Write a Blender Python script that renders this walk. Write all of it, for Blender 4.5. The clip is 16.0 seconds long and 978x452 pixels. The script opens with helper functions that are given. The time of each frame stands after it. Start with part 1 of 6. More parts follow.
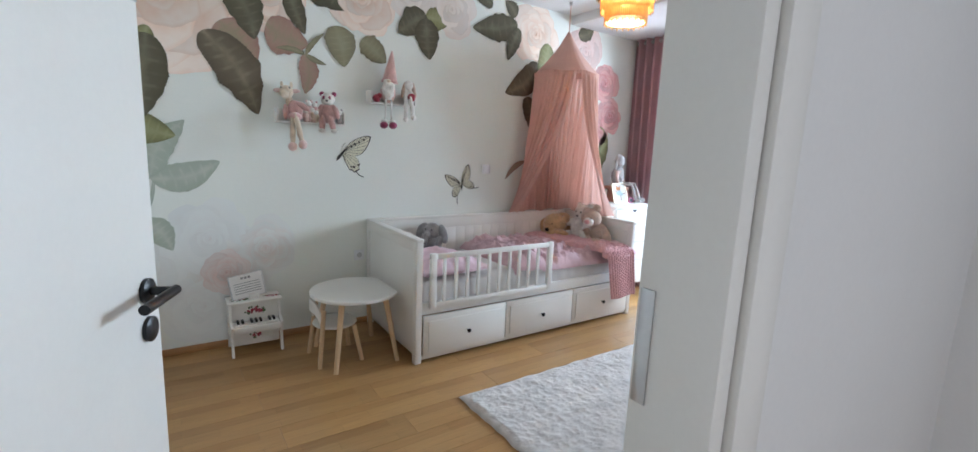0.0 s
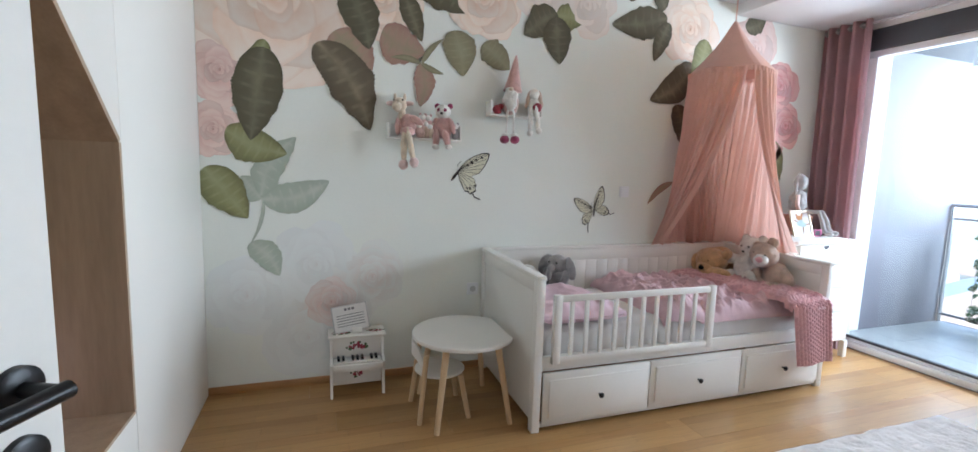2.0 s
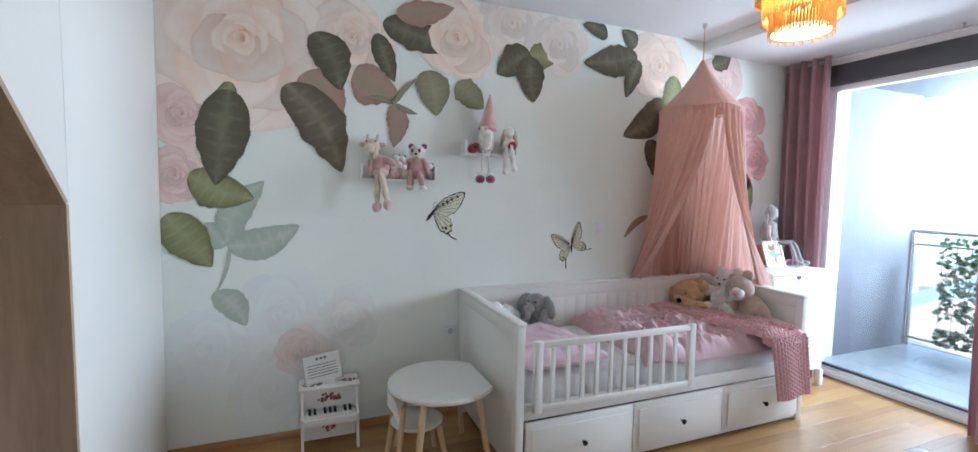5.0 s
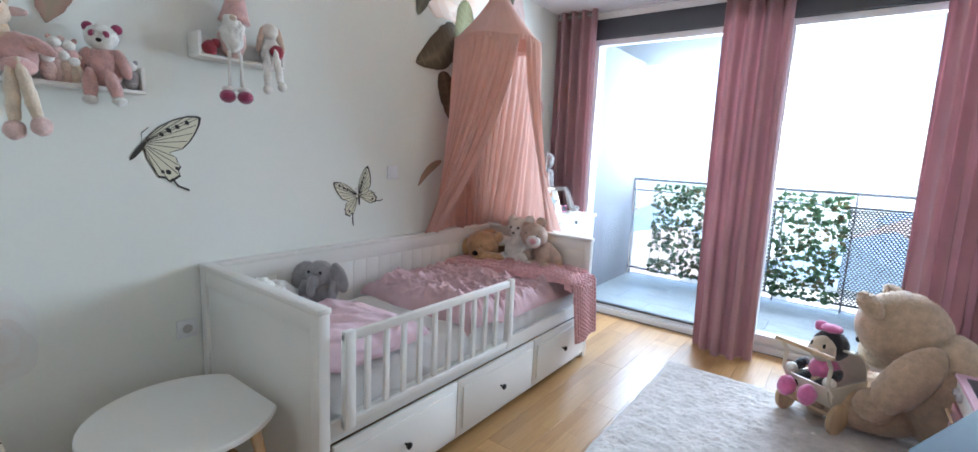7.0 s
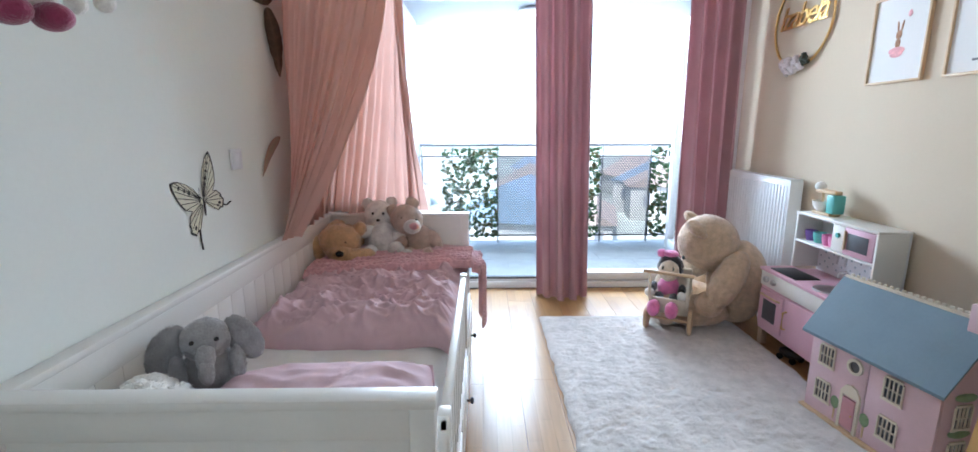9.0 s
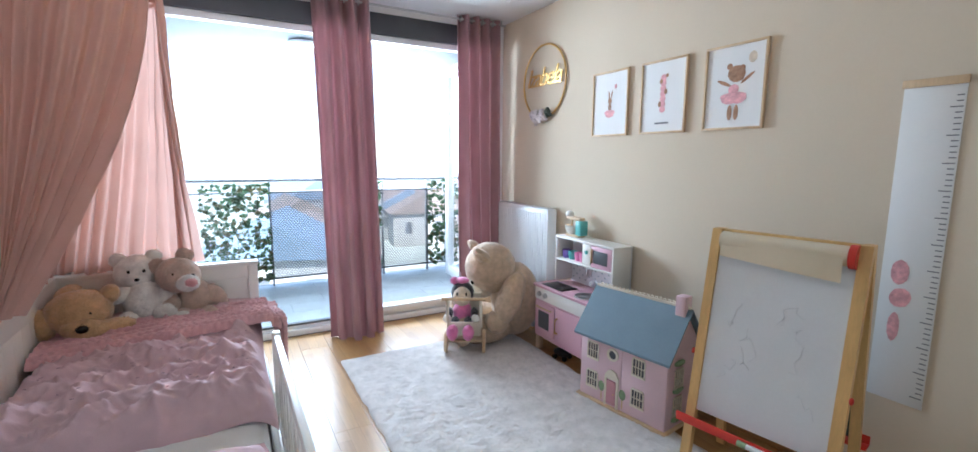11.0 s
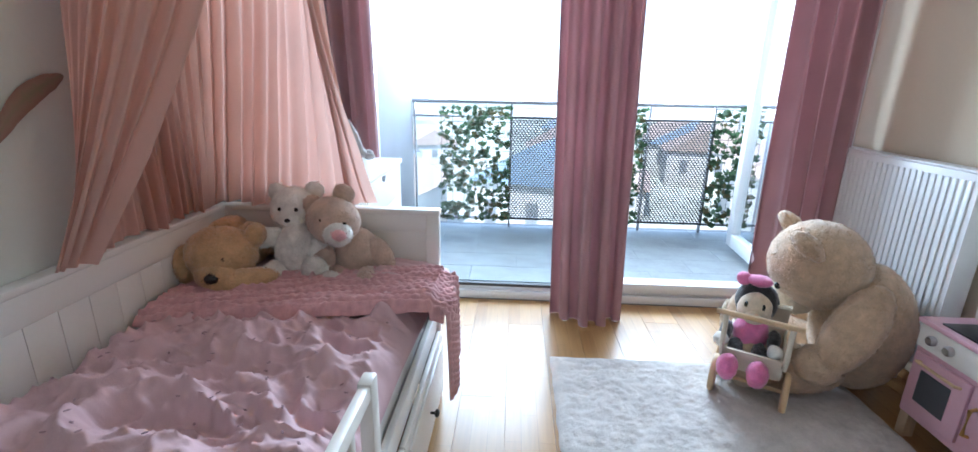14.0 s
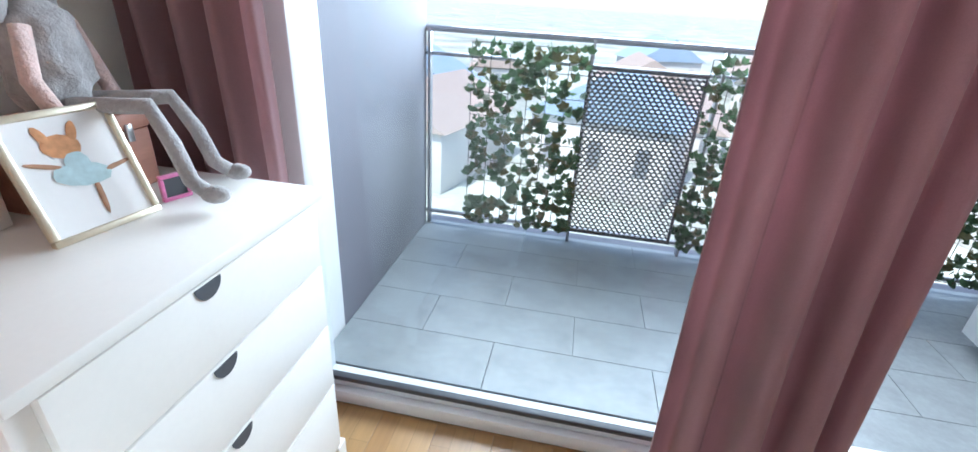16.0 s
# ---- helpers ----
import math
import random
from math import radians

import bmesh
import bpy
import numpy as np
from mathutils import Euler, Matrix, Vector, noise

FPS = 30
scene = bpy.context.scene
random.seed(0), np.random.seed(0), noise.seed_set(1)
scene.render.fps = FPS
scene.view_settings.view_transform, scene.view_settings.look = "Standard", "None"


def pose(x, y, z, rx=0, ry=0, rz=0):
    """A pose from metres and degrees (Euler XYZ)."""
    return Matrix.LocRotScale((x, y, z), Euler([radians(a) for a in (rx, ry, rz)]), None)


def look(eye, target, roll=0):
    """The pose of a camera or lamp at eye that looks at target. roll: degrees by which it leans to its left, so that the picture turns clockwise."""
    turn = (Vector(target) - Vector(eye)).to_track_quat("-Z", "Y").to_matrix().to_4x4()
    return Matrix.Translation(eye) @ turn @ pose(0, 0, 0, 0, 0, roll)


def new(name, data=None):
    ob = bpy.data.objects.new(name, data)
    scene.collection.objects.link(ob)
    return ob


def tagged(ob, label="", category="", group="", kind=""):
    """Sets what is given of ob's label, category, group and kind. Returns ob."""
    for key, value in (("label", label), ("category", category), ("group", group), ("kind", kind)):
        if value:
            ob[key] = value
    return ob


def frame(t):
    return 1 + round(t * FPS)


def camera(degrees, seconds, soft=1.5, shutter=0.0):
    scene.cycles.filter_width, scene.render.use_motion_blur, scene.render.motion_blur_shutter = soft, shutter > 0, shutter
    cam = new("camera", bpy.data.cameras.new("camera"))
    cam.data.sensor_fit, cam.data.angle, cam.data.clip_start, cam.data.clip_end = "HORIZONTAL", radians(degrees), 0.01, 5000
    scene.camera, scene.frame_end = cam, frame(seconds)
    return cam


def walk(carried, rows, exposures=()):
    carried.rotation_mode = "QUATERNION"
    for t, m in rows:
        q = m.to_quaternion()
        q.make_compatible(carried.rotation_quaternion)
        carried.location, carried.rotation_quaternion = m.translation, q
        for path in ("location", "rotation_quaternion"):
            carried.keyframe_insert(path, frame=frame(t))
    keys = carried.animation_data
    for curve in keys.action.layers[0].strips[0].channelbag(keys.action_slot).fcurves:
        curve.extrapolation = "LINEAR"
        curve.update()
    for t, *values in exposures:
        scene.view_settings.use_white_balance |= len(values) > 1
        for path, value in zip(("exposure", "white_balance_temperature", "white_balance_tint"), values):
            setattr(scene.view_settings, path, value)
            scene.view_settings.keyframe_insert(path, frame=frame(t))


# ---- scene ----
cam = camera(91.9, 16.0)
PATH = [
    (0, (-1.27, -2.61, 1.416), (-0.148, -0.987, 1.086), 2.5),
    (0.5, (-1.138, -2.41, 1.394), (-0.198, -0.674, 1.076), 1.8),
    (1, (-1.064, -2.195, 1.387), (-0.192, -0.418, 1.101), 1.0),
    (1.5, (-1.014, -2.093, 1.418), (-0.305, -0.247, 1.121), 1.2),
    (2, (-1.001, -2.086, 1.35), (-0.343, -0.212, 1.113), 1.9),
    (2.5, (-1.02, -2.081, 1.356), (-0.405, -0.191, 1.133), 1.9),
    (3, (-1.035, -2.072, 1.363), (-0.518, -0.152, 1.15), 1.4),
    (3.2, (-1.026, -2.053, 1.378), (-0.552, -0.123, 1.153), 1.0),
    (5.3, (-0.985, -2.006, 1.47), (-0.076, -0.228, 1.35), 1.1),
    (5.5, (-1.005, -1.963, 1.472), (0.055, -0.272, 1.344), 1.1),
    (6, (-1.03, -1.874, 1.439), (0.338, -0.425, 1.261), 1.9),
    (6.5, (-0.933, -1.648, 1.401), (0.542, -0.323, 1.145), 2.5),
    (7, (-0.854, -1.312, 1.355), (0.73, -0.128, 1.057), 2.7),
    (7.5, (-0.86, -0.927, 1.343), (0.857, 0.037, 0.99), 0.8),
    (8, (-0.799, -0.632, 1.299), (1.012, 0.143, 0.95), 0.3),
    (8.5, (-0.788, -0.341, 1.322), (1.14, 0.084, 1.002), 0.4),
    (9, (-0.816, -0.097, 1.332), (1.143, -0.117, 0.932), -0.2),
    (9.5, (-0.782, 0.005, 1.34), (1.153, -0.337, 0.964), -1.3),
    (10, (-0.785, 0.169, 1.391), (1.004, -0.651, 1.036), -0.9),
    (10.2, (-0.814, 0.157, 1.392), (0.924, -0.775, 1.06), -0.5),
    (12.3, (-0.682, 0.046, 1.396), (1.066, -0.9, 1.178), 1.7),
    (12.5, (-0.629, -0.003, 1.395), (1.204, -0.761, 1.138), 3.0),
    (13, (-0.375, -0.043, 1.347), (1.518, -0.614, 1.049), 2.3),
    (13.5, (0.012, -0.178, 1.335), (1.952, -0.424, 0.919), 1.2),
    (14, (0.302, -0.284, 1.289), (2.218, -0.186, 0.724), 1.0),
    (14.5, (0.738, -0.264, 1.291), (2.64, -0.106, 0.693), 2.1),
    (15, (1.145, -0.243, 1.329), (2.985, 0.117, 0.631), 1.9),
    (15.5, (1.556, -0.288, 1.315), (3.32, 0.215, 0.517), 4.0),
    (16, (1.919, -0.212, 1.307), (3.7, 0.09, 0.448), 3.7),
]
EXPOSURES = [(0.0, 2.0, 5850, 10), (1.0, 2.0, 5900, 10), (2.5, 1.97, 6100, 12), (3.2, 1.9, 6150, 12), (5.3, 2.0, 5650, 10), (10.0, 2.05, 5750, 10), (13.0, 2.03, 5600, 7), (14.5, 1.8, 5600, 8), (15.5, 1.62, 5800, 9), (16.0, 1.42, 6050, 10)]
walk(cam, [(t, look(eye, target, roll)) for t, eye, target, roll in PATH], EXPOSURES)

# ---- light ----
world = bpy.data.worlds.new("sky")
scene.world = world
world.use_nodes = True
wn, wl = world.node_tree.nodes, world.node_tree.links
sky = wn.new("ShaderNodeTexSky")
sky.sky_type = "NISHITA"
sky.sun_disc = False
sky.sun_elevation, sky.sun_rotation = radians(58), radians(250)
sky.dust_density, sky.air_density = 1.0, 1.0
wl.new(sky.outputs[0], wn["Background"].inputs[0])
wn["Background"].inputs[1].default_value = 0.15
sun = new("sun", bpy.data.lights.new("sun", "SUN"))
sun.data.energy, sun.data.angle, sun.data.color = 3.0, radians(0.6), (1.0, 0.95, 0.88)
# the sun stands high behind the house; balcony and room lie in its shade
sun.matrix_basis = look((-6, 2.5, 10.5), (0, 0, 0))
# the bright sky in the balcony's opening
day = new("daylight", bpy.data.lights.new("daylight", "AREA"))
day.data.shape, day.data.size, day.data.size_y = "RECTANGLE", 3.0, 1.30
day.data.energy, day.data.color = 100, (0.79, 0.91, 1.0)
day.matrix_basis = look((4.80, -0.92, 1.78), (0, -0.92, 1.78))
# area lamp added before the closed end wall to brighten the hall
hall = new("hall_fill_light", bpy.data.lights.new("hall_fill_light", "AREA"))
hall.data.shape, hall.data.size, hall.data.size_y = "RECTANGLE", 1.2, 1.8
hall.data.energy, hall.data.color = 3.8, (0.95, 0.97, 1.0)
hall.matrix_basis = look((-0.9, -4.25, 1.4), (-0.9, 0, 1.2))


# ---- materials ----
def mat(name, colour, rough=0.6, metal=0.0, var=0.12, scale=6.0, fine=90.0, bump=0.15, through_light=0.0, sheen=0.0, coat=0.0, stretch=(1, 1, 1), alpha=0.0):
    """Principled paint, cloth or wood: two scales of tone, fine relief, optionally light coming through cloth."""
    m = bpy.data.materials.new(name)
    m.use_nodes = True
    n, l = m.node_tree.nodes, m.node_tree.links
    b = n["Principled BSDF"]
    tc = n.new("ShaderNodeTexCoord")
    mp = n.new("ShaderNodeMapping")
    mp.inputs["Scale"].default_value = stretch
    l.new(tc.outputs["Object"], mp.inputs[0])
    n1 = n.new("ShaderNodeTexNoise")
    n1.inputs["Scale"].default_value, n1.inputs["Detail"].default_value = scale, 4
    n2 = n.new("ShaderNodeTexNoise")
    n2.inputs["Scale"].default_value, n2.inputs["Detail"].default_value = fine, 3
    l.new(mp.outputs[0], n1.inputs["Vector"])
    l.new(mp.outputs[0], n2.inputs["Vector"])
    mix = n.new("ShaderNodeMath")
    mix.operation = "MULTIPLY_ADD"
    mix.inputs[1].default_value = 0.45
    l.new(n2.outputs["Fac"], mix.inputs[0])
    l.new(n1.outputs["Fac"], mix.inputs[2])
    ramp = n.new("ShaderNodeValToRGB")
    lo = [c * (1 - var) for c in colour]
    hi = [min(1, c * (1 + var * 0.8)) for c in colour]
    ramp.color_ramp.elements[0].position, ramp.color_ramp.elements[1].position = 0.45, 1.0
    ramp.color_ramp.elements[0].color, ramp.color_ramp.elements[1].color = (*lo, 1), (*hi, 1)
    l.new(mix.outputs[0], ramp.inputs[0])
    l.new(ramp.outputs[0], b.inputs["Base Color"])
    b.inputs["Roughness"].default_value, b.inputs["Metallic"].default_value = rough, metal
    if sheen:
        b.inputs["Sheen Weight"].default_value, b.inputs["Sheen Roughness"].default_value = sheen, 0.5
    if coat:
        b.inputs["Coat Weight"].default_value, b.inputs["Coat Roughness"].default_value = coat, 0.15
    if bump:
        bp = n.new("ShaderNodeBump")
        bp.inputs["Strength"].default_value, bp.inputs["Distance"].default_value = bump, 0.003
        l.new(n2.outputs["Fac"], bp.inputs["Height"])
        l.new(bp.outputs[0], b.inputs["Normal"])
    if through_light:
        t = n.new("ShaderNodeBsdfTranslucent")
        l.new(ramp.outputs[0], t.inputs[0])
        s = n.new("ShaderNodeMixShader")
        s.inputs[0].default_value = through_light
        l.new(b.outputs[0], s.inputs[1])
        l.new(t.outputs[0], s.inputs[2])
        l.new(s.outputs[0], n["Material Output"].inputs[0])
    return m


def glass_mat():
    """Clear pane: mostly straight through, with a faint mirror image."""
    m = bpy.data.materials.new("window_glass")
    m.use_nodes = True
    n, l = m.node_tree.nodes, m.node_tree.links
    n.remove(n["Principled BSDF"])
    t, g, s, lw = n.new("ShaderNodeBsdfTransparent"), n.new("ShaderNodeBsdfGlossy"), n.new("ShaderNodeMixShader"), n.new("ShaderNodeLayerWeight")
    t.inputs[0].default_value = (0.95, 0.97, 0.98, 1)
    g.inputs["Roughness"].default_value = 0.02
    pw, ma = n.new("ShaderNodeMath"), n.new("ShaderNodeMath")
    pw.operation, pw.inputs[1].default_value = "POWER", 5.0
    ma.operation, ma.inputs[1].default_value, ma.inputs[2].default_value = "MULTIPLY_ADD", 0.85, 0.03
    l.new(lw.outputs["Facing"], pw.inputs[0])
    l.new(pw.outputs[0], ma.inputs[0])
    l.new(ma.outputs[0], s.inputs[0])
    l.new(t.outputs[0], s.inputs[1])
    l.new(g.outputs[0], s.inputs[2])
    l.new(s.outputs[0], n["Material Output"].inputs[0])
    return m


def glow(name, colour, strength):
    m = bpy.data.materials.new(name)
    m.use_nodes = True
    b = m.node_tree.nodes["Principled BSDF"]
    b.inputs["Base Color"].default_value = (*colour, 1)
    b.inputs["Emission Color"].default_value, b.inputs["Emission Strength"].default_value = (*colour, 1), strength
    return m


def print_mat(name, inner, outer, vein, var=0.25, rough=0.75):
    """Wall print: colour runs from a petal's or leaf's base to its edge, each piece in its own tone, watercolour mottling."""
    m = bpy.data.materials.new(name)
    m.use_nodes = True
    n, l = m.node_tree.nodes, m.node_tree.links
    b = n["Principled BSDF"]
    b.inputs["Roughness"].default_value = rough
    at = n.new("ShaderNodeAttribute")
    at.attribute_name = "run"
    geo, tc, no = n.new("ShaderNodeNewGeometry"), n.new("ShaderNodeTexCoord"), n.new("ShaderNodeTexNoise")
    no.inputs["Scale"].default_value, no.inputs["Detail"].default_value = 14, 6
    l.new(tc.outputs["Object"], no.inputs["Vector"])
    a = n.new("ShaderNodeMath")
    a.operation = "MULTIPLY_ADD"
    a.inputs[1].default_value, a.inputs[2].default_value = 0.7, -0.35
    l.new(no.outputs["Fac"], a.inputs[0])
    s = n.new("ShaderNodeMath")
    l.new(at.outputs["Fac"], s.inputs[0])
    l.new(a.outputs[0], s.inputs[1])
    r = n.new("ShaderNodeValToRGB")
    r.color_ramp.elements[0].color, r.color_ramp.elements[1].color = (*vein, 1), (*outer, 1)
    e = r.color_ramp.elements.new(0.35)
    e.color = (*inner, 1)
    l.new(s.outputs[0], r.inputs[0])
    h = n.new("ShaderNodeHueSaturation")
    v = n.new("ShaderNodeMapRange")
    v.inputs["To Min"].default_value, v.inputs["To Max"].default_value = 1 - var, 1 + var * 0.5
    l.new(geo.outputs["Random Per Island"], v.inputs[0])
    l.new(v.outputs[0], h.inputs["Value"])
    l.new(r.outputs[0], h.inputs["Color"])
    l.new(h.outputs[0], b.inputs["Base Color"])
    return m


def parquet_mat():
    m = bpy.data.materials.new("oiled_parquet")
    m.use_nodes = True
    n, l = m.node_tree.nodes, m.node_tree.links
    b = n["Principled BSDF"]
    tc, br = n.new("ShaderNodeTexCoord"), n.new("ShaderNodeTexBrick")
    br.inputs["Scale"].default_value = 1.0
    br.inputs["Brick Width"].default_value, br.inputs["Row Height"].default_value = 0.42, 0.065
    br.inputs["Mortar Size"].default_value, br.inputs["Mortar Smooth"].default_value = 0.0007, 0.4
    br.inputs["Color1"].default_value, br.inputs["Color2"].default_value = (0.52, 0.30, 0.115, 1), (0.41, 0.215, 0.075, 1)
    br.inputs["Mortar"].default_value = (0.25, 0.14, 0.05, 1)
    br.offset = 0.37
    l.new(tc.outputs["Object"], br.inputs["Vector"])
    mp, no = n.new("ShaderNodeMapping"), n.new("ShaderNodeTexNoise")
    mp.inputs["Scale"].default_value = (2.5, 40, 10)
    no.inputs["Scale"].default_value, no.inputs["Detail"].default_value = 2.0, 6
    l.new(tc.outputs["Object"], mp.inputs[0])
    l.new(mp.outputs[0], no.inputs["Vector"])
    mx = n.new("ShaderNodeMix")
    mx.data_type, mx.blend_type = "RGBA", "MULTIPLY"
    mx.inputs["Factor"].default_value = 0.35
    l.new(br.outputs["Color"], mx.inputs["A"])
    l.new(no.outputs["Fac"], mx.inputs["B"])
    inf, h, v = n.new("ShaderNodeObjectInfo"), n.new("ShaderNodeHueSaturation"), n.new("ShaderNodeMapRange")
    v.inputs["To Min"].default_value, v.inputs["To Max"].default_value = 0.92, 1.15
    l.new(inf.outputs["Random"], v.inputs[0])
    l.new(v.outputs[0], h.inputs["Value"])
    l.new(mx.outputs["Result"], h.inputs["Color"])
    l.new(h.outputs[0], b.inputs["Base Color"])
    b.inputs["Roughness"].default_value = 0.3
    bp = n.new("ShaderNodeBump")
    bp.inputs["Strength"].default_value, bp.inputs["Distance"].default_value = 0.08, 0.001
    l.new(no.outputs["Fac"], bp.inputs["Height"])
    l.new(bp.outputs[0], b.inputs["Normal"])
    return m


M_MINT = mat("mural_paper", (0.815, 0.835, 0.775), 0.8, var=0.03, scale=1.2, bump=0.05)
M_CREAM = mat("cream_wall_paint", (0.67, 0.565, 0.43), 0.85, var=0.03, scale=1.5, bump=0.08)
M_WALL = mat("white_wall_paint", (0.80, 0.79, 0.77), 0.85, var=0.03, scale=1.5, bump=0.08)
M_CEIL = mat("ceiling_paint", (0.80, 0.79, 0.79), 0.9, var=0.02, scale=1.0, bump=0.06)
M_WHITE = mat("white_lacquer", (0.83, 0.81, 0.76), 0.35, var=0.03, scale=3, bump=0.03)
M_CAB = mat("cabinet_front_white", (0.82, 0.79, 0.73), 0.45, var=0.02, scale=2, bump=0.03)
M_PVC = mat("white_window_frame", (0.80, 0.81, 0.82), 0.3, var=0.03, scale=3, bump=0.02)
M_OAK = mat("oak_veneer", (0.44, 0.32, 0.215), 0.5, var=0.16, scale=3, fine=18, bump=0.05, stretch=(6, 6, 0.7))
M_PINE = mat("pale_beech", (0.66, 0.47, 0.28), 0.5, var=0.14, scale=3, fine=20, bump=0.06, stretch=(8, 8, 1))
M_PINE2 = mat("yellow_pine", (0.70, 0.44, 0.17), 0.45, var=0.16, scale=3, fine=20, bump=0.06, stretch=(8, 8, 1))
M_SKIRT = mat("wood_skirting", (0.42, 0.22, 0.09), 0.45, var=0.2, scale=4, fine=20, stretch=(1, 8, 8))
M_BLACK = mat("black_metal", (0.012, 0.012, 0.013), 0.35, metal=0.4, var=0.1)
M_STEEL = mat("brushed_steel", (0.55, 0.55, 0.55), 0.3, metal=1.0, var=0.06)
M_GOLD = mat("brass", (0.72, 0.47, 0.17), 0.3, metal=1.0, var=0.1)
M_PALEGOLD = mat("pale_gold_frame", (0.74, 0.66, 0.50), 0.35, metal=0.7, var=0.08)
M_CURT = mat("dusty_pink_curtain", (0.475, 0.29, 0.305), 0.75, var=0.12, scale=4, fine=300, bump=0.25, through_light=0.40, sheen=0.4)
M_CANOPY = mat("blush_muslin", (0.76, 0.50, 0.42), 0.85, var=0.08, scale=5, fine=350, bump=0.3, through_light=0.33)
M_DUVET = mat("mauve_cotton", (0.63, 0.43, 0.45), 0.85, var=0.1, scale=9, fine=400, bump=0.2)
M_PILLOW = mat("pink_cotton", (0.68, 0.49, 0.53), 0.85, var=0.08, scale=9, fine=400, bump=0.2)
M_KNIT = mat("pink_knit_wool", (0.66, 0.37, 0.38), 0.95, var=0.16, scale=40, fine=260, bump=0.6, sheen=0.3)
M_SHEET = mat("white_sheet", (0.76, 0.73, 0.70), 0.9, var=0.05, scale=8, fine=300, bump=0.2)
M_RUG = mat("white_fluffy_pile", (0.64, 0.60, 0.565), 0.95, var=0.2, scale=14, fine=160, bump=1.0, sheen=0.3)
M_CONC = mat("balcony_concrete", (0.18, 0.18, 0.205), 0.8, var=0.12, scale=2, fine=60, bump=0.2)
# darker copy of the balcony concrete: the soffit's shade is put into its colour
M_CONC_SHADED = mat("concrete_soffit_shade", (0.065, 0.068, 0.075), 0.85, var=0.12, scale=2, fine=60, bump=0.2)
M_TILE = mat("grey_slate_tile", (0.27, 0.285, 0.285), 0.38, var=0.2, scale=5, fine=40, bump=0.25)
M_DARK = mat("dark_shutter_box", (0.07, 0.075, 0.085), 0.5, var=0.1)
M_RAILM = mat("galvanised_rail", (0.33, 0.34, 0.36), 0.4, metal=0.8, var=0.1)
M_MESH = mat("dark_expanded_metal", (0.10, 0.105, 0.11), 0.45, metal=0.5, var=0.1)
M_IVY = mat("ivy_leaf", (0.06, 0.105, 0.05), 0.45, var=0.5, scale=25, bump=0.1, through_light=0.45)
M_IVY2 = mat("dry_ivy_leaf", (0.10, 0.09, 0.035), 0.5, var=0.4, scale=25, bump=0.1, through_light=0.3)
M_GLASS = glass_mat()
M_PQ = parquet_mat()


# ---- helpers for building ----
def thing(name, x=0, y=0, z=0, rz=0, label="", category="", group="", kind=""):
    ob = new(name)
    ob.empty_display_size = 0.1
    ob.matrix_basis = pose(x, y, z, 0, 0, rz)
    return tagged(ob, label, category, group, kind)


def solid(name, bm, materials, smooth=True, angle=40):
    me = bpy.data.meshes.new(name)
    bmesh.ops.recalc_face_normals(bm, faces=bm.faces[:])
    bm.to_mesh(me)
    bm.free()
    for m in materials if isinstance(materials, (list, tuple)) else [materials]:
        me.materials.append(m)
    if smooth:
        me.shade_smooth()
        me.set_sharp_from_angle(angle=radians(angle))
    return new(name, me)


def part(name, bm, material, parent=None, label="", smooth=True, angle=40):
    """Links a bmesh as one mesh object under a thing or a part."""
    ob = solid(name, bm, material, smooth, angle)
    ob.parent = parent
    return tagged(ob, label)


def box(x0, x1, y0, y1, z0, z1, bevel=0.003, bm=None, m=0, turn=None):
    own = bmesh.new()
    bmesh.ops.create_cube(own, size=1.0)
    for v in own.verts:
        v.co = Vector(((x0 + x1) / 2 + v.co.x * (x1 - x0), (y0 + y1) / 2 + v.co.y * (y1 - y0), (z0 + z1) / 2 + v.co.z * (z1 - z0)))
    if bevel:
        bmesh.ops.bevel(own, geom=own.edges[:], offset=min(bevel, 0.45 * min(abs(x1 - x0), abs(y1 - y0), abs(z1 - z0))), segments=2, affect="EDGES", profile=0.5)
    return merged(own, bm, m, turn)


def merged(own, bm, m, turn=None):
    if turn:
        own.transform(turn)
    for f in own.faces:
        f.material_index = m
    if bm is None:
        return own
    me = bpy.data.meshes.new("tmp")
    own.to_mesh(me)
    own.free()
    bm.from_mesh(me)
    bpy.data.meshes.remove(me)
    return bm


def rod(p, q, r0, r1=None, seg=12, bm=None, m=0):
    """A round bar from p to q, tapering from r0 to r1."""
    own = bmesh.new()
    d = Vector(q) - Vector(p)
    bmesh.ops.create_cone(own, cap_ends=True, segments=seg, radius1=r0, radius2=r0 if r1 is None else r1, depth=d.length)
    own.transform(Matrix.Translation((Vector(p) + Vector(q)) / 2) @ d.to_track_quat("Z", "Y").to_matrix().to_4x4())
    return merged(own, bm, m)


def blob(c, r, bm=None, m=0, rot=(0, 0, 0), sub=3, fuzz=0.0, size=30):
    """A rounded lump; fuzz ruffles it like plush."""
    own = bmesh.new()
    bmesh.ops.create_icosphere(own, subdivisions=sub, radius=1.0)
    for v in own.verts:
        n = v.co.copy()
        v.co = Vector((n.x * r[0], n.y * r[1], n.z * r[2]))
        if fuzz:
            v.co += n * fuzz * (noise.noise(v.co * size + Vector(c) * 7) + 0.7 * noise.noise(v.co * size * 2.7))
    own.transform(Matrix.Translation(c) @ Euler([radians(a) for a in rot]).to_matrix().to_4x4())
    return merged(own, bm, m)


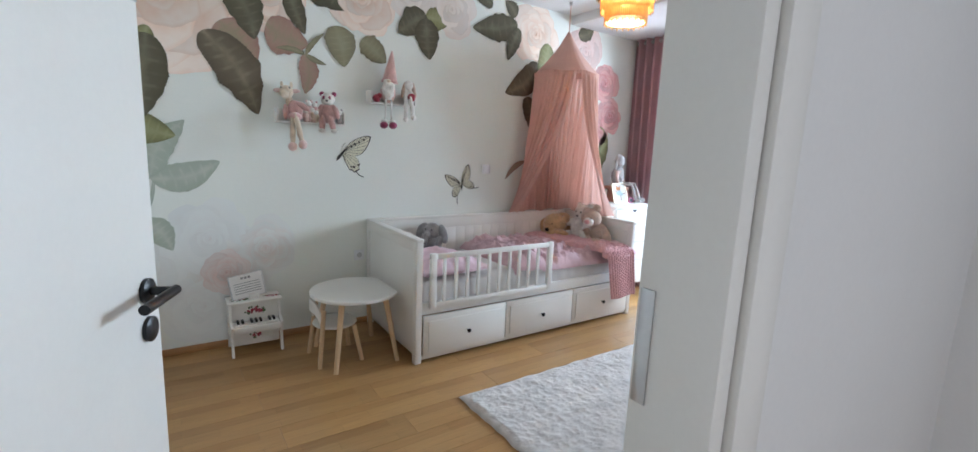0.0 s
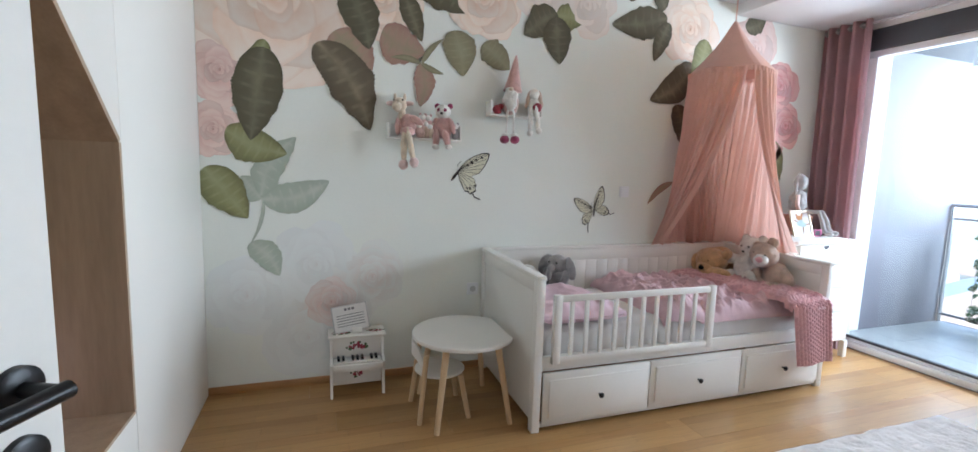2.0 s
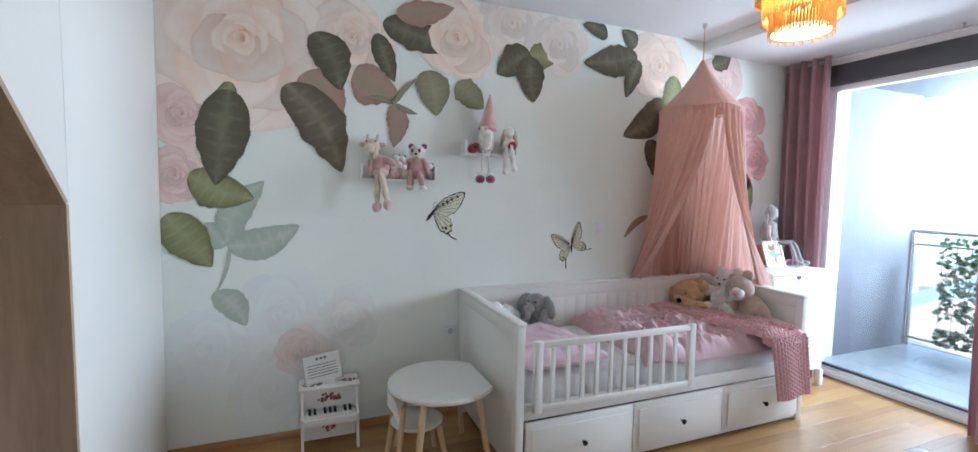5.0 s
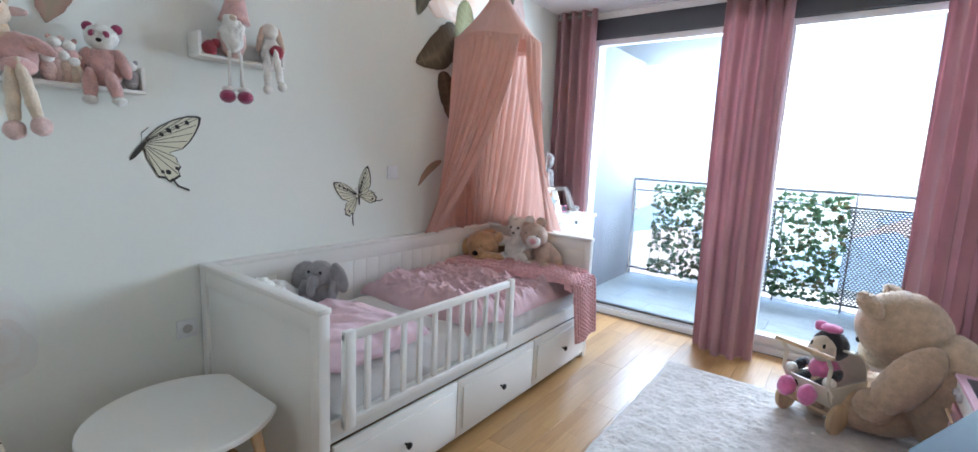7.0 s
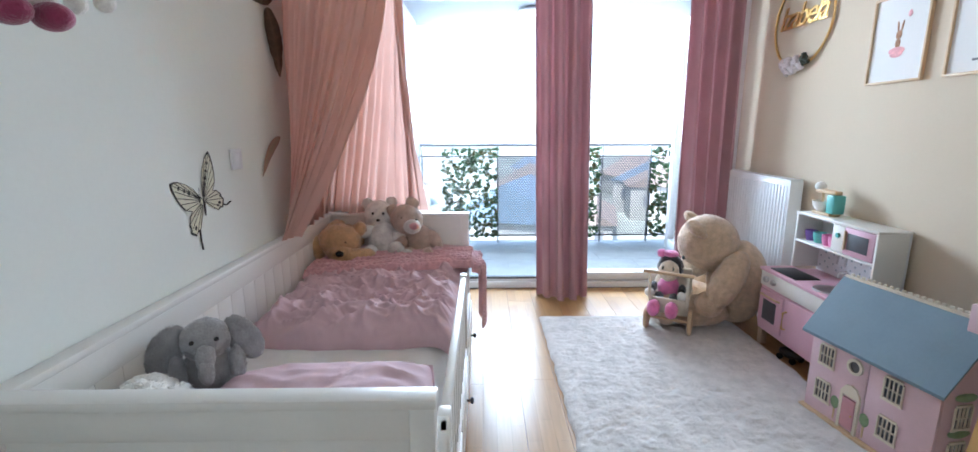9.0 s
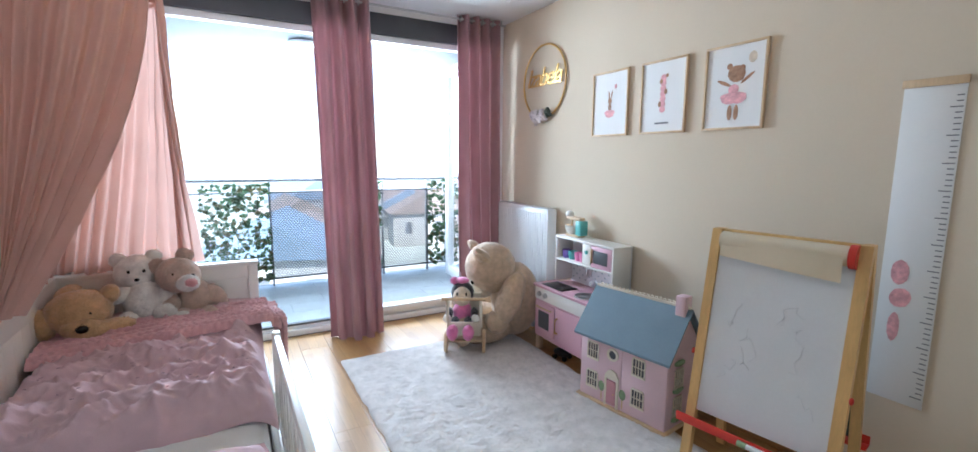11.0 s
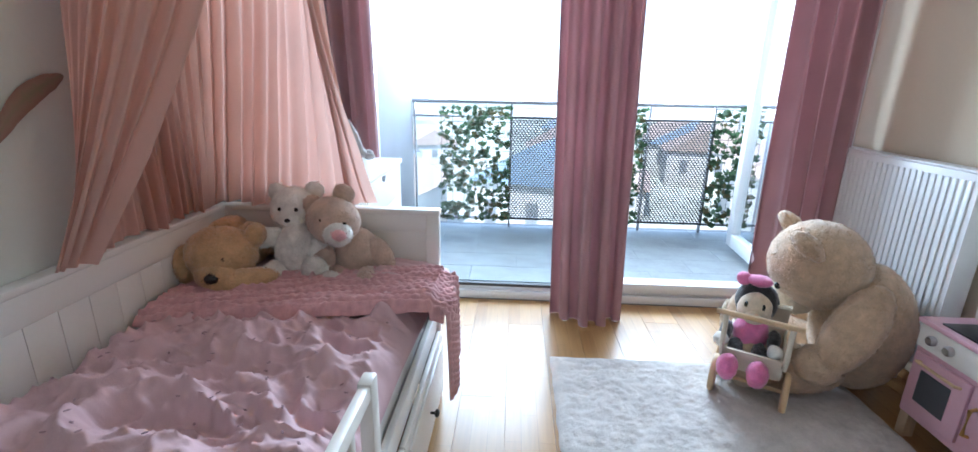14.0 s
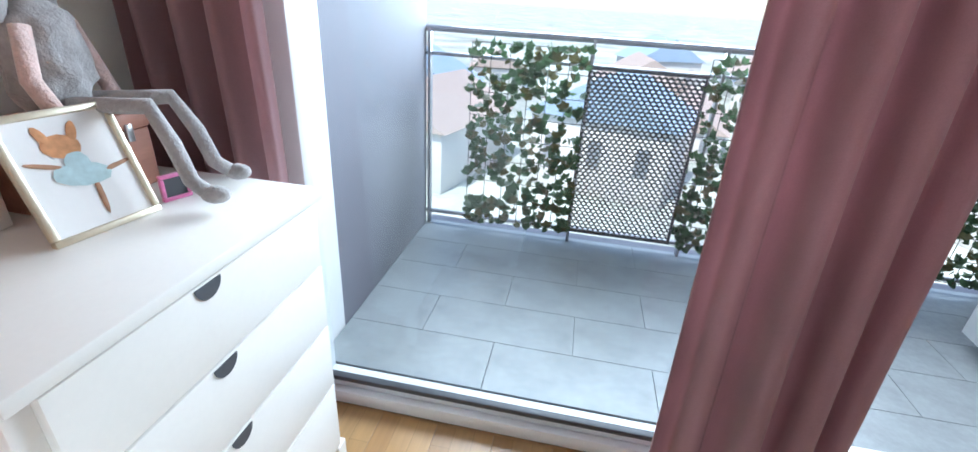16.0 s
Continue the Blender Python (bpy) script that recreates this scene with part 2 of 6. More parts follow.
def lathe(profile, seg=24, bm=None, m=0, at=(0, 0, 0), turn=None):
    own = bmesh.new()
    rings = []
    for r, z in profile:
        rings.append([own.verts.new((r * math.cos(2 * math.pi * i / seg), r * math.sin(2 * math.pi * i / seg), z)) for i in range(seg)])
    for a, b in zip(rings, rings[1:]):
        for i in range(seg):
            own.faces.new((a[i], a[(i + 1) % seg], b[(i + 1) % seg], b[i]))
    for ring in (rings[0], rings[-1]):
        if (ring[0].co - ring[seg // 2].co).length > 1e-4:
            own.faces.new(ring)
    bmesh.ops.remove_doubles(own, verts=own.verts[:], dist=1e-5)
    own.transform(Matrix.Translation(at) @ (turn or Matrix()))
    return merged(own, bm, m)


def sheet(fn, nu, nv, thick=0.0, bm=None, m=0):
    """A cloth-like surface fn(u, v) for u, v in 0..1, given some thickness."""
    own = bmesh.new()
    g = [[own.verts.new(fn(i / nu, j / nv)) for j in range(nv + 1)] for i in range(nu + 1)]
    for i in range(nu):
        for j in range(nv):
            own.faces.new((g[i][j], g[i + 1][j], g[i + 1][j + 1], g[i][j + 1]))
    if thick:
        bmesh.ops.recalc_face_normals(own, faces=own.faces[:])
        bmesh.ops.solidify(own, geom=own.faces[:], thickness=thick)
    return merged(own, bm, m)


def tube(points, r, seg=8, bm=None, m=0, closed=False):
    own = bmesh.new()
    pts = [Vector(p) for p in points]
    rings = []
    for i, p in enumerate(pts):
        a = pts[i - 1] if (i or closed) else p
        b = pts[(i + 1) % len(pts)] if (i < len(pts) - 1 or closed) else p
        q = (b - a).to_track_quat("Z", "Y")
        rings.append([own.verts.new(p + q @ Vector((r * math.cos(2 * math.pi * k / seg), r * math.sin(2 * math.pi * k / seg), 0))) for k in range(seg)])
    n = len(rings)
    for i in range(n if closed else n - 1):
        a, b = rings[i], rings[(i + 1) % n]
        for k in range(seg):
            own.faces.new((a[k], a[(k + 1) % seg], b[(k + 1) % seg], b[k]))
    if not closed:
        own.faces.new(rings[0])
        own.faces.new(rings[-1])
    return merged(own, bm, m)


def prism(outline, axis, d0, d1, bm=None, m=0):
    """A flat outline drawn out from d0 to d1 along x or y."""
    own = bmesh.new()
    ring = []
    for d in (d0, d1):
        ring.append([own.verts.new((d, a, b) if axis == "x" else (a, d, b)) for a, b in outline])
    own.faces.new(ring[0])
    own.faces.new(ring[1])
    k = len(outline)
    for i in range(k):
        own.faces.new((ring[0][i], ring[0][(i + 1) % k], ring[1][(i + 1) % k], ring[1][i]))
    return merged(own, bm, m)


def structure(name, bm, material, label):
    return tagged(solid(name, bm, material), label, kind="structure")


# ---- the room ----
NORTH, SOUTH, WEST, EAST, TOP = 0.893, -2.16, -1.64, 3.06, 2.67
floor = structure("floor", box(-2.3, 3.06, -4.3, 0.9, -0.2, -0.012, 0), M_SKIRT, "warm honey-coloured oak parquet floor")
structure("ceiling", box(-2.4, 3.4, -4.4, 1.1, TOP, TOP + 0.15, 0), M_CEIL, "plain white painted ceiling")
structure("ceiling_soffit", box(2.0, EAST, SOUTH, NORTH, 2.585, TOP - 0.002, 0.004), M_CEIL, "lowered white ceiling strip before the window")
wall_n = structure("wall_north", box(-2.3, 3.4, NORTH, NORTH + 0.2, -0.2, TOP, 0), M_MINT, "pale wall covered with a rose mural")
DW = -2.185
structure("wall_south", box(-0.45, 3.4, SOUTH - 0.10, SOUTH, -0.2, TOP, 0), M_CREAM, "plain cream painted wall")
structure("wall_hall_face", box(-0.45, 3.4, SOUTH - 0.145, SOUTH - 0.101, -0.2, TOP, 0), M_WALL, "white painted hall wall")
structure("wall_door_side", box(-0.655, -0.45, DW - 0.12, DW, -0.2, TOP, 0), M_WALL, "white wall beside the doorway")
structure("wall_south_lintel", box(-1.70, -0.655, DW - 0.12, DW, 2.06, TOP, 0), M_WALL, "white wall above the doorway")
structure("wall_south_corner", box(-2.3, -1.70, DW - 0.12, DW, -0.2, TOP, 0), M_WALL, "white wall beside the doorway")
structure("wall_west", box(-2.4, -2.3, -4.4, 1.1, -0.2, TOP, 0), M_WALL, "plain white wall")
structure("wall_hall_end", box(-2.3, 1.0, -4.4, -4.3, -0.2, TOP, 0), M_WALL, "plain white hall wall")
structure("wall_hall_side", box(0.6, 0.7, -4.3, SOUTH - 0.145, -0.2, TOP, 0), M_WALL, "plain white hall wall")
structure("wall_east_head", box(EAST, EAST + 0.3, -2.3, 1.1, 2.531, TOP, 0), M_WALL, "white wall strip above the window")
structure("wall_east_pier", box(EAST, EAST + 0.3, 0.60, NORTH, -0.2, 2.531, 0), M_WALL, "white wall pier beside the window")
structure("wall_east_corner", box(EAST, EAST + 0.09, -2.3, -2.02, -0.2, 2.531, 0), M_WALL, "white wall pier beside the balcony door")
structure("baseboard", box(WEST, 3.06, NORTH - 0.014, NORTH - 0.001, 0, 0.045, 0.004), M_SKIRT, "low brown wooden skirting")
structure("baseboard_south", box(-0.44, 3.06, SOUTH + 0.001, SOUTH + 0.014, 0, 0.045, 0.004), M_SKIRT, "low brown wooden skirting")

# door frame and open leaf
trim = tagged(new("door_frame"), "white painted door frame", kind="structure")
part("jamb", box(-0.69, -0.655, DW - 0.125, DW + 0.012, 0, 2.06, 0.004), M_WHITE, trim)
part("jamb", box(-1.70, -1.68, DW - 0.125, DW + 0.012, 0, 2.06, 0.004), M_WHITE, trim)
part("head", box(-1.679, -0.691, DW - 0.125, DW + 0.012, 2.025, 2.06, 0.004), M_WHITE, trim)
for y0, y1 in ((DW + 0.001, DW + 0.016), (DW - 0.138, DW - 0.121)):
    part("architrave", box(-0.654, -0.58, y0, y1, 0, 2.13, 0.004), M_WHITE, trim)
    part("architrave", box(-1.78, -1.701, y0, y1, 0, 2.13, 0.004), M_WHITE, trim)
    part("architrave", box(-1.70, -0.655, y0, y1, 2.061, 2.13, 0.004), M_WHITE, trim)
part("strike_plate", box(-0.693, -0.6895, DW - 0.02, DW + 0.005, 1.04, 1.22, 0.001), M_STEEL, trim, "steel strike plate")
door = thing("door_1", -1.66, DW + 0.005, 0, 67, "white lacquered door standing open, black lever handle", "door", kind="structure")
leaf = part("leaf", box(0, 0.84, -0.04, 0, 0.008, 2.02, 0.003), M_WHITE, door)
# raised grey strip draws the shaded line of a groove in the leaf
part("groove_line", box(0.002, 0.838, -0.0415, -0.039, 1.66, 1.664, 0), M_STEEL, leaf)
for side in (-1, 1):
    y = -0.04 if side < 0 else 0.0
    h = part("handle", lathe([(0.026, 0), (0.026, 0.008), (0.02, 0.011)], 20, at=(0.79, y, 1.10), turn=Matrix.Rotation(radians(90 if side < 0 else -90), 4, "X")), M_BLACK, leaf, "matt black lever handle")
    b = rod((0.79, y, 1.10), (0.79, y + side * 0.055, 1.10), 0.009)
    rod((0.80, y + side * 0.052, 1.10), (0.67, y + side * 0.052, 1.10), 0.010, bm=b)
    part("lever", b, M_BLACK, h)
    part("escutcheon", lathe([(0.026, 0), (0.026, 0.008), (0.02, 0.011)], 20, at=(0.79, y, 1.02), turn=Matrix.Rotation(radians(90 if side < 0 else -90), 4, "X")), M_BLACK, leaf, "round black lock rosette")

# built-in cabinet with a house-shaped niche
cab = thing("built_in_wardrobe", WEST, 0, 0, 0, "white floor-to-ceiling built-in wardrobe with a house-shaped oak niche", "wardrobe")
N0, N1, NZ, NE, AP, AZ = -1.24, -0.185, 0.46, 1.40, -0.712, 1.89
part("panel", box(-0.02, 0, -0.166, NORTH - 0.002, 0.0, TOP - 0.002, 0.002), M_CAB, cab)
b = prism([(N1, 0.46), (-0.170, 0.46), (-0.170, TOP - 0.002), (AP, TOP - 0.002), (AP, AZ), (N1, NE)], "x", -0.02, 0)
prism([(N0, 0.46), (N0, NE), (AP, AZ), (AP, TOP - 0.002), (-1.70, TOP - 0.002), (-1.70, 0.46)], "x", -0.02, 0, bm=b)
part("front", b, M_CAB, cab, smooth=False)
for y0, y1 in ((-1.70, -0.938), (-0.934, -0.170)):
    part("drawer_front", box(-0.02, 0, y0, y1, 0.05, 0.452, 0.002), M_CAB, cab)
part("plinth", box(-0.05, -0.03, -1.70, -0.17, 0.0, 0.05, 0), M_CAB, cab)
part("niche_board", prism([(N0, NZ), (N1, NZ), (N1 + 0.012, NZ - 0.012), (N0 - 0.018, NZ - 0.012)], "x", -0.55, 0.001), M_OAK, cab, "light oak lining", smooth=False)
for p, q in (((N1, NZ), (N1, NE)), ((N1, NE), (AP, AZ)), ((AP, AZ), (N0, NE)), ((N0, NE), (N0, NZ))):
    n = Vector((q[1] - p[1], -(q[0] - p[0]))).normalized() * 0.018
    p, q = (p[0] - n.x / 5, p[1] - n.y / 5), (q[0] - n.x / 5, q[1] - n.y / 5)
    part("niche_board", prism([p, q, (q[0] + n.x, q[1] + n.y), (p[0] + n.x, p[1] + n.y)], "x", -0.55, 0.001), M_OAK, cab, "light oak lining", smooth=False)
part("niche_back", box(-0.57, -0.551, N0 - 0.02, N1 + 0.018, NZ - 0.02, AZ + 0.03, 0), M_OAK, cab, "light oak back panel")
part("end_panel", box(-0.60, -0.021, -1.70, -1.68, 0, TOP - 0.002, 0), M_CAB, cab)

# ---- window wall and balcony ----
win = tagged(new("window_1"), "white framed floor-to-ceiling balcony window", kind="structure")
GX0, GX1 = EAST + 0.02, EAST + 0.09
for z0, z1 in ((0.0, 0.075), (2.32, 2.37)):
    part("window_frame", box(GX0, GX1, -2.02, 0.60, z0, z1, 0.006), M_PVC, win)
for y0, y1 in ((0.53, 0.60), (-0.90, -0.80), (-2.02, -1.95)):
    part("window_frame", box(GX0, GX1, y0, y1, 0.075, 2.32, 0.006), M_PVC, win)
part("window_sill", box(EAST - 0.015, GX0, -2.02, 0.60, 0.0, 0.055, 0.01), M_PVC, win)
pane = part("pane", box(EAST + 0.05, EAST + 0.062, -0.80, 0.53, 0.075, 2.32, 0), M_GLASS, win, "clear glass")
pane.visible_shadow = False
part("glazing_bead", box(EAST + 0.012, GX0 + 0.02, -0.80, 0.53, 0.075, 0.095, 0.004), M_DARK, win)
part("threshold", box(EAST - 0.01, EAST + 0.10, -1.95, -0.90, 0.0755, 0.135, 0.008), M_PVC, win)
structure("shutter_box", box(EAST - 0.004, EAST + 0.28, -2.02, 0.60, 2.371, 2.53, 0.004), M_DARK, "dark roller-shutter box above the window")
bd = thing("balcony_door", EAST + 0.09, -1.95, 0.13, -4, "white glazed balcony door swung open outwards", "door", kind="structure")
for x0, x1, z0, z1 in ((0, 0.085, 0, 2.2), (0.725, 0.81, 0, 2.2), (0.085, 0.725, 0, 0.1), (0.085, 0.725, 2.11, 2.2)):
    part("leaf_frame", box(x0, x1, -0.035, 0.035, z0, z1, 0.006), M_PVC, bd)
p = part("pane", box(0.085, 0.725, -0.006, 0.006, 0.1, 2.11, 0), M_GLASS, bd)
p.visible_shadow = False
b = rod((0.765, 0.035, 1.0), (0.765, 0.08, 1.0), 0.008)
rod((0.765, 0.08, 1.0), (0.765, 0.08, 0.87), 0.009, bm=b)
part("handle", b, M_STEEL, bd, "steel lever handle")

BZ = 0.08
bal = structure("balcony_slab", box(3.152, 4.55, -2.6, 0.599, -0.2, BZ - 0.014, 0), M_CONC, "grey concrete balcony slab")
structure("balcony_wall", box(3.36, 4.42, 0.60, 0.85, -0.2, 2.6, 0), M_CONC, "smooth grey concrete balcony side wall")
structure("balcony_wall_far", box(3.15, 4.55, -2.75, -2.45, -0.2, 2.6, 0), M_CONC, "smooth grey concrete balcony side wall")
structure("balcony_ceiling", box(3.36, 4.55, -2.75, 0.85, 2.42, 2.75, 0), M_CONC_SHADED, "grey concrete underside of the balcony above")
# white disc added where the room lamp's reflection shows in the glass
b = lathe([(0.0, 2.375), (0.10, 2.378), (0.12, 2.39), (0.12, 2.409)], 24, at=(3.85, -0.55, 0))
tagged(solid("reflection_disc", b, M_PVC), "round white disc standing for the room lamp's reflection", "lamp")
RX = 4.42
rail = thing("balcony_railing", RX, 0, BZ - 0.014, 0, "galvanised steel balcony railing with dark expanded-metal infill", "railing")
part("handrail", rod((0, 0.60, 1.10), (0, -2.45, 1.10), 0.016), M_RAILM, rail)
part("lower_rail", rod((0, 0.60, 0.09), (0, -2.45, 0.09), 0.012), M_RAILM, rail)
part("upper_rail", rod((0, 0.60, 0.98), (0, -2.45, 0.98), 0.010), M_RAILM, rail)
for y in (0.58, -0.25, -0.86, -1.40, -1.93, -2.42):
    part("post", box(-0.02, 0.02, y - 0.008, y + 0.008, 0.0, 1.10, 0.002), M_RAILM, rail)


def expanded_metal(y0, y1, z0, z1):
    """Rows of zigzag strands, one over another, that make slit-like openings."""
    b = bmesh.new()
    rows, w = 46, 0.028
    n = int((y1 - y0) / w)
    for r in range(rows):
        z = z0 + (z1 - z0) * r / rows
        s = 1 if r % 2 else -1
        top, low = [], []
        for i in range(n * 2 + 1):
            y, k = y0 + (y1 - y0) * i / (n * 2), s * (1 if i % 2 else -1)
            top.append(b.verts.new((-0.026 + 0.004 * k, y, z + 0.0045 * k + 0.0075)))
            low.append(b.verts.new((-0.020 + 0.004 * k, y, z + 0.0045 * k - 0.006)))
        for i in range(n * 2):
            b.faces.new((top[i], top[i + 1], low[i + 1], low[i]))
    return b


for y0, y1 in ((-0.79, -0.24), (-1.93, -1.36)):
    pnl = part("mesh_panel", expanded_metal(y0, y1, 0.10, 0.97), M_MESH, rail, "dark expanded-metal panel", smooth=False)
    b = box(-0.03, -0.018, y0, y1, 0.965, 0.985, 0.002)
    box(-0.03, -0.018, y0, y1, 0.085, 0.103, 0.002, b)
    box(-0.03, -0.018, y0 - 0.01, y0 + 0.004, 0.085, 0.985, 0.002, b)
    part("panel_frame", b, M_MESH, pnl)
p = part("clear_panel", box(-0.006, 0.006, 0.36, 0.57, 0.1, 0.97, 0), M_GLASS, rail, "clear glass infill")
p.visible_shadow = False


def ivy(y0, y1, z0, z1, seed):
    """A privacy mat of artificial ivy: a wire net and hundreds of small lobed leaves."""
    rnd = random.Random(seed)
    scr = thing("ivy_screen", RX - 0.05, 0, 0, 0, "artificial ivy privacy mat tied to the balcony railing", "plant screen", "ivy screens on the railing")
    b = bmesh.new()
    for k in range(int((y1 - y0) * (z1 - z0) * 1150)):
        y, z = rnd.uniform(y0, y1), z0 + (z1 - z0) * (int(rnd.random() * 24) + rnd.gauss(0.5, 0.2)) / 24
        if noise.noise((y * 7, z * 7, seed)) < -0.38:
            continue
        s = rnd.uniform(0.016, 0.032)
        t = Matrix.Translation((rnd.uniform(-0.025, 0.02), y, z)) @ Euler((rnd.gauss(0, 0.5), rnd.gauss(0.3, 0.5), rnd.gauss(0, 0.7))).to_matrix().to_4x4()
        vs = [b.verts.new(t @ Vector((0.3 * s * abs(a) / 1.2, a * s, c * s))) for a, c in ((0, -1), (0.8, -0.55), (1.15, 0.25), (0.45, 0.35), (0, 1.0), (-0.45, 0.35), (-1.15, 0.25), (-0.8, -0.55))]
        f = b.faces.new(vs)
        f.material_index = 1 if rnd.random() < 0.25 else 0
    part("leaves", b, [M_IVY, M_IVY2], scr, smooth=False)
    b = bmesh.new()
    for i in range(7):
        y = y0 + (y1 - y0) * i / 6
        rod((0.025, y, z0), (0.025, y, z1 - 0.02), 0.002, seg=5, bm=b)
    for i in range(9):
        z = z0 + (z1 - z0 - 0.02) * i / 8
        rod((0.025, y0, z), (0.025, y1, z), 0.002, seg=5, bm=b)
    part("net", b, M_BLACK, scr)


ivy(-0.24, 0.35, 0.15, 1.14, 1)
ivy(-1.36, -0.80, 0.15, 1.14, 2)
ivy(-2.32, -1.93, 0.15, 1.16, 3)

# the town below the balcony
# pale base colour puts the bright haze of distance into the ground
M_GROUND = mat("hazy_town_ground", (0.34, 0.37, 0.33), 0.95, var=0.5, scale=0.06, fine=0.4, bump=0)
b = bmesh.new()
bmesh.ops.create_grid(b, x_segments=2, y_segments=2, size=2500)
b.transform(Matrix.Translation((0, 0, -12)))
structure("ground", b, M_GROUND, "green and grey ground far below the balcony")
rnd = random.Random(5)
# roof and wall colours are muted to carry the same haze
M_ROOFB, M_ROOFR = mat("roof_blue", (0.25, 0.33, 0.42), 0.6), mat("roof_red", (0.36, 0.29, 0.25), 0.8)
M_FARWALL = mat("far_render", (0.50, 0.49, 0.46), 0.9)
for k in range(14):
    w, d, h = rnd.uniform(8, 16), rnd.uniform(8, 14), rnd.uniform(3, 6)
    hx, hy = 40 + 14 * (k // 3) + rnd.uniform(-4, 4), -34 + (k % 3) * 26 + rnd.uniform(-6, 6)
    hs = thing("house", hx, hy, -12, rnd.uniform(-25, 25), "distant low house seen through the railing", "house", "houses of the town")
    part("wall", box(-w / 2, w / 2, -d / 2, d / 2, 0, h, 0.05), M_FARWALL, hs)
    part("roof", prism([(-d / 2 - 0.5, h), (d / 2 + 0.5, h), (0, h + d * 0.3)], "x", -w / 2 - 0.4, w / 2 + 0.4), M_ROOFB if k % 4 == 1 else M_ROOFR, hs, smooth=False)
    for i in range(3):
        part("window", box(-w / 2 - 0.06, -w / 2 + 0.02, -d / 3 + i * d / 3 - 0.5, -d / 3 + i * d / 3 + 0.5, h * 0.4, h * 0.75, 0), M_RAILM, hs)


# ---- curtains ----
rodx, rodz = 2.93, 2.545
cr = thing("curtain_rod", rodx, 0, rodz, 0, "thin steel curtain rod under the soffit", "curtain rod")
part("rod", rod((0, 0.86, 0), (0, -2.10, 0), 0.009), M_STEEL, cr)
for y in (0.84, -0.30, -2.06):
    b = rod((0, y, 0), (0, y, 0.04), 0.006)
    part("bracket", b, M_STEEL, cr)


def curtain(y0, y1, folds, seed, low0, low1, kick=0.0, label="", belly=0.0):
    """Eyelet curtain: deep folds at the rod that drift and soften towards the floor."""
    c = thing("curtain", rodx, 0, 0, 0, label, "curtain", "curtains of the balcony window")
    rnd = random.Random(seed)
    ph = [rnd.uniform(0, 6.28) for _ in range(4)]

    def fn(u, v):
        z = 0.003 + (rodz + 0.032) * v
        w = (1 - v) ** 1.3
        y = (y0 + (y1 - y0) * u) * (1 - w) + (low0 + (low1 - low0) * u) * w
        a = 0.045 * (0.75 + 0.25 * math.sin(3 * u + ph[0])) * (1 + 0.5 * w * noise.noise((u * 5, v * 1.5, seed + 4)))
        x = a * math.sin(2 * math.pi * folds * u + 0.5 * w * math.sin(5 * u + ph[1]) + 1.1 * w * noise.noise((u * 4, v * 1.2, seed))) + 0.02 * w * math.sin(7 * u + ph[2])
        x += kick * w * w * math.sin(math.pi * u) - belly * (1 - v ** 6)
        x += 0.006 * noise.noise((u * 9, v * 5, seed))
        y += 0.012 * w * math.sin(2 * math.pi * folds * u * 2 + ph[3])
        return (x, y, z)
    part("cloth", sheet(fn, int(folds * 18), 40, 0.003), M_CURT, c, angle=80)
    for i in range(int(folds * 2)):
        u = (i + 0.5) / (folds * 2)
        y = y0 + (y1 - y0) * u
        part("eyelet", lathe([(0.016, -0.004), (0.024, -0.004), (0.024, 0.004), (0.016, 0.004), (0.016, -0.004)], 14, at=(0, y, rodz), turn=Matrix.Rotation(radians(90), 4, "X")), M_STEEL, c, "steel eyelet")


curtain(0.87, 0.50, 4, 1, 0.82, 0.44, 0.0, "dusty pink velvet curtain hanging behind the chest of drawers")
curtain(-0.48, -0.90, 4, 2, -0.53, -0.93, -0.10, "dusty pink velvet curtain drawn to the middle of the window", 0.07)
curtain(-1.64, -2.05, 4, 3, -1.66, -2.08, -0.05, "dusty pink velvet curtain gathered beside the radiator")


# ---- bed ----
bed = thing("daybed", 0, 0, 0, 0, "white wooden daybed with three drawers and panelled sides", "bed")
BL, BW, BH = 2.09, 0.89, 0.83
for x0, x1 in ((0, 0.045), (BL - 0.045, BL)):
    s = part("end_panel", box(x0 + 0.012, x1 - 0.012, 0.05, BW - 0.05, 0.05, BH - 0.05, 0.002), M_WHITE, bed)
    part("top_rail", box(x0 - 0.004, x1 + 0.004, -0.004, BW, BH - 0.022, BH, 0.005), M_WHITE, s)
    part("rail_band", box(x0 + 0.004, x1 - 0.004, 0.04, BW - 0.045, BH - 0.09, BH - 0.022, 0.003), M_WHITE, s)
    part("post", box(x0, x1, 0, 0.05, 0.0, BH - 0.022, 0.004), M_WHITE, s)
    part("post", box(x0, x1, BW - 0.05, BW - 0.002, 0.0, BH - 0.022, 0.004), M_WHITE, s)
bk = part("back_panel", box(0.045, BL - 0.045, BW - 0.035, BW - 0.02, 0.05, BH - 0.05, 0), M_WHITE, bed)
part("back_rail", box(0.041, BL - 0.041, BW - 0.048, BW, BH - 0.022, BH, 0.005), M_WHITE, bk)
part("back_band", box(0.045, BL - 0.045, BW - 0.044, BW - 0.012, BH - 0.10, BH - 0.022, 0.003), M_WHITE, bk)
for i in range(22):
    x = 0.06 + i * 0.09
    part("board", box(x, x + 0.0885, BW - 0.042, BW - 0.034, 0.3, BH - 0.10, 0.0012), M_WHITE, bk)
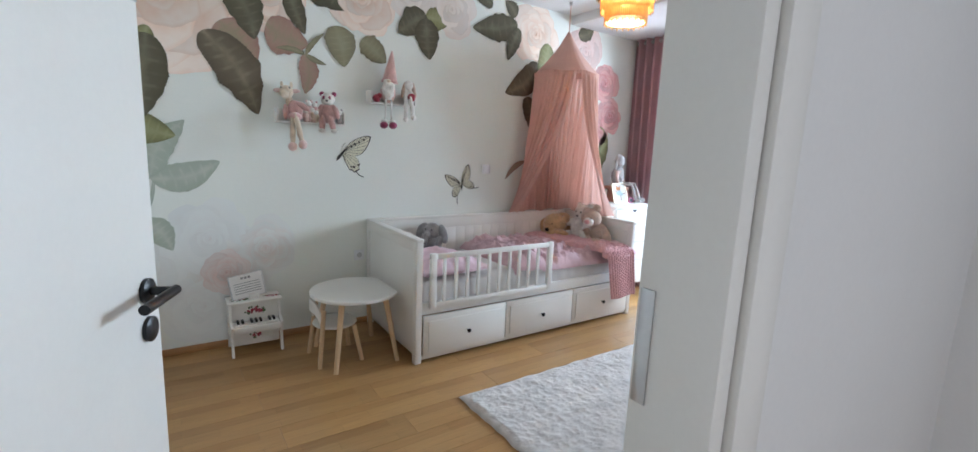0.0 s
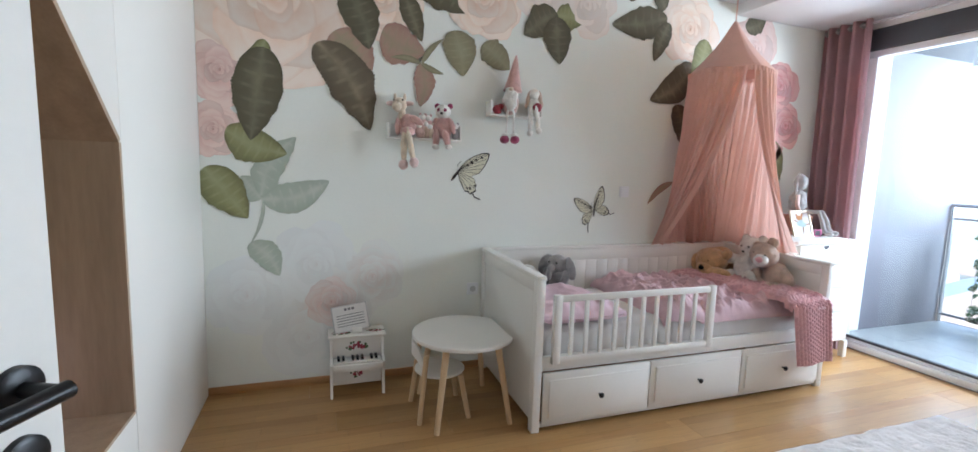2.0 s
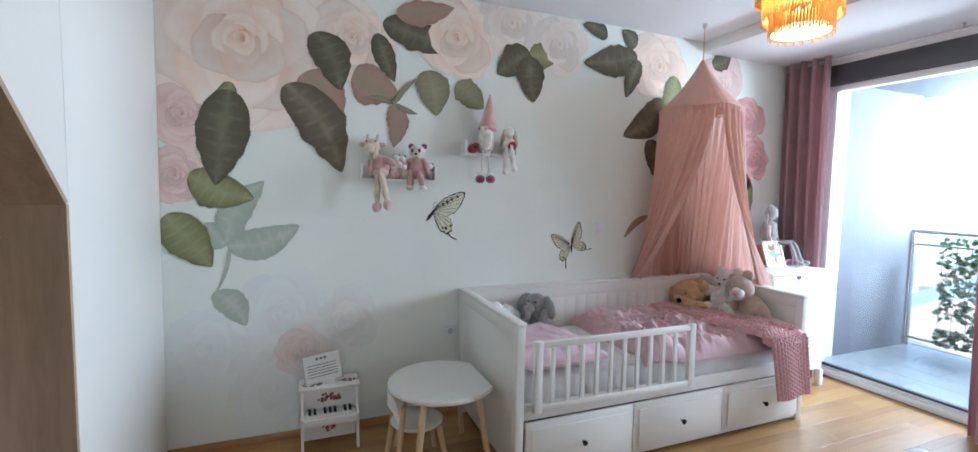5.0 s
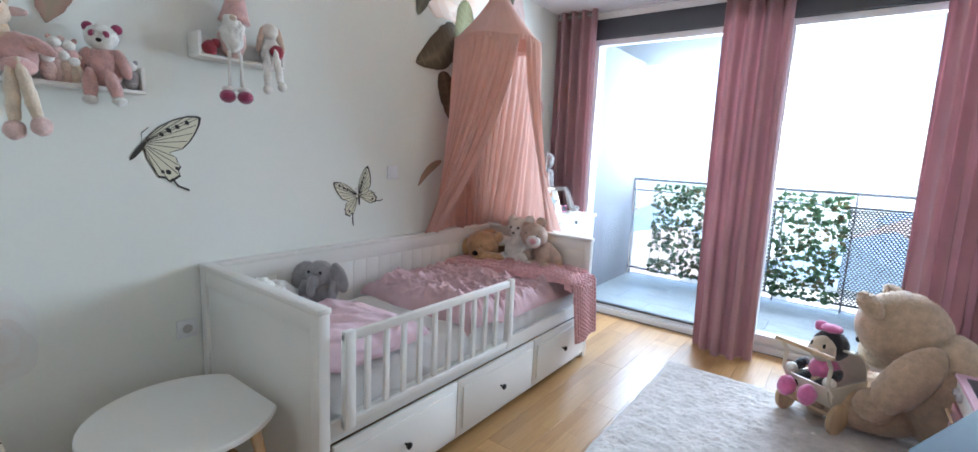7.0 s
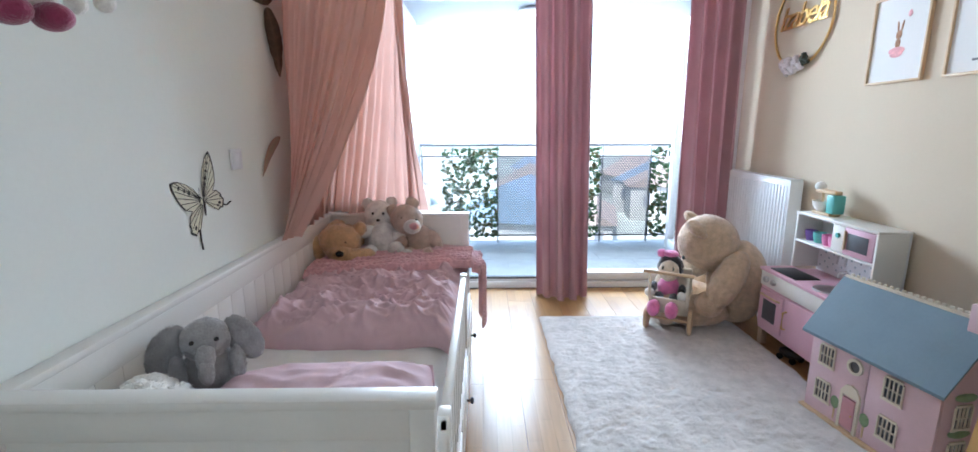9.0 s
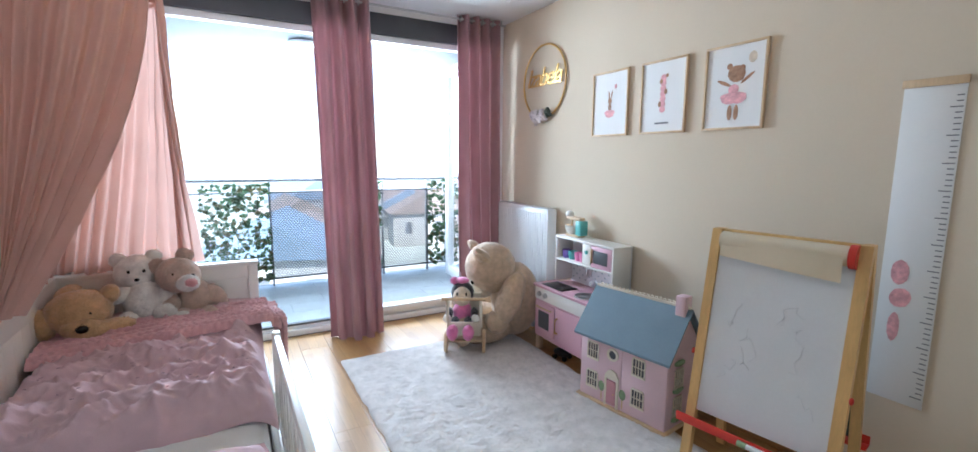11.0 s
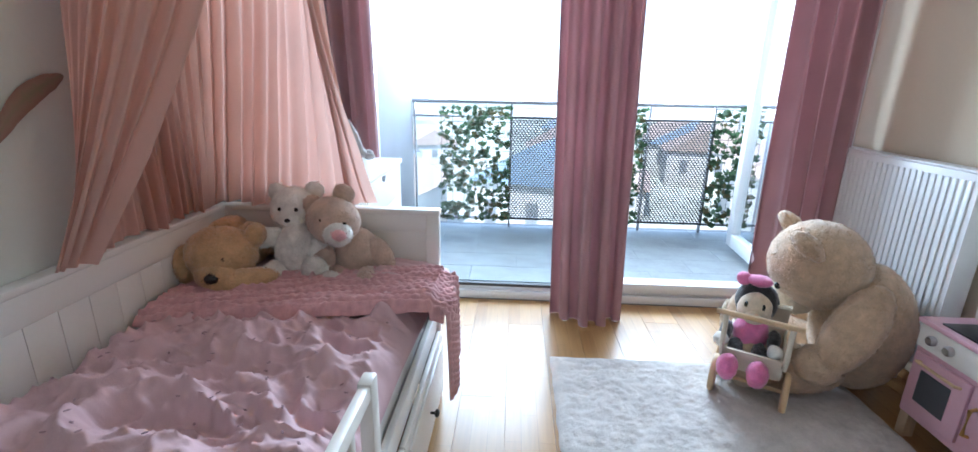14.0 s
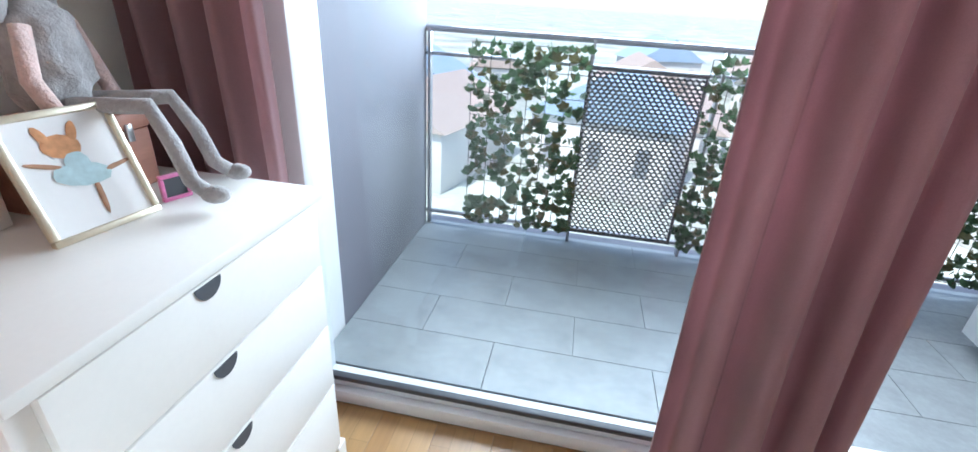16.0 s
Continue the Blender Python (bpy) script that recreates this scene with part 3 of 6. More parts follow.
fr = part("front_frame", box(0.045, BL - 0.045, 0.012, 0.034, 0.325, 0.405, 0.004), M_WHITE, bed)
part("lower_rail", box(0.045, BL - 0.045, 0.012, 0.03, 0.02, 0.045, 0.003), M_WHITE, bed)
part("slat_base", box(0.045, BL - 0.045, 0.034, BW - 0.05, 0.33, 0.36, 0), M_WHITE, bed)
for i in range(3):
    x0 = 0.055 + i * 0.662
    x1 = x0 + 0.655
    d = part("drawer", box(x0, x1, -0.006, 0.012, 0.048, 0.32, 0.003), M_WHITE, bed)
    b = box(x0 + 0.03, x1 - 0.03, -0.017, -0.006, 0.075, 0.285, 0.006)
    part("drawer_panel", b, M_WHITE, d)
    xc = (x0 + x1) / 2
    part("knob", lathe([(0.005, 0), (0.005, 0.014), (0.013, 0.018), (0.015, 0.026), (0.009, 0.031), (0, 0.032)], 18, at=(xc, -0.017, 0.18), turn=Matrix.Rotation(radians(90), 4, "X")), M_BLACK, d, "black round knob")
# guard rail
gr = thing("bed_guard_rail", 0.09, -0.02, 0.0, 0, "white slatted bed guard rail hooked to the front of the daybed", "bed rail")
for z0, z1 in ((0.695, 0.73), (0.375, 0.41)):
    part("rail", box(0, 1.03, 0.0, 0.024, z0, z1, 0.006), M_WHITE, gr)
for x in (0, 0.985):
    part("end_post", box(x, x + 0.045, -0.003, 0.027, 0.37, 0.735, 0.006), M_WHITE, gr)
for i in range(10):
    x = 0.105 + i * 0.0875
    part("slat", box(x - 0.012, x + 0.012, 0.004, 0.02, 0.41, 0.695, 0.004), M_WHITE, gr)
mt = thing("mattress", 0.05, 0.04, 0.36, 0, "white sheeted mattress on the daybed", "mattress")


def mattress(u, v):
    s, t = 2 * u - 1, 2 * v - 1
    return (1.99 * u, 0.80 * v, 0.18 * (1 - abs(s) ** 24) ** 0.3 * (1 - abs(t) ** 14) ** 0.35 + 0.006 * noise.noise((u * 12, v * 7, 0)) + 0.004 * noise.noise((u * 40, v * 20, 2)) + 0.007 * max(0, 1 - v * 5) * math.sin(u * 95 + 3 * noise.noise((u * 9, v * 4, 6))))


part("body", sheet(mattress, 110, 50), M_SHEET, mt, angle=70)


def ridged(x, y, seed, k=1.0):
    """Creases of crumpled cotton."""
    h = 0.0
    for i, (s, a) in enumerate(((3.5, 0.040), (8.0, 0.040), (17, 0.020), (34, 0.007))):
        w = noise.noise((x * s + 0.8 * noise.noise((y * 4, x * 3, seed)), y * s * 0.7, seed + i))
        h += a * (max(0, 1 - abs(w) * 2.2) ** 1.6 - 0.3)
    return k * h


dv = thing("duvet", 0, 0, 0.535, 0, "crumpled mauve cotton duvet with a small dark print", "duvet")


def duvet(u, v):
    x = 0.80 + 1.25 * u + 0.05 * (1 - u) * noise.noise((v * 4, 0, 3))
    y = 0.02 + 0.80 * v
    e = min(1, u * 12, (1 - u) * 12, v * 10, (1 - v) * 10)
    h = 0.055 * math.sqrt(max(0, e)) + ridged(x, y, 4) * min(1, e * 1.4)
    if u < 0.22:
        h += 0.030 * math.sin(math.pi * u / 0.22) + 0.012 * math.sin(math.pi * u / 0.075) * (1 - u)
    if y < 0.10:
        h -= (0.10 - y) ** 2 * 6 + 0.02 * (0.1 - y)
    return (x, y - 0.05 * max(0, u - 0.55), h + 0.005)


part("cover", sheet(duvet, 200, 140, 0.004), M_DUVET, dv, angle=80)
rnd = random.Random(8)
b = bmesh.new()
for k in range(90):
    u, v = rnd.uniform(0.1, 0.9), rnd.uniform(0.08, 0.92)
    p = Vector(duvet(u, v)) + Vector((0, 0, 0.006))
    blob(p, (0.007, 0.003, 0.0012), b, rot=(0, 0, rnd.uniform(0, 360)), sub=1)
part("print_motif", b, mat("grey_print", (0.33, 0.22, 0.25), 0.9), dv, "small grey printed sprigs")
pl = thing("pillow", 0.33, 0.36, 0.545, 4, "pink cotton pillow lying at the head of the bed", "pillow")


def pillow(u, v, a=0.27, c=0.32, h=0.07):
    s, t = 2 * u - 1, 2 * v - 1
    k = max(0, (1 - s ** 4) * (1 - t ** 4)) ** 0.45
    return (a * s * (1 - 0.05 * t * t), c * t * (1 - 0.05 * s * s), h * k + 0.02 + ridged(u * 0.5, v * 0.6, 9, 0.35) * k)


b = sheet(pillow, 40, 40)
sheet(lambda u, v: (lambda q: (q[0], q[1], 0.035 - 0.5 * (q[2] - 0.02)))(pillow(u, v, h=0.05)), 40, 40, bm=b)
part("cover", b, M_PILLOW, pl, angle=80)
kb = thing("knitted_blanket", 0, 0, 0, 0, "chunky pink knitted blanket folded over the foot of the bed", "blanket")


def knit(u, v):
    """Strip across the bed that falls over its front."""
    length = 1.30 * v
    if length < 0.86:
        y, z = 0.83 - length, 0.625 + 0.02 * math.sin(3 * v) + ridged(u, v, 12, 0.25)
    else:
        d = length - 0.86
        bend = min(d / 0.10, 1.0) * math.pi / 2
        y = -0.03 - 0.055 * math.sin(bend) - 0.015 * math.sin(6 * u)
        z = 0.625 - 0.055 * (1 - math.cos(bend)) - max(0, d - 0.085)
    w = 0.34 - 0.06 * max(0, v - 0.55)
    x = 1.50 + 0.24 * v ** 1.2 + w * u
    rib = 0.011 * abs(math.sin(math.pi * 13 * u)) ** 0.7 * (0.75 + 0.25 * math.sin(2 * math.pi * 46 * v + (int(13 * u) % 2) * math.pi))
    sag = 0.045 * max(0, 1 - u / 0.10) ** 2 + 0.03 * max(0, (u - 0.9) / 0.1) ** 2
    return (x, y - (rib if length > 0.9 else 0), z + rib - (sag if length < 0.9 else 0) - 0.008)


part("cloth", sheet(knit, 104, 230, 0.006), M_KNIT, kb, angle=80)
ft = thing("folded_quilt_end", 1.93, 0.36, 0.54, 0, "mauve quilt end puffed up at the foot of the bed", "quilt")
b = sheet(lambda u, v: (lambda q: (q[0], q[1] + 0.03 * math.sin(4 * q[0]), q[2]))(pillow(u, v, 0.16, 0.44, 0.075)), 40, 50)
part("cover", b, M_DUVET, ft, angle=80)

# ---- canopy ----
CX, CY, HOOP, HOOPZ = 1.70, 0.593, 0.272, 2.065
can = thing("bed_canopy", CX, CY, 0, 0, "blush muslin bed canopy hung from the ceiling, parted in front", "canopy")
part("cord", rod((0, 0, 2.40), (0, 0, TOP - 0.001), 0.004), M_CANOPY, can)
part("hook", lathe([(0.012, TOP - 0.03), (0.016, TOP - 0.01), (0.016, TOP - 0.001)], 12), M_STEEL, can, "small steel ceiling hook")


def cap(u, v):
    a = 2 * math.pi * u
    r = 0.012 + (HOOP - 0.012) * v - 0.022 * math.sin(math.pi * v) + 0.002 * v * math.sin(a * 26)
    return (r * math.cos(a), r * math.sin(a), 2.42 - (2.42 - HOOPZ) * v + 0.006 * v * math.sin(a * 6))


part("cap", sheet(cap, 104, 16, 0.003), M_CANOPY, can, angle=80)


def frill(u, v):
    a = 2 * math.pi * u
    r = HOOP + 0.006 + 0.004 * math.sin(a * 60)
    return (r * math.cos(a), r * math.sin(a), HOOPZ + 0.004 - 0.03 * v + 0.006 * math.sin(a * 6))


part("frill", sheet(frill, 360, 3), M_CANOPY, can, angle=80)


def hem(u):
    """Where the lower edge lies: gathered by the bed's back, spread along it, gathered again on the foot end."""
    for (u0, x0, y0), (u1, x1, y1) in zip(HEM, HEM[1:]):
        if u <= u1:
            k = (u - u0) / (u1 - u0)
            return x0 + (x1 - x0) * k, y0 + (y1 - y0) * k
    return HEM[-1][1:]


HEM = [(0.0, -0.33, 0.20), (0.12, -0.37, 0.25), (0.24, -0.25, 0.272), (0.64, 0.33, 0.272), (0.78, 0.385, 0.05), (0.9, 0.385, -0.20), (1.0, 0.375, -0.315)]


def drape(u, v):
    """Hangs from the hoop all round, open in front; the front edges sag in a slack curve to the hem."""
    a = radians(-116 - 350 * u)
    bx, by = hem(u)
    edge = max(0, 1 - u / 0.2) + max(0, (u - 0.8) / 0.2)
    w = v ** (1.25 + 0.35 * edge)
    s = math.sin(math.pi * v)
    x = HOOP * math.cos(a) * (1 - w) + bx * w
    y = HOOP * math.sin(a) * (1 - w) + by * w
    wide = 0.5 + 0.5 * noise.noise((u * 11, v * 1.2, 3))
    f = (0.006 + 0.022 * v ** 0.7) * math.sin(2 * math.pi * 34 * u + 1.4 * noise.noise((u * 6, v * 1.6, 8))) * (0.5 + wide)
    f += 0.020 * v * math.sin(2 * math.pi * 13 * u + 1 + 0.8 * v) + 0.006 * noise.noise((u * 30, v * 7, 5))
    z = HOOPZ - 0.005 + (0.842 - HOOPZ) * v + 0.008 * v * math.sin(40 * u) + 0.01 * s * edge
    across = 1 - 0.45 * w
    x += f * math.cos(a) * across + f * 0.35 * w
    y = min(y + f * math.sin(a) * across - 0.3 * abs(f) * w, NORTH - CY - 0.02)
    return (x, y, z)


part("drape", sheet(drape, 460, 48), M_CANOPY, can, angle=80)

# ---- chest of drawers ----
ch = thing("chest_of_drawers", 2.175, 0.32, 0, 0, "white four-drawer chest with cut-out grips, standing on legs", "chest of drawers")
part("carcass", box(0.0, 0.64, 0.02, 0.50, 0.13, 0.888, 0.003), M_WHITE, ch)
part("top", box(-0.004, 0.644, 0.0, 0.505, 0.888, 0.912, 0.004), M_WHITE, ch)
for x in (0.0, 0.60):
    for y in (0.004, 0.46):
        part("leg", box(x, x + 0.04, y, y + 0.04, 0.0, 0.129, 0.003), M_WHITE, ch)
for z0, z1 in ((0.14, 0.363), (0.368, 0.553), (0.558, 0.725), (0.73, 0.884)):
    dr = part("drawer", box(0.03, 0.612, 0.004, 0.0195, z0, z1, 0.002), M_WHITE, ch)
    # nothing is cut: a dark half-disc stands for the shade inside the grip
    g = prism([(0.285 + 0.028 * math.cos(math.pi * (1 + i / 14)), z1 - 0.004 + 0.028 * math.sin(math.pi * (1 + i / 14))) for i in range(15)], "y", 0.002, 0.0045)
    part("grip", g, M_DARK, dr, "dark half-disc drawing the shade of a cut-out grip", smooth=False)

# ---- rug ----
rg = thing("rug", 0, 0, 0, 0, "white long-pile fluffy rug on the parquet", "rug")


def rug(u, v):
    s, t = 2 * u - 1, 2 * v - 1
    e = min(1, 25 * (1 - abs(s)), 18 * (1 - abs(t)))
    x = 0.04 + 2.35 * u + 0.012 * noise.noise((v * 14, 3, u))
    y = -0.49 - 1.33 * v + 0.012 * noise.noise((u * 22, 7, v))
    return (x, y, 0.004 + 0.022 * math.sqrt(max(0, e)) + e * (0.006 * noise.noise((x * 9, y * 9, 0)) + 0.005 * noise.noise((x * 30, y * 30, 1)) + 0.004 * noise.noise((x * 75, y * 75, 2))))


part("surface", sheet(rug, 330, 190), M_RUG, rg, angle=180)

# ---- rose mural, printed flat on the wallpaper ----
LEAFS = {
    "dark": print_mat("print_dark_leaf", (0.125, 0.11, 0.068), (0.09, 0.08, 0.045), (0.20, 0.18, 0.115)),
    "brown": print_mat("print_brown_leaf", (0.155, 0.125, 0.08), (0.11, 0.085, 0.055), (0.27, 0.22, 0.15)),
    "olive": print_mat("print_olive_leaf", (0.27, 0.25, 0.15), (0.22, 0.19, 0.12), (0.33, 0.31, 0.20)),
    "green": print_mat("print_green_leaf", (0.28, 0.28, 0.13), (0.17, 0.16, 0.07), (0.36, 0.36, 0.20)),
    "blush": print_mat("print_blush_leaf", (0.40, 0.27, 0.20), (0.36, 0.20, 0.16), (0.32, 0.28, 0.18)),
    "pale": print_mat("print_pale_leaf", (0.44, 0.49, 0.41), (0.40, 0.45, 0.37), (0.55, 0.58, 0.50)),
}
ROSES = {
    "cream": print_mat("print_cream_rose", (0.78, 0.56, 0.43), (0.84, 0.72, 0.62), (0.56, 0.27, 0.15), 0.14),
    "white": print_mat("print_white_rose", (0.74, 0.64, 0.56), (0.78, 0.71, 0.65), (0.66, 0.48, 0.36), 0.15),
    "pink": print_mat("print_pink_rose", (0.68, 0.44, 0.39), (0.78, 0.60, 0.53), (0.44, 0.20, 0.17), 0.14),
    "blush": print_mat("print_blush_rose", (0.70, 0.50, 0.45), (0.74, 0.60, 0.56), (0.56, 0.28, 0.24), 0.2),
    "rose": print_mat("print_deep_rose", (0.60, 0.25, 0.25), (0.68, 0.42, 0.40), (0.40, 0.11, 0.13), 0.25),
    "faded": print_mat("print_faded_rose", (0.76, 0.69, 0.65), (0.78, 0.79, 0.755), (0.73, 0.55, 0.49), 0.05),
    "soft": print_mat("print_soft_rose", (0.74, 0.56, 0.51), (0.77, 0.70, 0.66), (0.66, 0.37, 0.33), 0.1),
    "ghost": print_mat("print_ghost_rose", (0.765, 0.765, 0.745), (0.79, 0.81, 0.785), (0.76, 0.71, 0.68), 0.04),
    "bud": print_mat("print_bud", (0.62, 0.40, 0.32), (0.68, 0.52, 0.42), (0.36, 0.30, 0.16), 0.2),
}
layer = [0]


def painted(name, bm, material, run):
    me = bpy.data.meshes.new(name)
    tones = list(run.values())
    bm.to_mesh(me)
    bm.free()
    me.attributes.new("run", "FLOAT", "POINT").data.foreach_set("value", tones)
    me.materials.append(material)
    ob = new(name, me)
    ob.parent = wall_n
    return ob


def painted_leaf(x0, z0, x1, z1, w, tone):
    """A toothed leaf from its stalk to its tip, veins by the print's run."""
    layer[0] += 1
    y = NORTH - 0.0012 - 0.00025 * (layer[0] % 9) - (0.004 if tone != "pale" else 0.0015)
    d, n = Vector((x1 - x0, z1 - z0)), 56
    side = Vector((-d.y, d.x)).normalized()
    rnd = random.Random(layer[0] * 7)
    bend = rnd.uniform(-0.12, 0.12) * d.length
    b, run, last = bmesh.new(), {}, None
    for i in range(n + 1):
        t = i / n
        h = 0.54 * w * math.sin(math.pi * t ** 0.78) ** 0.74
        tooth = 1 + 0.05 * ((i % 2) - 0.5) * (1 + noise.noise((i * 0.5, layer[0], 2))) + 0.16 * noise.noise((i * 0.16, layer[0] * 3.7, 0))
        mid = Vector((x0, z0)) + d * t + side * bend * math.sin(math.pi * t)
        row = []
        for k, f in enumerate((-1.0, -0.55, 0.0, 0.55, 1.0)):
            p = mid + side * f * h * (tooth if abs(f) == 1 else 1) + d.normalized() * (-0.10 * abs(f) * h)
            v = b.verts.new((p.x, y, min(p.y, TOP - 0.004)))
            run[v] = (0.1, 0.5, 0.95)[round(abs(f) * 2 - 0.05)] + (0.25 if i % 8 < 2 and 0 < abs(f) < 1 else 0) * -1
            row.append(v)
        if last:
            for k in range(4):
                b.faces.new((last[k], last[k + 1], row[k + 1], row[k]))
        last = row
    painted("painted_leaf", b, LEAFS[tone], run)


def painted_rose(x, z, r, tone):
    """Rings of ruffled petals, the inner ones printed over the outer."""
    layer[0] += 1
    rnd = random.Random(layer[0] * 13)
    b, run = bmesh.new(), {}
    y = NORTH - 0.0035 - (0.0006 if tone in ("faded", "ghost") else 0.0035) + 0.003
    rings = ((5, 0.52, 0.60), (5, 0.44, 0.52), (4, 0.32, 0.42), (4, 0.20, 0.30), (4, 0.11, 0.20), (3, 0.05, 0.13), (2, 0.02, 0.07)) if r > 0.1 else ((3, 0.4, 0.6), (3, 0.2, 0.4))
    for j, (count, off, size) in enumerate(rings):
        for k in range(count):
            y -= 0.00012
            a = 2 * math.pi * (k + 0.5 * (j % 2)) / count + rnd.uniform(-0.3, 0.3)
            cx, cz = x + r * off * math.cos(a), z + r * off * math.sin(a)
            s = r * size * rnd.uniform(0.85, 1.15)
            ph = rnd.uniform(0, 6.28)
            base = b.verts.new((cx - 0.75 * s * math.cos(a), y, min(cz - 0.75 * s * math.sin(a), TOP - 0.004)))
            run[base] = 0.02
            rows = []
            for q, fr in ((0.55, 0.5), (0.90, 1.0), (1.0, 1.0 if tone in ("faded", "ghost") else 0.6)):
                row = []
                for i in range(22):
                    t = 2 * math.pi * i / 22
                    rr = s * q * (1 + 0.07 * math.sin(3 * t + ph) + 0.04 * math.sin(7 * t + 2 * ph))
                    v = b.verts.new((cx + (1 - q) * -0.45 * s * math.cos(a) + rr * math.cos(t), y, min(cz + (1 - q) * -0.45 * s * math.sin(a) + rr * math.sin(t), TOP - 0.004)))
                    run[v] = fr * (0.55 + 0.45 * math.cos(t - a)) * (0.7 + 0.05 * (len(rings) - j)) + 0.1
                    row.append(v)
                rows.append(row)
            for i in range(22):
                e = (i + 1) % 22
                b.faces.new((base, rows[0][i], rows[0][e]))
                b.faces.new((rows[0][i], rows[1][i], rows[1][e], rows[0][e]))
                b.faces.new((rows[1][i], rows[2][i], rows[2][e], rows[1][e]))
    for v in b.verts:
        v.co.x = max(v.co.x, WEST + 0.002)
    painted("painted_rose", b, ROSES[tone], run)


painted_rose(-1.43, 0.58, 0.22, "ghost")
painted_rose(-1.10, 0.30, 0.24, "ghost")
painted_rose(-1.05, 0.75, 0.24, "ghost")
painted_rose(-0.72, 0.66, 0.20, "faded")
painted_rose(-0.93, 0.54, 0.25, "faded")
painted_rose(-0.965, 0.515, 0.145, "soft")
painted_leaf(-1.34, 1.14, -0.97, 1.25, 0.17, "pale")
painted_leaf(-1.34, 1.16, -1.15, 1.50, 0.15, "pale")
painted_leaf(-1.34, 1.14, -1.44, 1.27, 0.13, "pale")
painted_leaf(-1.40, 0.89, -1.25, 0.69, 0.14, "pale")
painted_leaf(-1.325, 1.16, -1.405, 0.87, 0.018, "pale")
painted_leaf(-0.94, 2.11, -0.74, 1.85, 0.24, "blush")
painted_leaf(-0.67, 2.14, -0.41, 2.04, 0.22, "blush")
painted_leaf(-0.42, 2.51, -0.06, 2.60, 0.14, "blush")
painted_leaf(-1.03, 2.04, -0.735, 1.56, 0.25, "brown")
painted_leaf(-1.31, 1.98, -1.385, 1.47, 0.24, "dark")
painted_leaf(-0.88, 2.34, -0.74, 2.03, 0.20, "dark")
painted_leaf(-0.50, 2.45, -0.04, 2.33, 0.18, "dark")
painted_leaf(-0.54, 2.38, -0.43, 2.11, 0.12, "dark")
painted_leaf(-0.23, 2.20, -0.165, 1.93, 0.20, "olive")
painted_leaf(-0.04, 2.14, 0.15, 2.00, 0.16, "olive")
painted_leaf(-1.51, 1.52, -1.20, 1.40, 0.19, "green")
painted_leaf(-1.62, 1.31, -1.41, 1.03, 0.20, "green")
painted_leaf(-1.30, 2.02, -1.46, 1.72, 0.12, "green")
painted_leaf(0.47, 2.40, 0.24, 2.23, 0.20, "dark")
painted_leaf(0.47, 2.37, 0.51, 2.07, 0.19, "dark")
painted_leaf(0.47, 2.39, 0.68, 2.37, 0.16, "green")
painted_leaf(1.36, 2.48, 0.90, 2.38, 0.20, "dark")
painted_leaf(1.34, 2.54, 1.22, 2.65, 0.12, "dark")
painted_leaf(1.38, 2.45, 1.27, 2.17, 0.13, "dark")
painted_leaf(1.62, 2.18, 1.26, 1.89, 0.22, "brown")
painted_leaf(1.09, 2.58, 0.88, 2.64, 0.11, "dark")
painted_leaf(1.73, 2.37, 1.62, 2.09, 0.17, "green")
painted_leaf(1.50, 1.88, 1.58, 1.58, 0.16, "brown")
painted_leaf(1.52, 1.30, 1.30, 1.13, 0.05, "blush")
painted_leaf(2.55, 1.65, 2.12, 1.10, 0.40, "green")
painted_leaf(2.10, 2.50, 2.30, 2.62, 0.14, "dark")
painted_rose(-1.25, 2.26, 0.47, "cream")
painted_rose(-1.53, 1.84, 0.17, "pink")
painted_rose(-1.57, 1.52, 0.15, "pink")
painted_rose(-0.68, 2.34, 0.22, "cream")
painted_rose(-0.04, 2.42, 0.25, "cream")
painted_rose(0.34, 2.57, 0.22, "white")
painted_rose(0.70, 2.48, 0.21, "white")
painted_rose(1.57, 2.43, 0.24, "cream")
painted_rose(2.21, 2.37, 0.23, "blush")
painted_rose(2.52, 2.10, 0.18, "rose")
painted_rose(2.62, 1.79, 0.17, "rose")
painted_rose(2.45, 1.60, 0.15, "rose")
# drooping bud with its sepals
painted_leaf(-0.43, 1.98, -0.435, 1.72, 0.12, "blush")
for x1, z1 in ((-0.62, 2.0), (-0.30, 2.14), (-0.29, 1.93)):
    painted_leaf(-0.43, 1.98, x1, z1, 0.035, "olive")
painted_leaf(-0.47, 2.2, -0.43, 1.97, 0.018, "dark")

M_WING = print_mat("print_butterfly_wing", (0.66, 0.64, 0.46), (0.60, 0.58, 0.40), (0.70, 0.68, 0.52), 0.1)
M_INK = mat("print_black_ink", (0.035, 0.032, 0.03), 0.8)


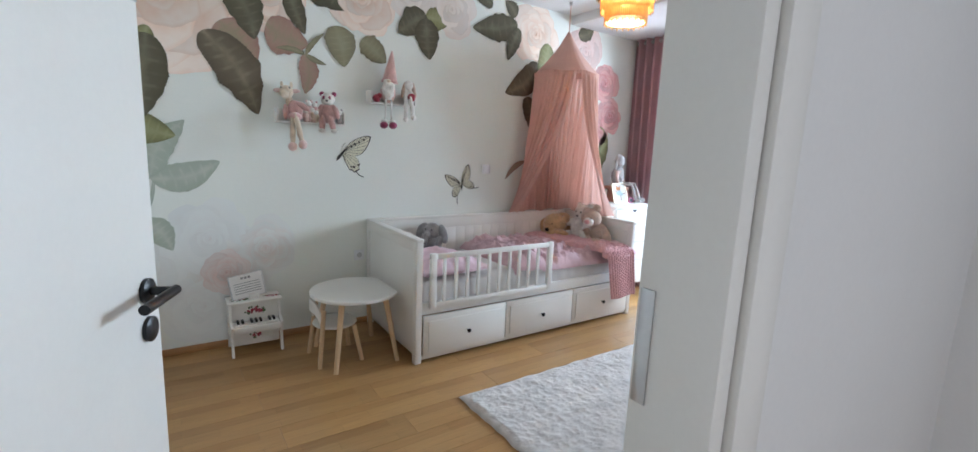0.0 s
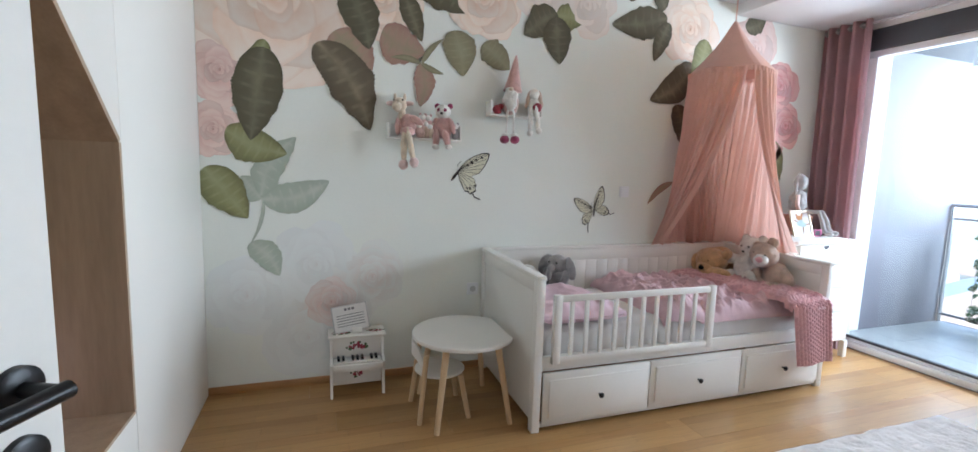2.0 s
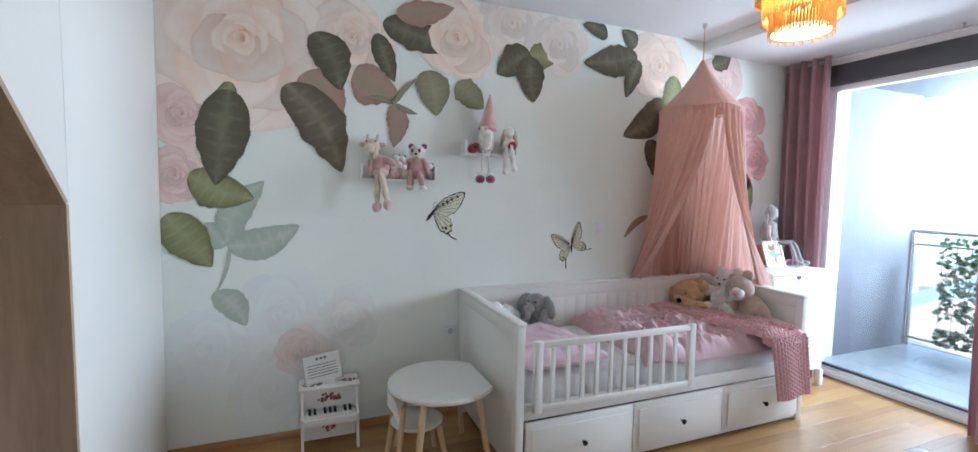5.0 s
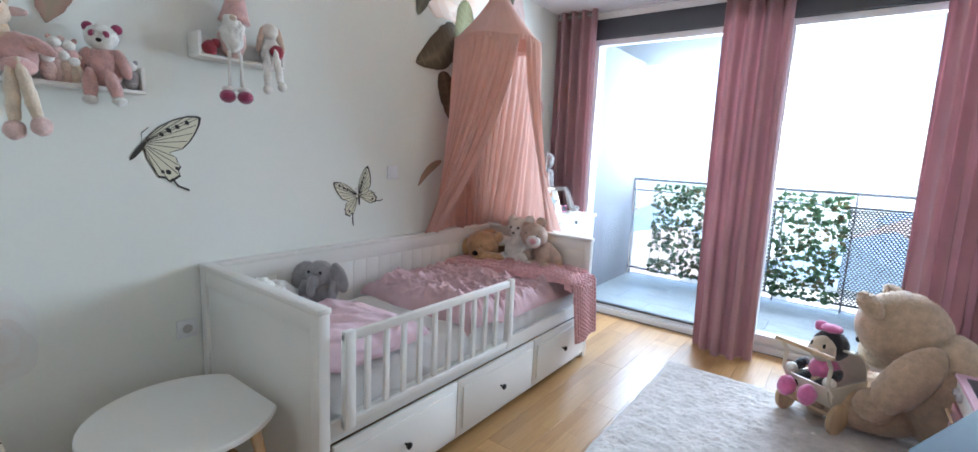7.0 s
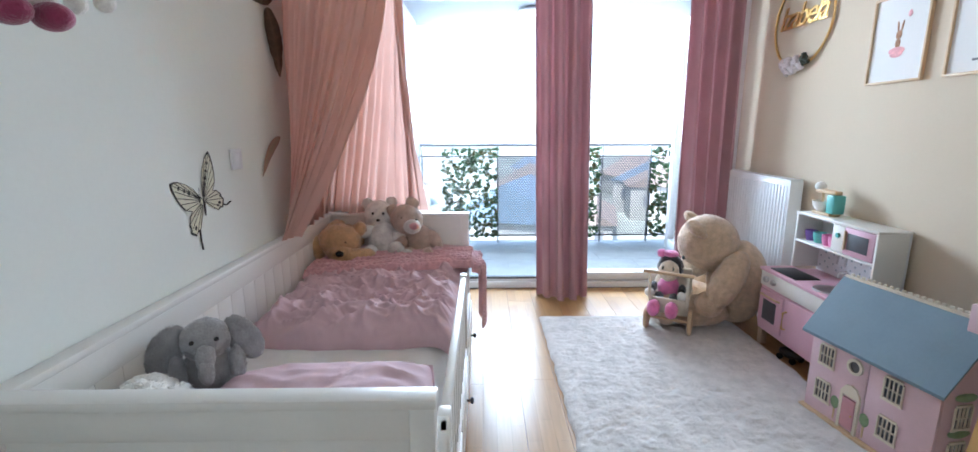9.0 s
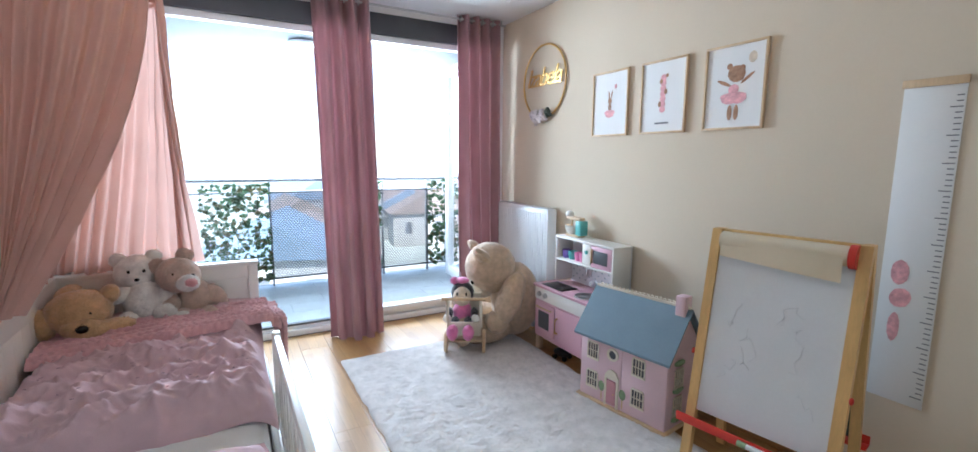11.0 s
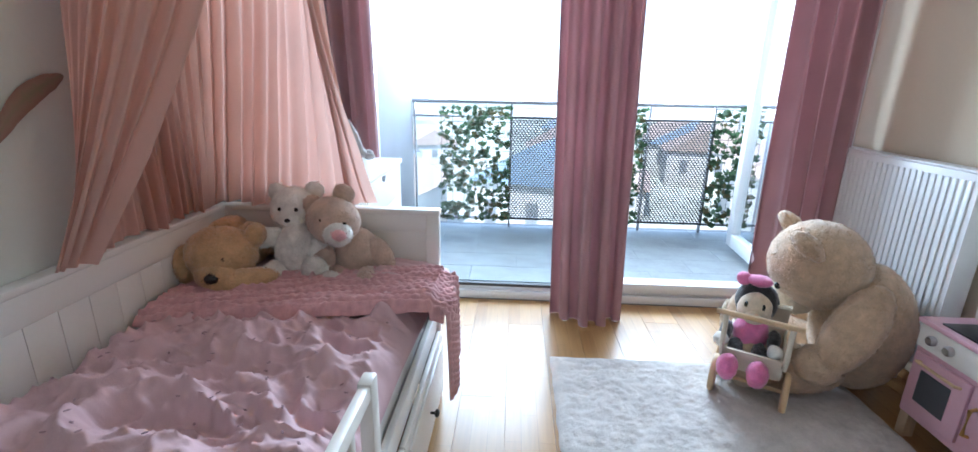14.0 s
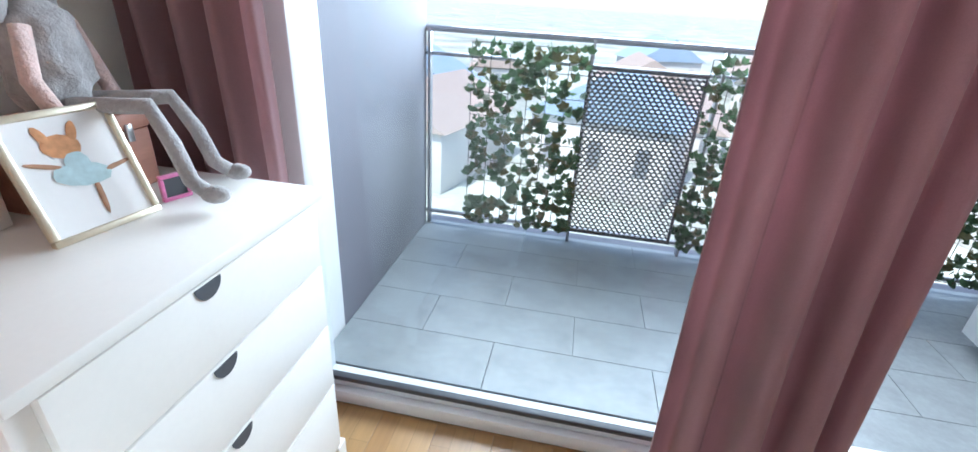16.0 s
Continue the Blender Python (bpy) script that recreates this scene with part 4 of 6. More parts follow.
def butterfly(x, z, turn, k, both=False):
    """Printed swallowtail: two pale wings with dark veins, bands and edge, body and tail."""
    host = tagged(new("butterfly_print"), "black and cream swallowtail butterfly wall print", "wall print", "butterflies on the mural")
    host.matrix_basis = pose(x, NORTH - 0.002, z, 0, turn, 0)

    def flat(points, y, dx=0, dz=0):
        b = bmesh.new()
        b.faces.new([b.verts.new((k * (px + dx), y, k * (pz + dz))) for px, pz in points])
        return b

    upper = [(0, 0), (0.015, 0.045), (0.04, 0.09), (0.075, 0.13), (0.12, 0.165), (0.15, 0.178), (0.168, 0.178), (0.172, 0.15), (0.168, 0.11), (0.158, 0.07), (0.14, 0.03), (0.10, 0.0)]
    lower = [(0, 0), (0.10, 0.0), (0.128, -0.012), (0.138, -0.03), (0.152, -0.042), (0.15, -0.062), (0.162, -0.08), (0.148, -0.098), (0.132, -0.115), (0.112, -0.105), (0.09, -0.108), (0.06, -0.08), (0.03, -0.05)]
    sets = [upper, lower] + ([[(-px, pz) for px, pz in w] for w in (upper, lower)] if both else [])
    for w in sets:
        part("wing_edge", flat([(px * 1.035 + 0.001, pz * 1.035 - 0.001) for px, pz in w], 0.0), M_INK, host, smooth=False)
        part("wing", flat([(px * 0.97 + (0.004 if px >= 0 and not both else 0), pz * 0.97) for px, pz in w], -0.0006), M_WING, host, smooth=False)
    b = bmesh.new()
    for px, pz in upper[2:11] + ([(-q, r) for q, r in upper[2:11] + lower[2:12:2]] if both else []):
        box(-0.0012, 0.0012, -0.0014, -0.001, 0.02 * k, k * math.hypot(px, pz) * 0.96, 0, b, turn=Matrix.Rotation(math.atan2(px, pz), 4, "Y"))
    for px, pz in lower[2:12:2]:
        box(-0.0012, 0.0012, -0.0014, -0.001, 0.02 * k, k * math.hypot(px, pz) * 0.96, 0, b, turn=Matrix.Rotation(math.atan2(px, pz), 4, "Y"))
    for px, pz, w in ((0.075, 0.085, 0.014), (0.10, 0.11, 0.012), (0.055, 0.06, 0.012), (0.13, 0.14, 0.012), (0.12, -0.08, 0.014), (0.10, -0.085, 0.010), (0.145, -0.055, 0.010)):
        blob((k * px, -0.0012, k * pz), (k * w, 0.0004, k * w * 0.7), b, sub=1, rot=(0, 40, 0))
    if both:
        for px, pz, w in ((-0.075, 0.085, 0.014), (-0.10, 0.11, 0.012), (-0.13, 0.14, 0.012), (-0.12, -0.08, 0.014)):
            blob((k * px, -0.0012, k * pz), (k * w, 0.0004, k * w * 0.7), b, sub=1, rot=(0, -40, 0))
        tube([(-k * 0.10, -0.001, -k * 0.11), (-k * 0.12, -0.001, -k * 0.16), (-k * 0.13, -0.001, -k * 0.20)], 0.004 * k, bm=b, seg=5)
    part("markings", b, M_INK, host)
    b = blob((-0.002, -0.001, -0.03 * k), (0.010 * k, 0.0008, 0.05 * k), sub=2, rot=(0, 20, 0))
    tube([(k * 0.14, -0.001, -k * 0.10), (k * 0.17, -0.001, -k * 0.125), (k * 0.215, -0.001, -k * 0.13)], 0.004 * k, bm=b, seg=5)
    tube([(0, -0.001, 0), (-k * 0.01, -0.001, k * 0.04), (k * 0.005, -0.001, k * 0.07)], 0.0014 * k, bm=b, seg=4)
    part("body", b, M_INK, host)


butterfly(-0.185, 1.335, 18, 0.98)
butterfly(0.84, 1.09, -22, 0.72, True)

# ---- switch, socket ----
sw = thing("light_switch", 1.09, NORTH, 1.22, 0, "white square light switch on the mural wall", "switch")
part("plate", box(-0.04, 0.04, -0.01, -0.001, -0.04, 0.04, 0.003), M_PVC, sw)
part("rocker", box(-0.026, 0.026, -0.014, -0.01, -0.026, 0.026, 0.002), M_PVC, sw)
so = thing("wall_socket", -0.06, NORTH, 0.55, 0, "white wall socket beside the bed", "socket")
part("plate", box(-0.04, 0.04, -0.01, -0.001, -0.04, 0.04, 0.003), M_PVC, so)
# grey disc in front of the plate stands for the socket hollow's shade
part("recess_disc", lathe([(0.018, 0.0102), (0.02, 0.0125), (0.0, 0.0125)], 18, turn=Matrix.Rotation(radians(90), 4, "X")), M_STEEL, so)

# ---- pendant lamp ----
lp = thing("ceiling_lamp", 1.15, -0.50, 0, 0, "gold tiered fringe pendant lamp, switched on", "lamp")
M_FRINGE = mat("gold_fringe", (0.62, 0.42, 0.20), 0.4, metal=0.3, var=0.2, scale=30, through_light=0.55)
M_BULB = glow("warm_diffuser", (1.0, 0.72, 0.35), 1.6)
part("ceiling_plate", lathe([(0.0, TOP - 0.03), (0.07, TOP - 0.03), (0.08, TOP - 0.002), (0.0, TOP - 0.002)], 24), M_GOLD, lp)
part("stem", rod((0, 0, 2.50), (0, 0, TOP - 0.03), 0.01), M_GOLD, lp)
for r, z0, z1 in ((0.19, 2.36, 2.52), (0.16, 2.27, 2.40), (0.13, 2.20, 2.30)):
    ring = part("ring", lathe([(r - 0.004, z1 - 0.012), (r + 0.002, z1 - 0.012), (r + 0.002, z1), (r - 0.004, z1), (r - 0.004, z1 - 0.012)], 40), M_GOLD, lp)
    b = bmesh.new()
    n = int(r * 520)
    for i in range(n):
        a = 2 * math.pi * i / n
        box(-0.0045, 0.0045, r - 0.001, r + 0.001, z0 + 0.008 * math.sin(i * 2.1), z1 - 0.006, 0, b, turn=Matrix.Rotation(a, 4, "Z"))
    part("fringe", b, M_FRINGE, ring, "hanging gold strips")
part("diffuser", lathe([(0.0, 2.205), (0.118, 2.21), (0.118, 2.225), (0.0, 2.23)], 32), M_BULB, lp, "glowing warm diffuser")
bulb = new("lamp_bulb", bpy.data.lights.new("lamp_bulb", "POINT"))
bulb.data.energy, bulb.data.color, bulb.data.shadow_soft_size = 7.5, (1.0, 0.70, 0.40), 0.08
bulb.location = (1.15, -0.50, 2.33)
bulb.parent = None

# ---- small table, chair, toy piano ----
tb = thing("kids_table", -0.27, 0.36, 0, 0, "small white round children's table with one straight edge and beech legs", "table")
own = bmesh.new()
pts = []
for i in range(48):
    a = 2 * math.pi * i / 48
    pts.append((min(0.285 * math.cos(a), 0.225), 0.285 * math.sin(a)))
rings = []
for z, s in ((0.432, 0.985), (0.436, 1.0), (0.450, 1.0), (0.454, 0.985)):
    rings.append([own.verts.new((px * s, py * s, z)) for px, py in pts])
own.faces.new(rings[0])
own.faces.new(rings[-1])
for a, c in zip(rings, rings[1:]):
    for i in range(48):
        own.faces.new((a[i], a[(i + 1) % 48], c[(i + 1) % 48], c[i]))
part("tabletop", own, M_WHITE, tb)
for sx, sy in ((-1, -1), (-1, 1), (1, -1), (1, 1)):
    part("leg", rod((0.20 * sx, 0.235 * sy, 0), (0.14 * sx, 0.17 * sy, 0.431), 0.014, 0.019), M_PINE, tb, "beech leg")
kc = thing("kids_chair", -0.40, 0.38, 0, 0, "low white children's chair with beech legs pushed under the table", "chair")
part("seat", lathe([(0.0, 0.235), (0.13, 0.235), (0.138, 0.242), (0.138, 0.25), (0.13, 0.256), (0, 0.256)], 32), M_WHITE, kc)
b = sheet(lambda u, v: (-0.155 * math.cos(1.5 * (u - 0.5)), 0.155 * math.sin(1.5 * (u - 0.5)), 0.34 + 0.075 * v - 0.10 * (2 * u - 1) ** 4), 20, 4, 0.012)
part("backrest", b, M_WHITE, kc)
for sx, sy in ((-1, -1), (-1, 1), (1, -1), (1, 1)):
    part("leg", rod((0.135 * sx, 0.135 * sy, 0), (0.095 * sx, 0.095 * sy, 0.234 if sx > 0 else 0.36), 0.013, 0.015), M_PINE, kc, "beech leg")

pn = thing("toy_piano", -0.82, 0.65, 0, 0, "white wooden toy piano with painted red roses", "toy piano")
M_REDP = mat("painted_red_rose", (0.36, 0.05, 0.08), 0.6, var=0.4, scale=60)
M_GRNP = mat("painted_leaf_green", (0.10, 0.16, 0.07), 0.6, var=0.4, scale=60)
for x in (-0.155, 0.14):
    b = prism([(0.0, 0.0), (0.03, 0.0), (0.05, 0.12), (0.19, 0.12), (0.21, 0.0), (0.225, 0.0), (0.225, 0.335), (0.10, 0.335), (0.055, 0.225), (0.0, 0.20), (0.02, 0.12)], "x", x, x + 0.015)
    part("side_panel", b, M_WHITE, pn, smooth=False)
part("keybed", box(-0.14, 0.14, 0.0, 0.10, 0.155, 0.195, 0.004), M_WHITE, pn)
part("lower_board", box(-0.14, 0.14, 0.07, 0.085, 0.05, 0.155, 0.002), M_WHITE, pn)
part("upper_board", box(-0.14, 0.14, 0.10, 0.115, 0.195, 0.335, 0.002), M_WHITE, pn)
part("lid", box(-0.165, 0.165, 0.06, 0.228, 0.335, 0.35, 0.004), M_WHITE, pn)
for i in range(10):
    part("key", box(-0.135 + i * 0.027, -0.109 + i * 0.027, 0.012, 0.095, 0.195, 0.207, 0.001), M_WHITE, pn)
for i in (0, 1, 3, 4, 5, 7, 8):
    part("black_key", box(-0.115 + i * 0.027, -0.101 + i * 0.027, 0.04, 0.095, 0.207, 0.222, 0.002), M_BLACK, pn)
rnd = random.Random(4)
for cx, cy, cz, k, tilt in ((0, 0.098, 0.275, 0.045, 0), (0, 0.068, 0.11, 0.03, 0), (-0.10, 0.12, 0.351, 0.04, 1), (0.11, 0.13, 0.351, 0.035, 1)):
    b = bmesh.new()
    for j in range(22):
        a, d = rnd.uniform(0, 6.28), rnd.random() ** 0.6
        dx, dz = d * k * 1.5 * math.cos(a), d * k * 0.6 * math.sin(a)
        p = (cx + dx, cy + (dz if tilt else 0), cz + (0 if tilt else dz))
        q = rnd.uniform(0.15, 0.3) * k
        blob(p, (q, q if tilt else 0.001, 0.001 if tilt else q), b, m=0 if d < 0.75 else 1, sub=1)
    part("painted_roses", b, [M_REDP, M_GRNP], pn, "painted red roses with leaves")
M_PAPER = mat("white_paper", (0.80, 0.79, 0.77), 0.8, var=0.02, bump=0.02)
M_GREYINK = mat("grey_print_lines", (0.22, 0.22, 0.23), 0.8)
mu = part("music_stand", box(-0.03, 0.03, 0.10, 0.125, 0.35, 0.38, 0.003), M_WHITE, pn)
tl = Matrix.Translation((-0.025, 0.12, 0.365)) @ Matrix.Rotation(radians(-18), 4, "X") @ Matrix.Rotation(radians(-8), 4, "Y")
part("backing", box(-0.105, 0.105, 0.003, 0.008, -0.005, 0.155, 0.001, turn=tl), M_STEEL, mu)
part("music_sheet", box(-0.098, 0.098, 0.0, 0.0025, 0.0, 0.15, 0, turn=tl), M_PAPER, mu)
b = bmesh.new()
for i in range(5):
    box(-0.08, 0.08, -0.001, -0.0002, 0.03 + i * 0.016, 0.034 + i * 0.016, 0, b, turn=tl)
for i in range(3):
    box(-0.03 + i * 0.022, -0.015 + i * 0.022, -0.001, -0.0002, 0.122, 0.136, 0, b, turn=tl)
part("printed_notes", b, M_GREYINK, mu)

# ---- plush toys ----
def fur(name, colour, t=0.0):
    return mat(name, colour, 0.95, var=0.22, scale=25, fine=170, bump=0.9, sheen=0.5)


F_WHITE, F_BEIGE, F_BROWN = fur("white_plush", (0.86, 0.83, 0.77)), fur("beige_plush", (0.62, 0.46, 0.36)), fur("honey_plush", (0.64, 0.41, 0.21))
F_TAN, F_GREY, F_PINK = fur("tan_plush", (0.62, 0.455, 0.31)), fur("grey_plush", (0.38, 0.365, 0.36)), fur("pink_plush", (0.66, 0.40, 0.36))
F_LPINK, F_BLACK, F_BERRY = fur("pale_pink_plush", (0.72, 0.52, 0.47)), fur("black_plush", (0.02, 0.02, 0.024)), fur("berry_plush", (0.30, 0.04, 0.10))
F_HOT, F_RED = fur("hot_pink_plush", (0.75, 0.20, 0.42)), fur("dark_red_plush", (0.35, 0.04, 0.06))
F_BLUSH = fur("blush_nose_plush", (0.80, 0.45, 0.45))
F_CREAM = fur("cream_plush", (0.70, 0.58, 0.44))
M_EYE = mat("black_bead", (0.01, 0.01, 0.01), 0.15, var=0)


def tufts(b, c, r, m, turn, length, count, rnd):
    """Short locks of pile that lie along a lump's surface."""
    t = Euler([radians(q) for q in turn]).to_matrix()
    for _ in range(count):
        n = Vector((rnd.gauss(0, 1), rnd.gauss(0, 1), rnd.gauss(0, 1))).normalized()
        p = Vector((n.x * r[0], n.y * r[1], n.z * r[2]))
        up = Vector((n.x / r[0], n.y / r[1], n.z / r[2])).normalized()
        d = up.orthogonal().normalized()
        d = Matrix.Rotation(rnd.uniform(0, 6.283), 3, up) @ d
        side = up.cross(d) * length * rnd.uniform(0.14, 0.26)
        tip = p + d * length * rnd.uniform(0.6, 1.0) + up * length * rnd.uniform(0.15, 0.55)
        p = p + up * 0.0005
        vs = [b.verts.new(Vector(c) + t @ q) for q in (p - side, p + side, tip)]
        b.faces.new(vs).material_index = m


def plush(name, x, y, z, rz, label, mats, lumps, k=1.0, fuzz=0.006, category="soft toy", group="soft toys", names="", pile=0.0):
    """A sewn toy: lumps are (centre, radii, material, turn); each named lump is a part, an unnamed toy is one mesh."""
    rnd = random.Random(len(label) * 31 + int(x * 100))
    host = thing(name, x, y, z, rz, label, category, group) if names else None
    whole = bmesh.new()
    for i, (c, r, m, *rot) in enumerate(lumps):
        b = bmesh.new() if host else whole
        c, r, turn = [k * q for q in c], [k * q for q in r], rot[0] if rot else (0, 0, 0)
        small = max(r) < 0.03
        blob(c, r, b, m=m, rot=turn, sub=2 if small else 4 if max(r) > 0.05 else 3, fuzz=0 if small else fuzz, size=45)
        if pile and max(r) > 0.024 and min(r) > 0.007:
            area = 4.2 * math.pi * ((r[0] * r[1]) ** 1.6 / 3 + (r[0] * r[2]) ** 1.6 / 3 + (r[1] * r[2]) ** 1.6 / 3) ** 0.625
            tufts(b, c, r, m, turn, pile, int(min(5000, area * 2.2 / pile ** 2)), rnd)
        if host:
            part(names.split()[i], b, mats, host, angle=180)
    if host:
        whole.free()
        return host
    ob = solid(name, whole, mats, angle=180)
    ob.matrix_basis = pose(x, y, z, 0, 0, rz)
    return tagged(ob, label, category, group)


# sitting bear, facing -y of its own; legs forward
def bear(name, x, y, z, rz, label, body, muzzle, k, droop=0.0, fuzz=0.006, pile=0.012, nod=0):
    h = Vector((0, -0.05 - droop, 0.60 - droop))
    turn = Matrix.Rotation(radians(nod), 3, "X")

    def on(x, y, z):
        return tuple(h + turn @ Vector((x, y, z)))

    lumps = [((0, 0.02, 0.26), (0.19, 0.17, 0.26), 0), (tuple(h), (0.185, 0.175, 0.18), 0, (nod, 0, 0)),
             (on(0, -0.15, -0.045), (0.095, 0.085, 0.075), 1), (on(0, -0.23, -0.02), (0.032, 0.02, 0.024), 2),
             (on(-0.16, 0.03, 0.14), (0.07, 0.035, 0.07), 0, (nod, 0, 0)), (on(0.16, 0.03, 0.14), (0.07, 0.035, 0.07), 0, (nod, 0, 0)),
             (on(-0.075, -0.155, 0.045), (0.015, 0.012, 0.016), 2), (on(0.075, -0.155, 0.045), (0.015, 0.012, 0.016), 2),
             ((-0.21, -0.06, 0.32), (0.075, 0.085, 0.19), 0, (-25, 20, 0)), ((0.21, -0.06, 0.32), (0.075, 0.085, 0.19), 0, (-25, -20, 0)),
             ((-0.23, -0.15, 0.17), (0.075, 0.08, 0.075), 0), ((0.23, -0.15, 0.17), (0.075, 0.08, 0.075), 0),
             ((-0.15, -0.21, 0.095), (0.10, 0.20, 0.095), 0, (0, 0, -18)), ((0.15, -0.21, 0.095), (0.10, 0.20, 0.095), 0, (0, 0, 18)),
             ((-0.20, -0.38, 0.12), (0.085, 0.06, 0.12), 0, (0, 0, -18)), ((0.20, -0.38, 0.12), (0.085, 0.06, 0.12), 0, (0, 0, 18)),
             ((-0.21, -0.43, 0.12), (0.055, 0.02, 0.08), 1, (0, 0, -18)), ((0.21, -0.43, 0.12), (0.055, 0.02, 0.08), 1, (0, 0, 18))]
    return plush(name, x, y, z, rz, label, [body, muzzle, M_EYE], lumps, k, fuzz, names="body head muzzle nose ear ear eye eye arm arm paw paw leg leg foot foot sole sole", pile=pile)


bear("giant_teddy_bear", 2.27, -1.80, 0.022, 160, "giant tan teddy bear slumped against the radiator", F_TAN, F_CREAM, 1.10, droop=0.11, fuzz=0.008, pile=0.014, nod=48)
# slumped with its head on one side, beside the white one
plush("teddy_bear", 1.90, 0.325, 0.565, 0, "beige teddy bear with a pink nose slumped on the bed", [F_BEIGE, F_WHITE, M_EYE, F_BLUSH], [
    ((0.055, -0.03, 0.10), (0.085, 0.085, 0.115), 0), ((0.0, 0.03, 0.255), (0.085, 0.095, 0.085), 0, (18, 0, 0)), ((-0.078, -0.012, 0.228), (0.040, 0.05, 0.042), 1), ((-0.113, -0.028, 0.236), (0.014, 0.026, 0.020), 3),
    ((0.035, 0.0, 0.345), (0.022, 0.04, 0.036), 0, (18, 0, 0)), ((0.03, 0.115, 0.30), (0.022, 0.036, 0.038), 0), ((-0.075, 0.045, 0.275), (0.008, 0.008, 0.009), 2), ((-0.072, -0.035, 0.262), (0.008, 0.008, 0.009), 2),
    ((0.04, -0.125, 0.115), (0.04, 0.04, 0.075), 0, (-28, 0, 0)), ((-0.01, 0.075, 0.11), (0.035, 0.045, 0.055), 0, (30, 0, 0)), ((-0.02, -0.085, 0.045), (0.075, 0.043, 0.045), 0, (0, 0, 12)), ((-0.03, 0.02, 0.048), (0.075, 0.043, 0.045), 0, (0, 0, -6)),
    ((-0.085, -0.10, 0.05), (0.030, 0.043, 0.048), 0), ((-0.092, 0.022, 0.052), (0.028, 0.043, 0.046), 1)], names="body head muzzle nose ear ear eye eye arm arm leg leg foot foot", pile=0.010, fuzz=0.002)
plush("white_teddy", 1.93, 0.50, 0.57, 0, "white shaggy teddy bear leaning back on the bed", [F_WHITE, F_WHITE, M_EYE], [
    ((-0.01, 0.0, 0.115), (0.09, 0.085, 0.12), 0, (0, -14, 0)), ((0.05, 0.03, 0.265), (0.085, 0.09, 0.085), 0), ((-0.012, 0.02, 0.24), (0.036, 0.045, 0.034), 1), ((-0.046, 0.018, 0.248), (0.008, 0.011, 0.008), 2),
    ((0.07, 0.10, 0.325), (0.022, 0.035, 0.035), 0), ((0.07, -0.04, 0.335), (0.022, 0.035, 0.035), 0), ((-0.03, 0.05, 0.285), (0.007, 0.007, 0.008), 2), ((-0.03, -0.01, 0.285), (0.007, 0.007, 0.008), 2),
    ((-0.045, 0.115, 0.18), (0.036, 0.095, 0.038), 0, (-6, 0, 12)), ((-0.03, -0.08, 0.13), (0.036, 0.05, 0.06), 0, (-20, 0, 0)), ((-0.085, 0.055, 0.06), (0.085, 0.043, 0.05), 0, (0, 0, -22)), ((-0.03, -0.065, 0.06), (0.075, 0.043, 0.05), 0, (0, 0, 14)),
    ((-0.15, 0.082, 0.052), (0.043, 0.052, 0.052), 0), ((-0.085, -0.085, 0.072), (0.035, 0.05, 0.058), 0)], names="body head muzzle nose ear ear eye eye arm arm leg leg foot foot", pile=0.013, fuzz=0.003)
plush("lying_plush_dog", 1.80, 0.72, 0.612, 0, "honey-brown curly plush dog lying on the blanket", [F_BROWN, M_EYE], [
    ((0.17, 0.03, 0.075), (0.17, 0.10, 0.085), 0), ((0.0, 0.0, 0.105), (0.105, 0.12, 0.095), 0), ((-0.075, -0.02, 0.055), (0.055, 0.07, 0.048), 0), ((-0.122, -0.03, 0.06), (0.014, 0.026, 0.018), 1),
    ((0.035, -0.105, 0.165), (0.045, 0.036, 0.042), 0, (20, 0, 20)), ((-0.03, 0.115, 0.07), (0.05, 0.036, 0.07), 0, (-10, 0, 0)), ((-0.085, -0.055, 0.115), (0.008, 0.008, 0.008), 1), ((-0.088, 0.035, 0.115), (0.008, 0.008, 0.008), 1),
    ((-0.06, -0.10, 0.035), (0.045, 0.11, 0.038), 0, (0, 0, 28)), ((0.14, 0.06, 0.155), (0.09, 0.04, 0.04), 0, (0, 0, -8)), ((0.29, -0.03, 0.05), (0.06, 0.05, 0.05), 0)], names="body head muzzle nose ear ear eye eye paw arm leg", pile=0.012, fuzz=0.004)
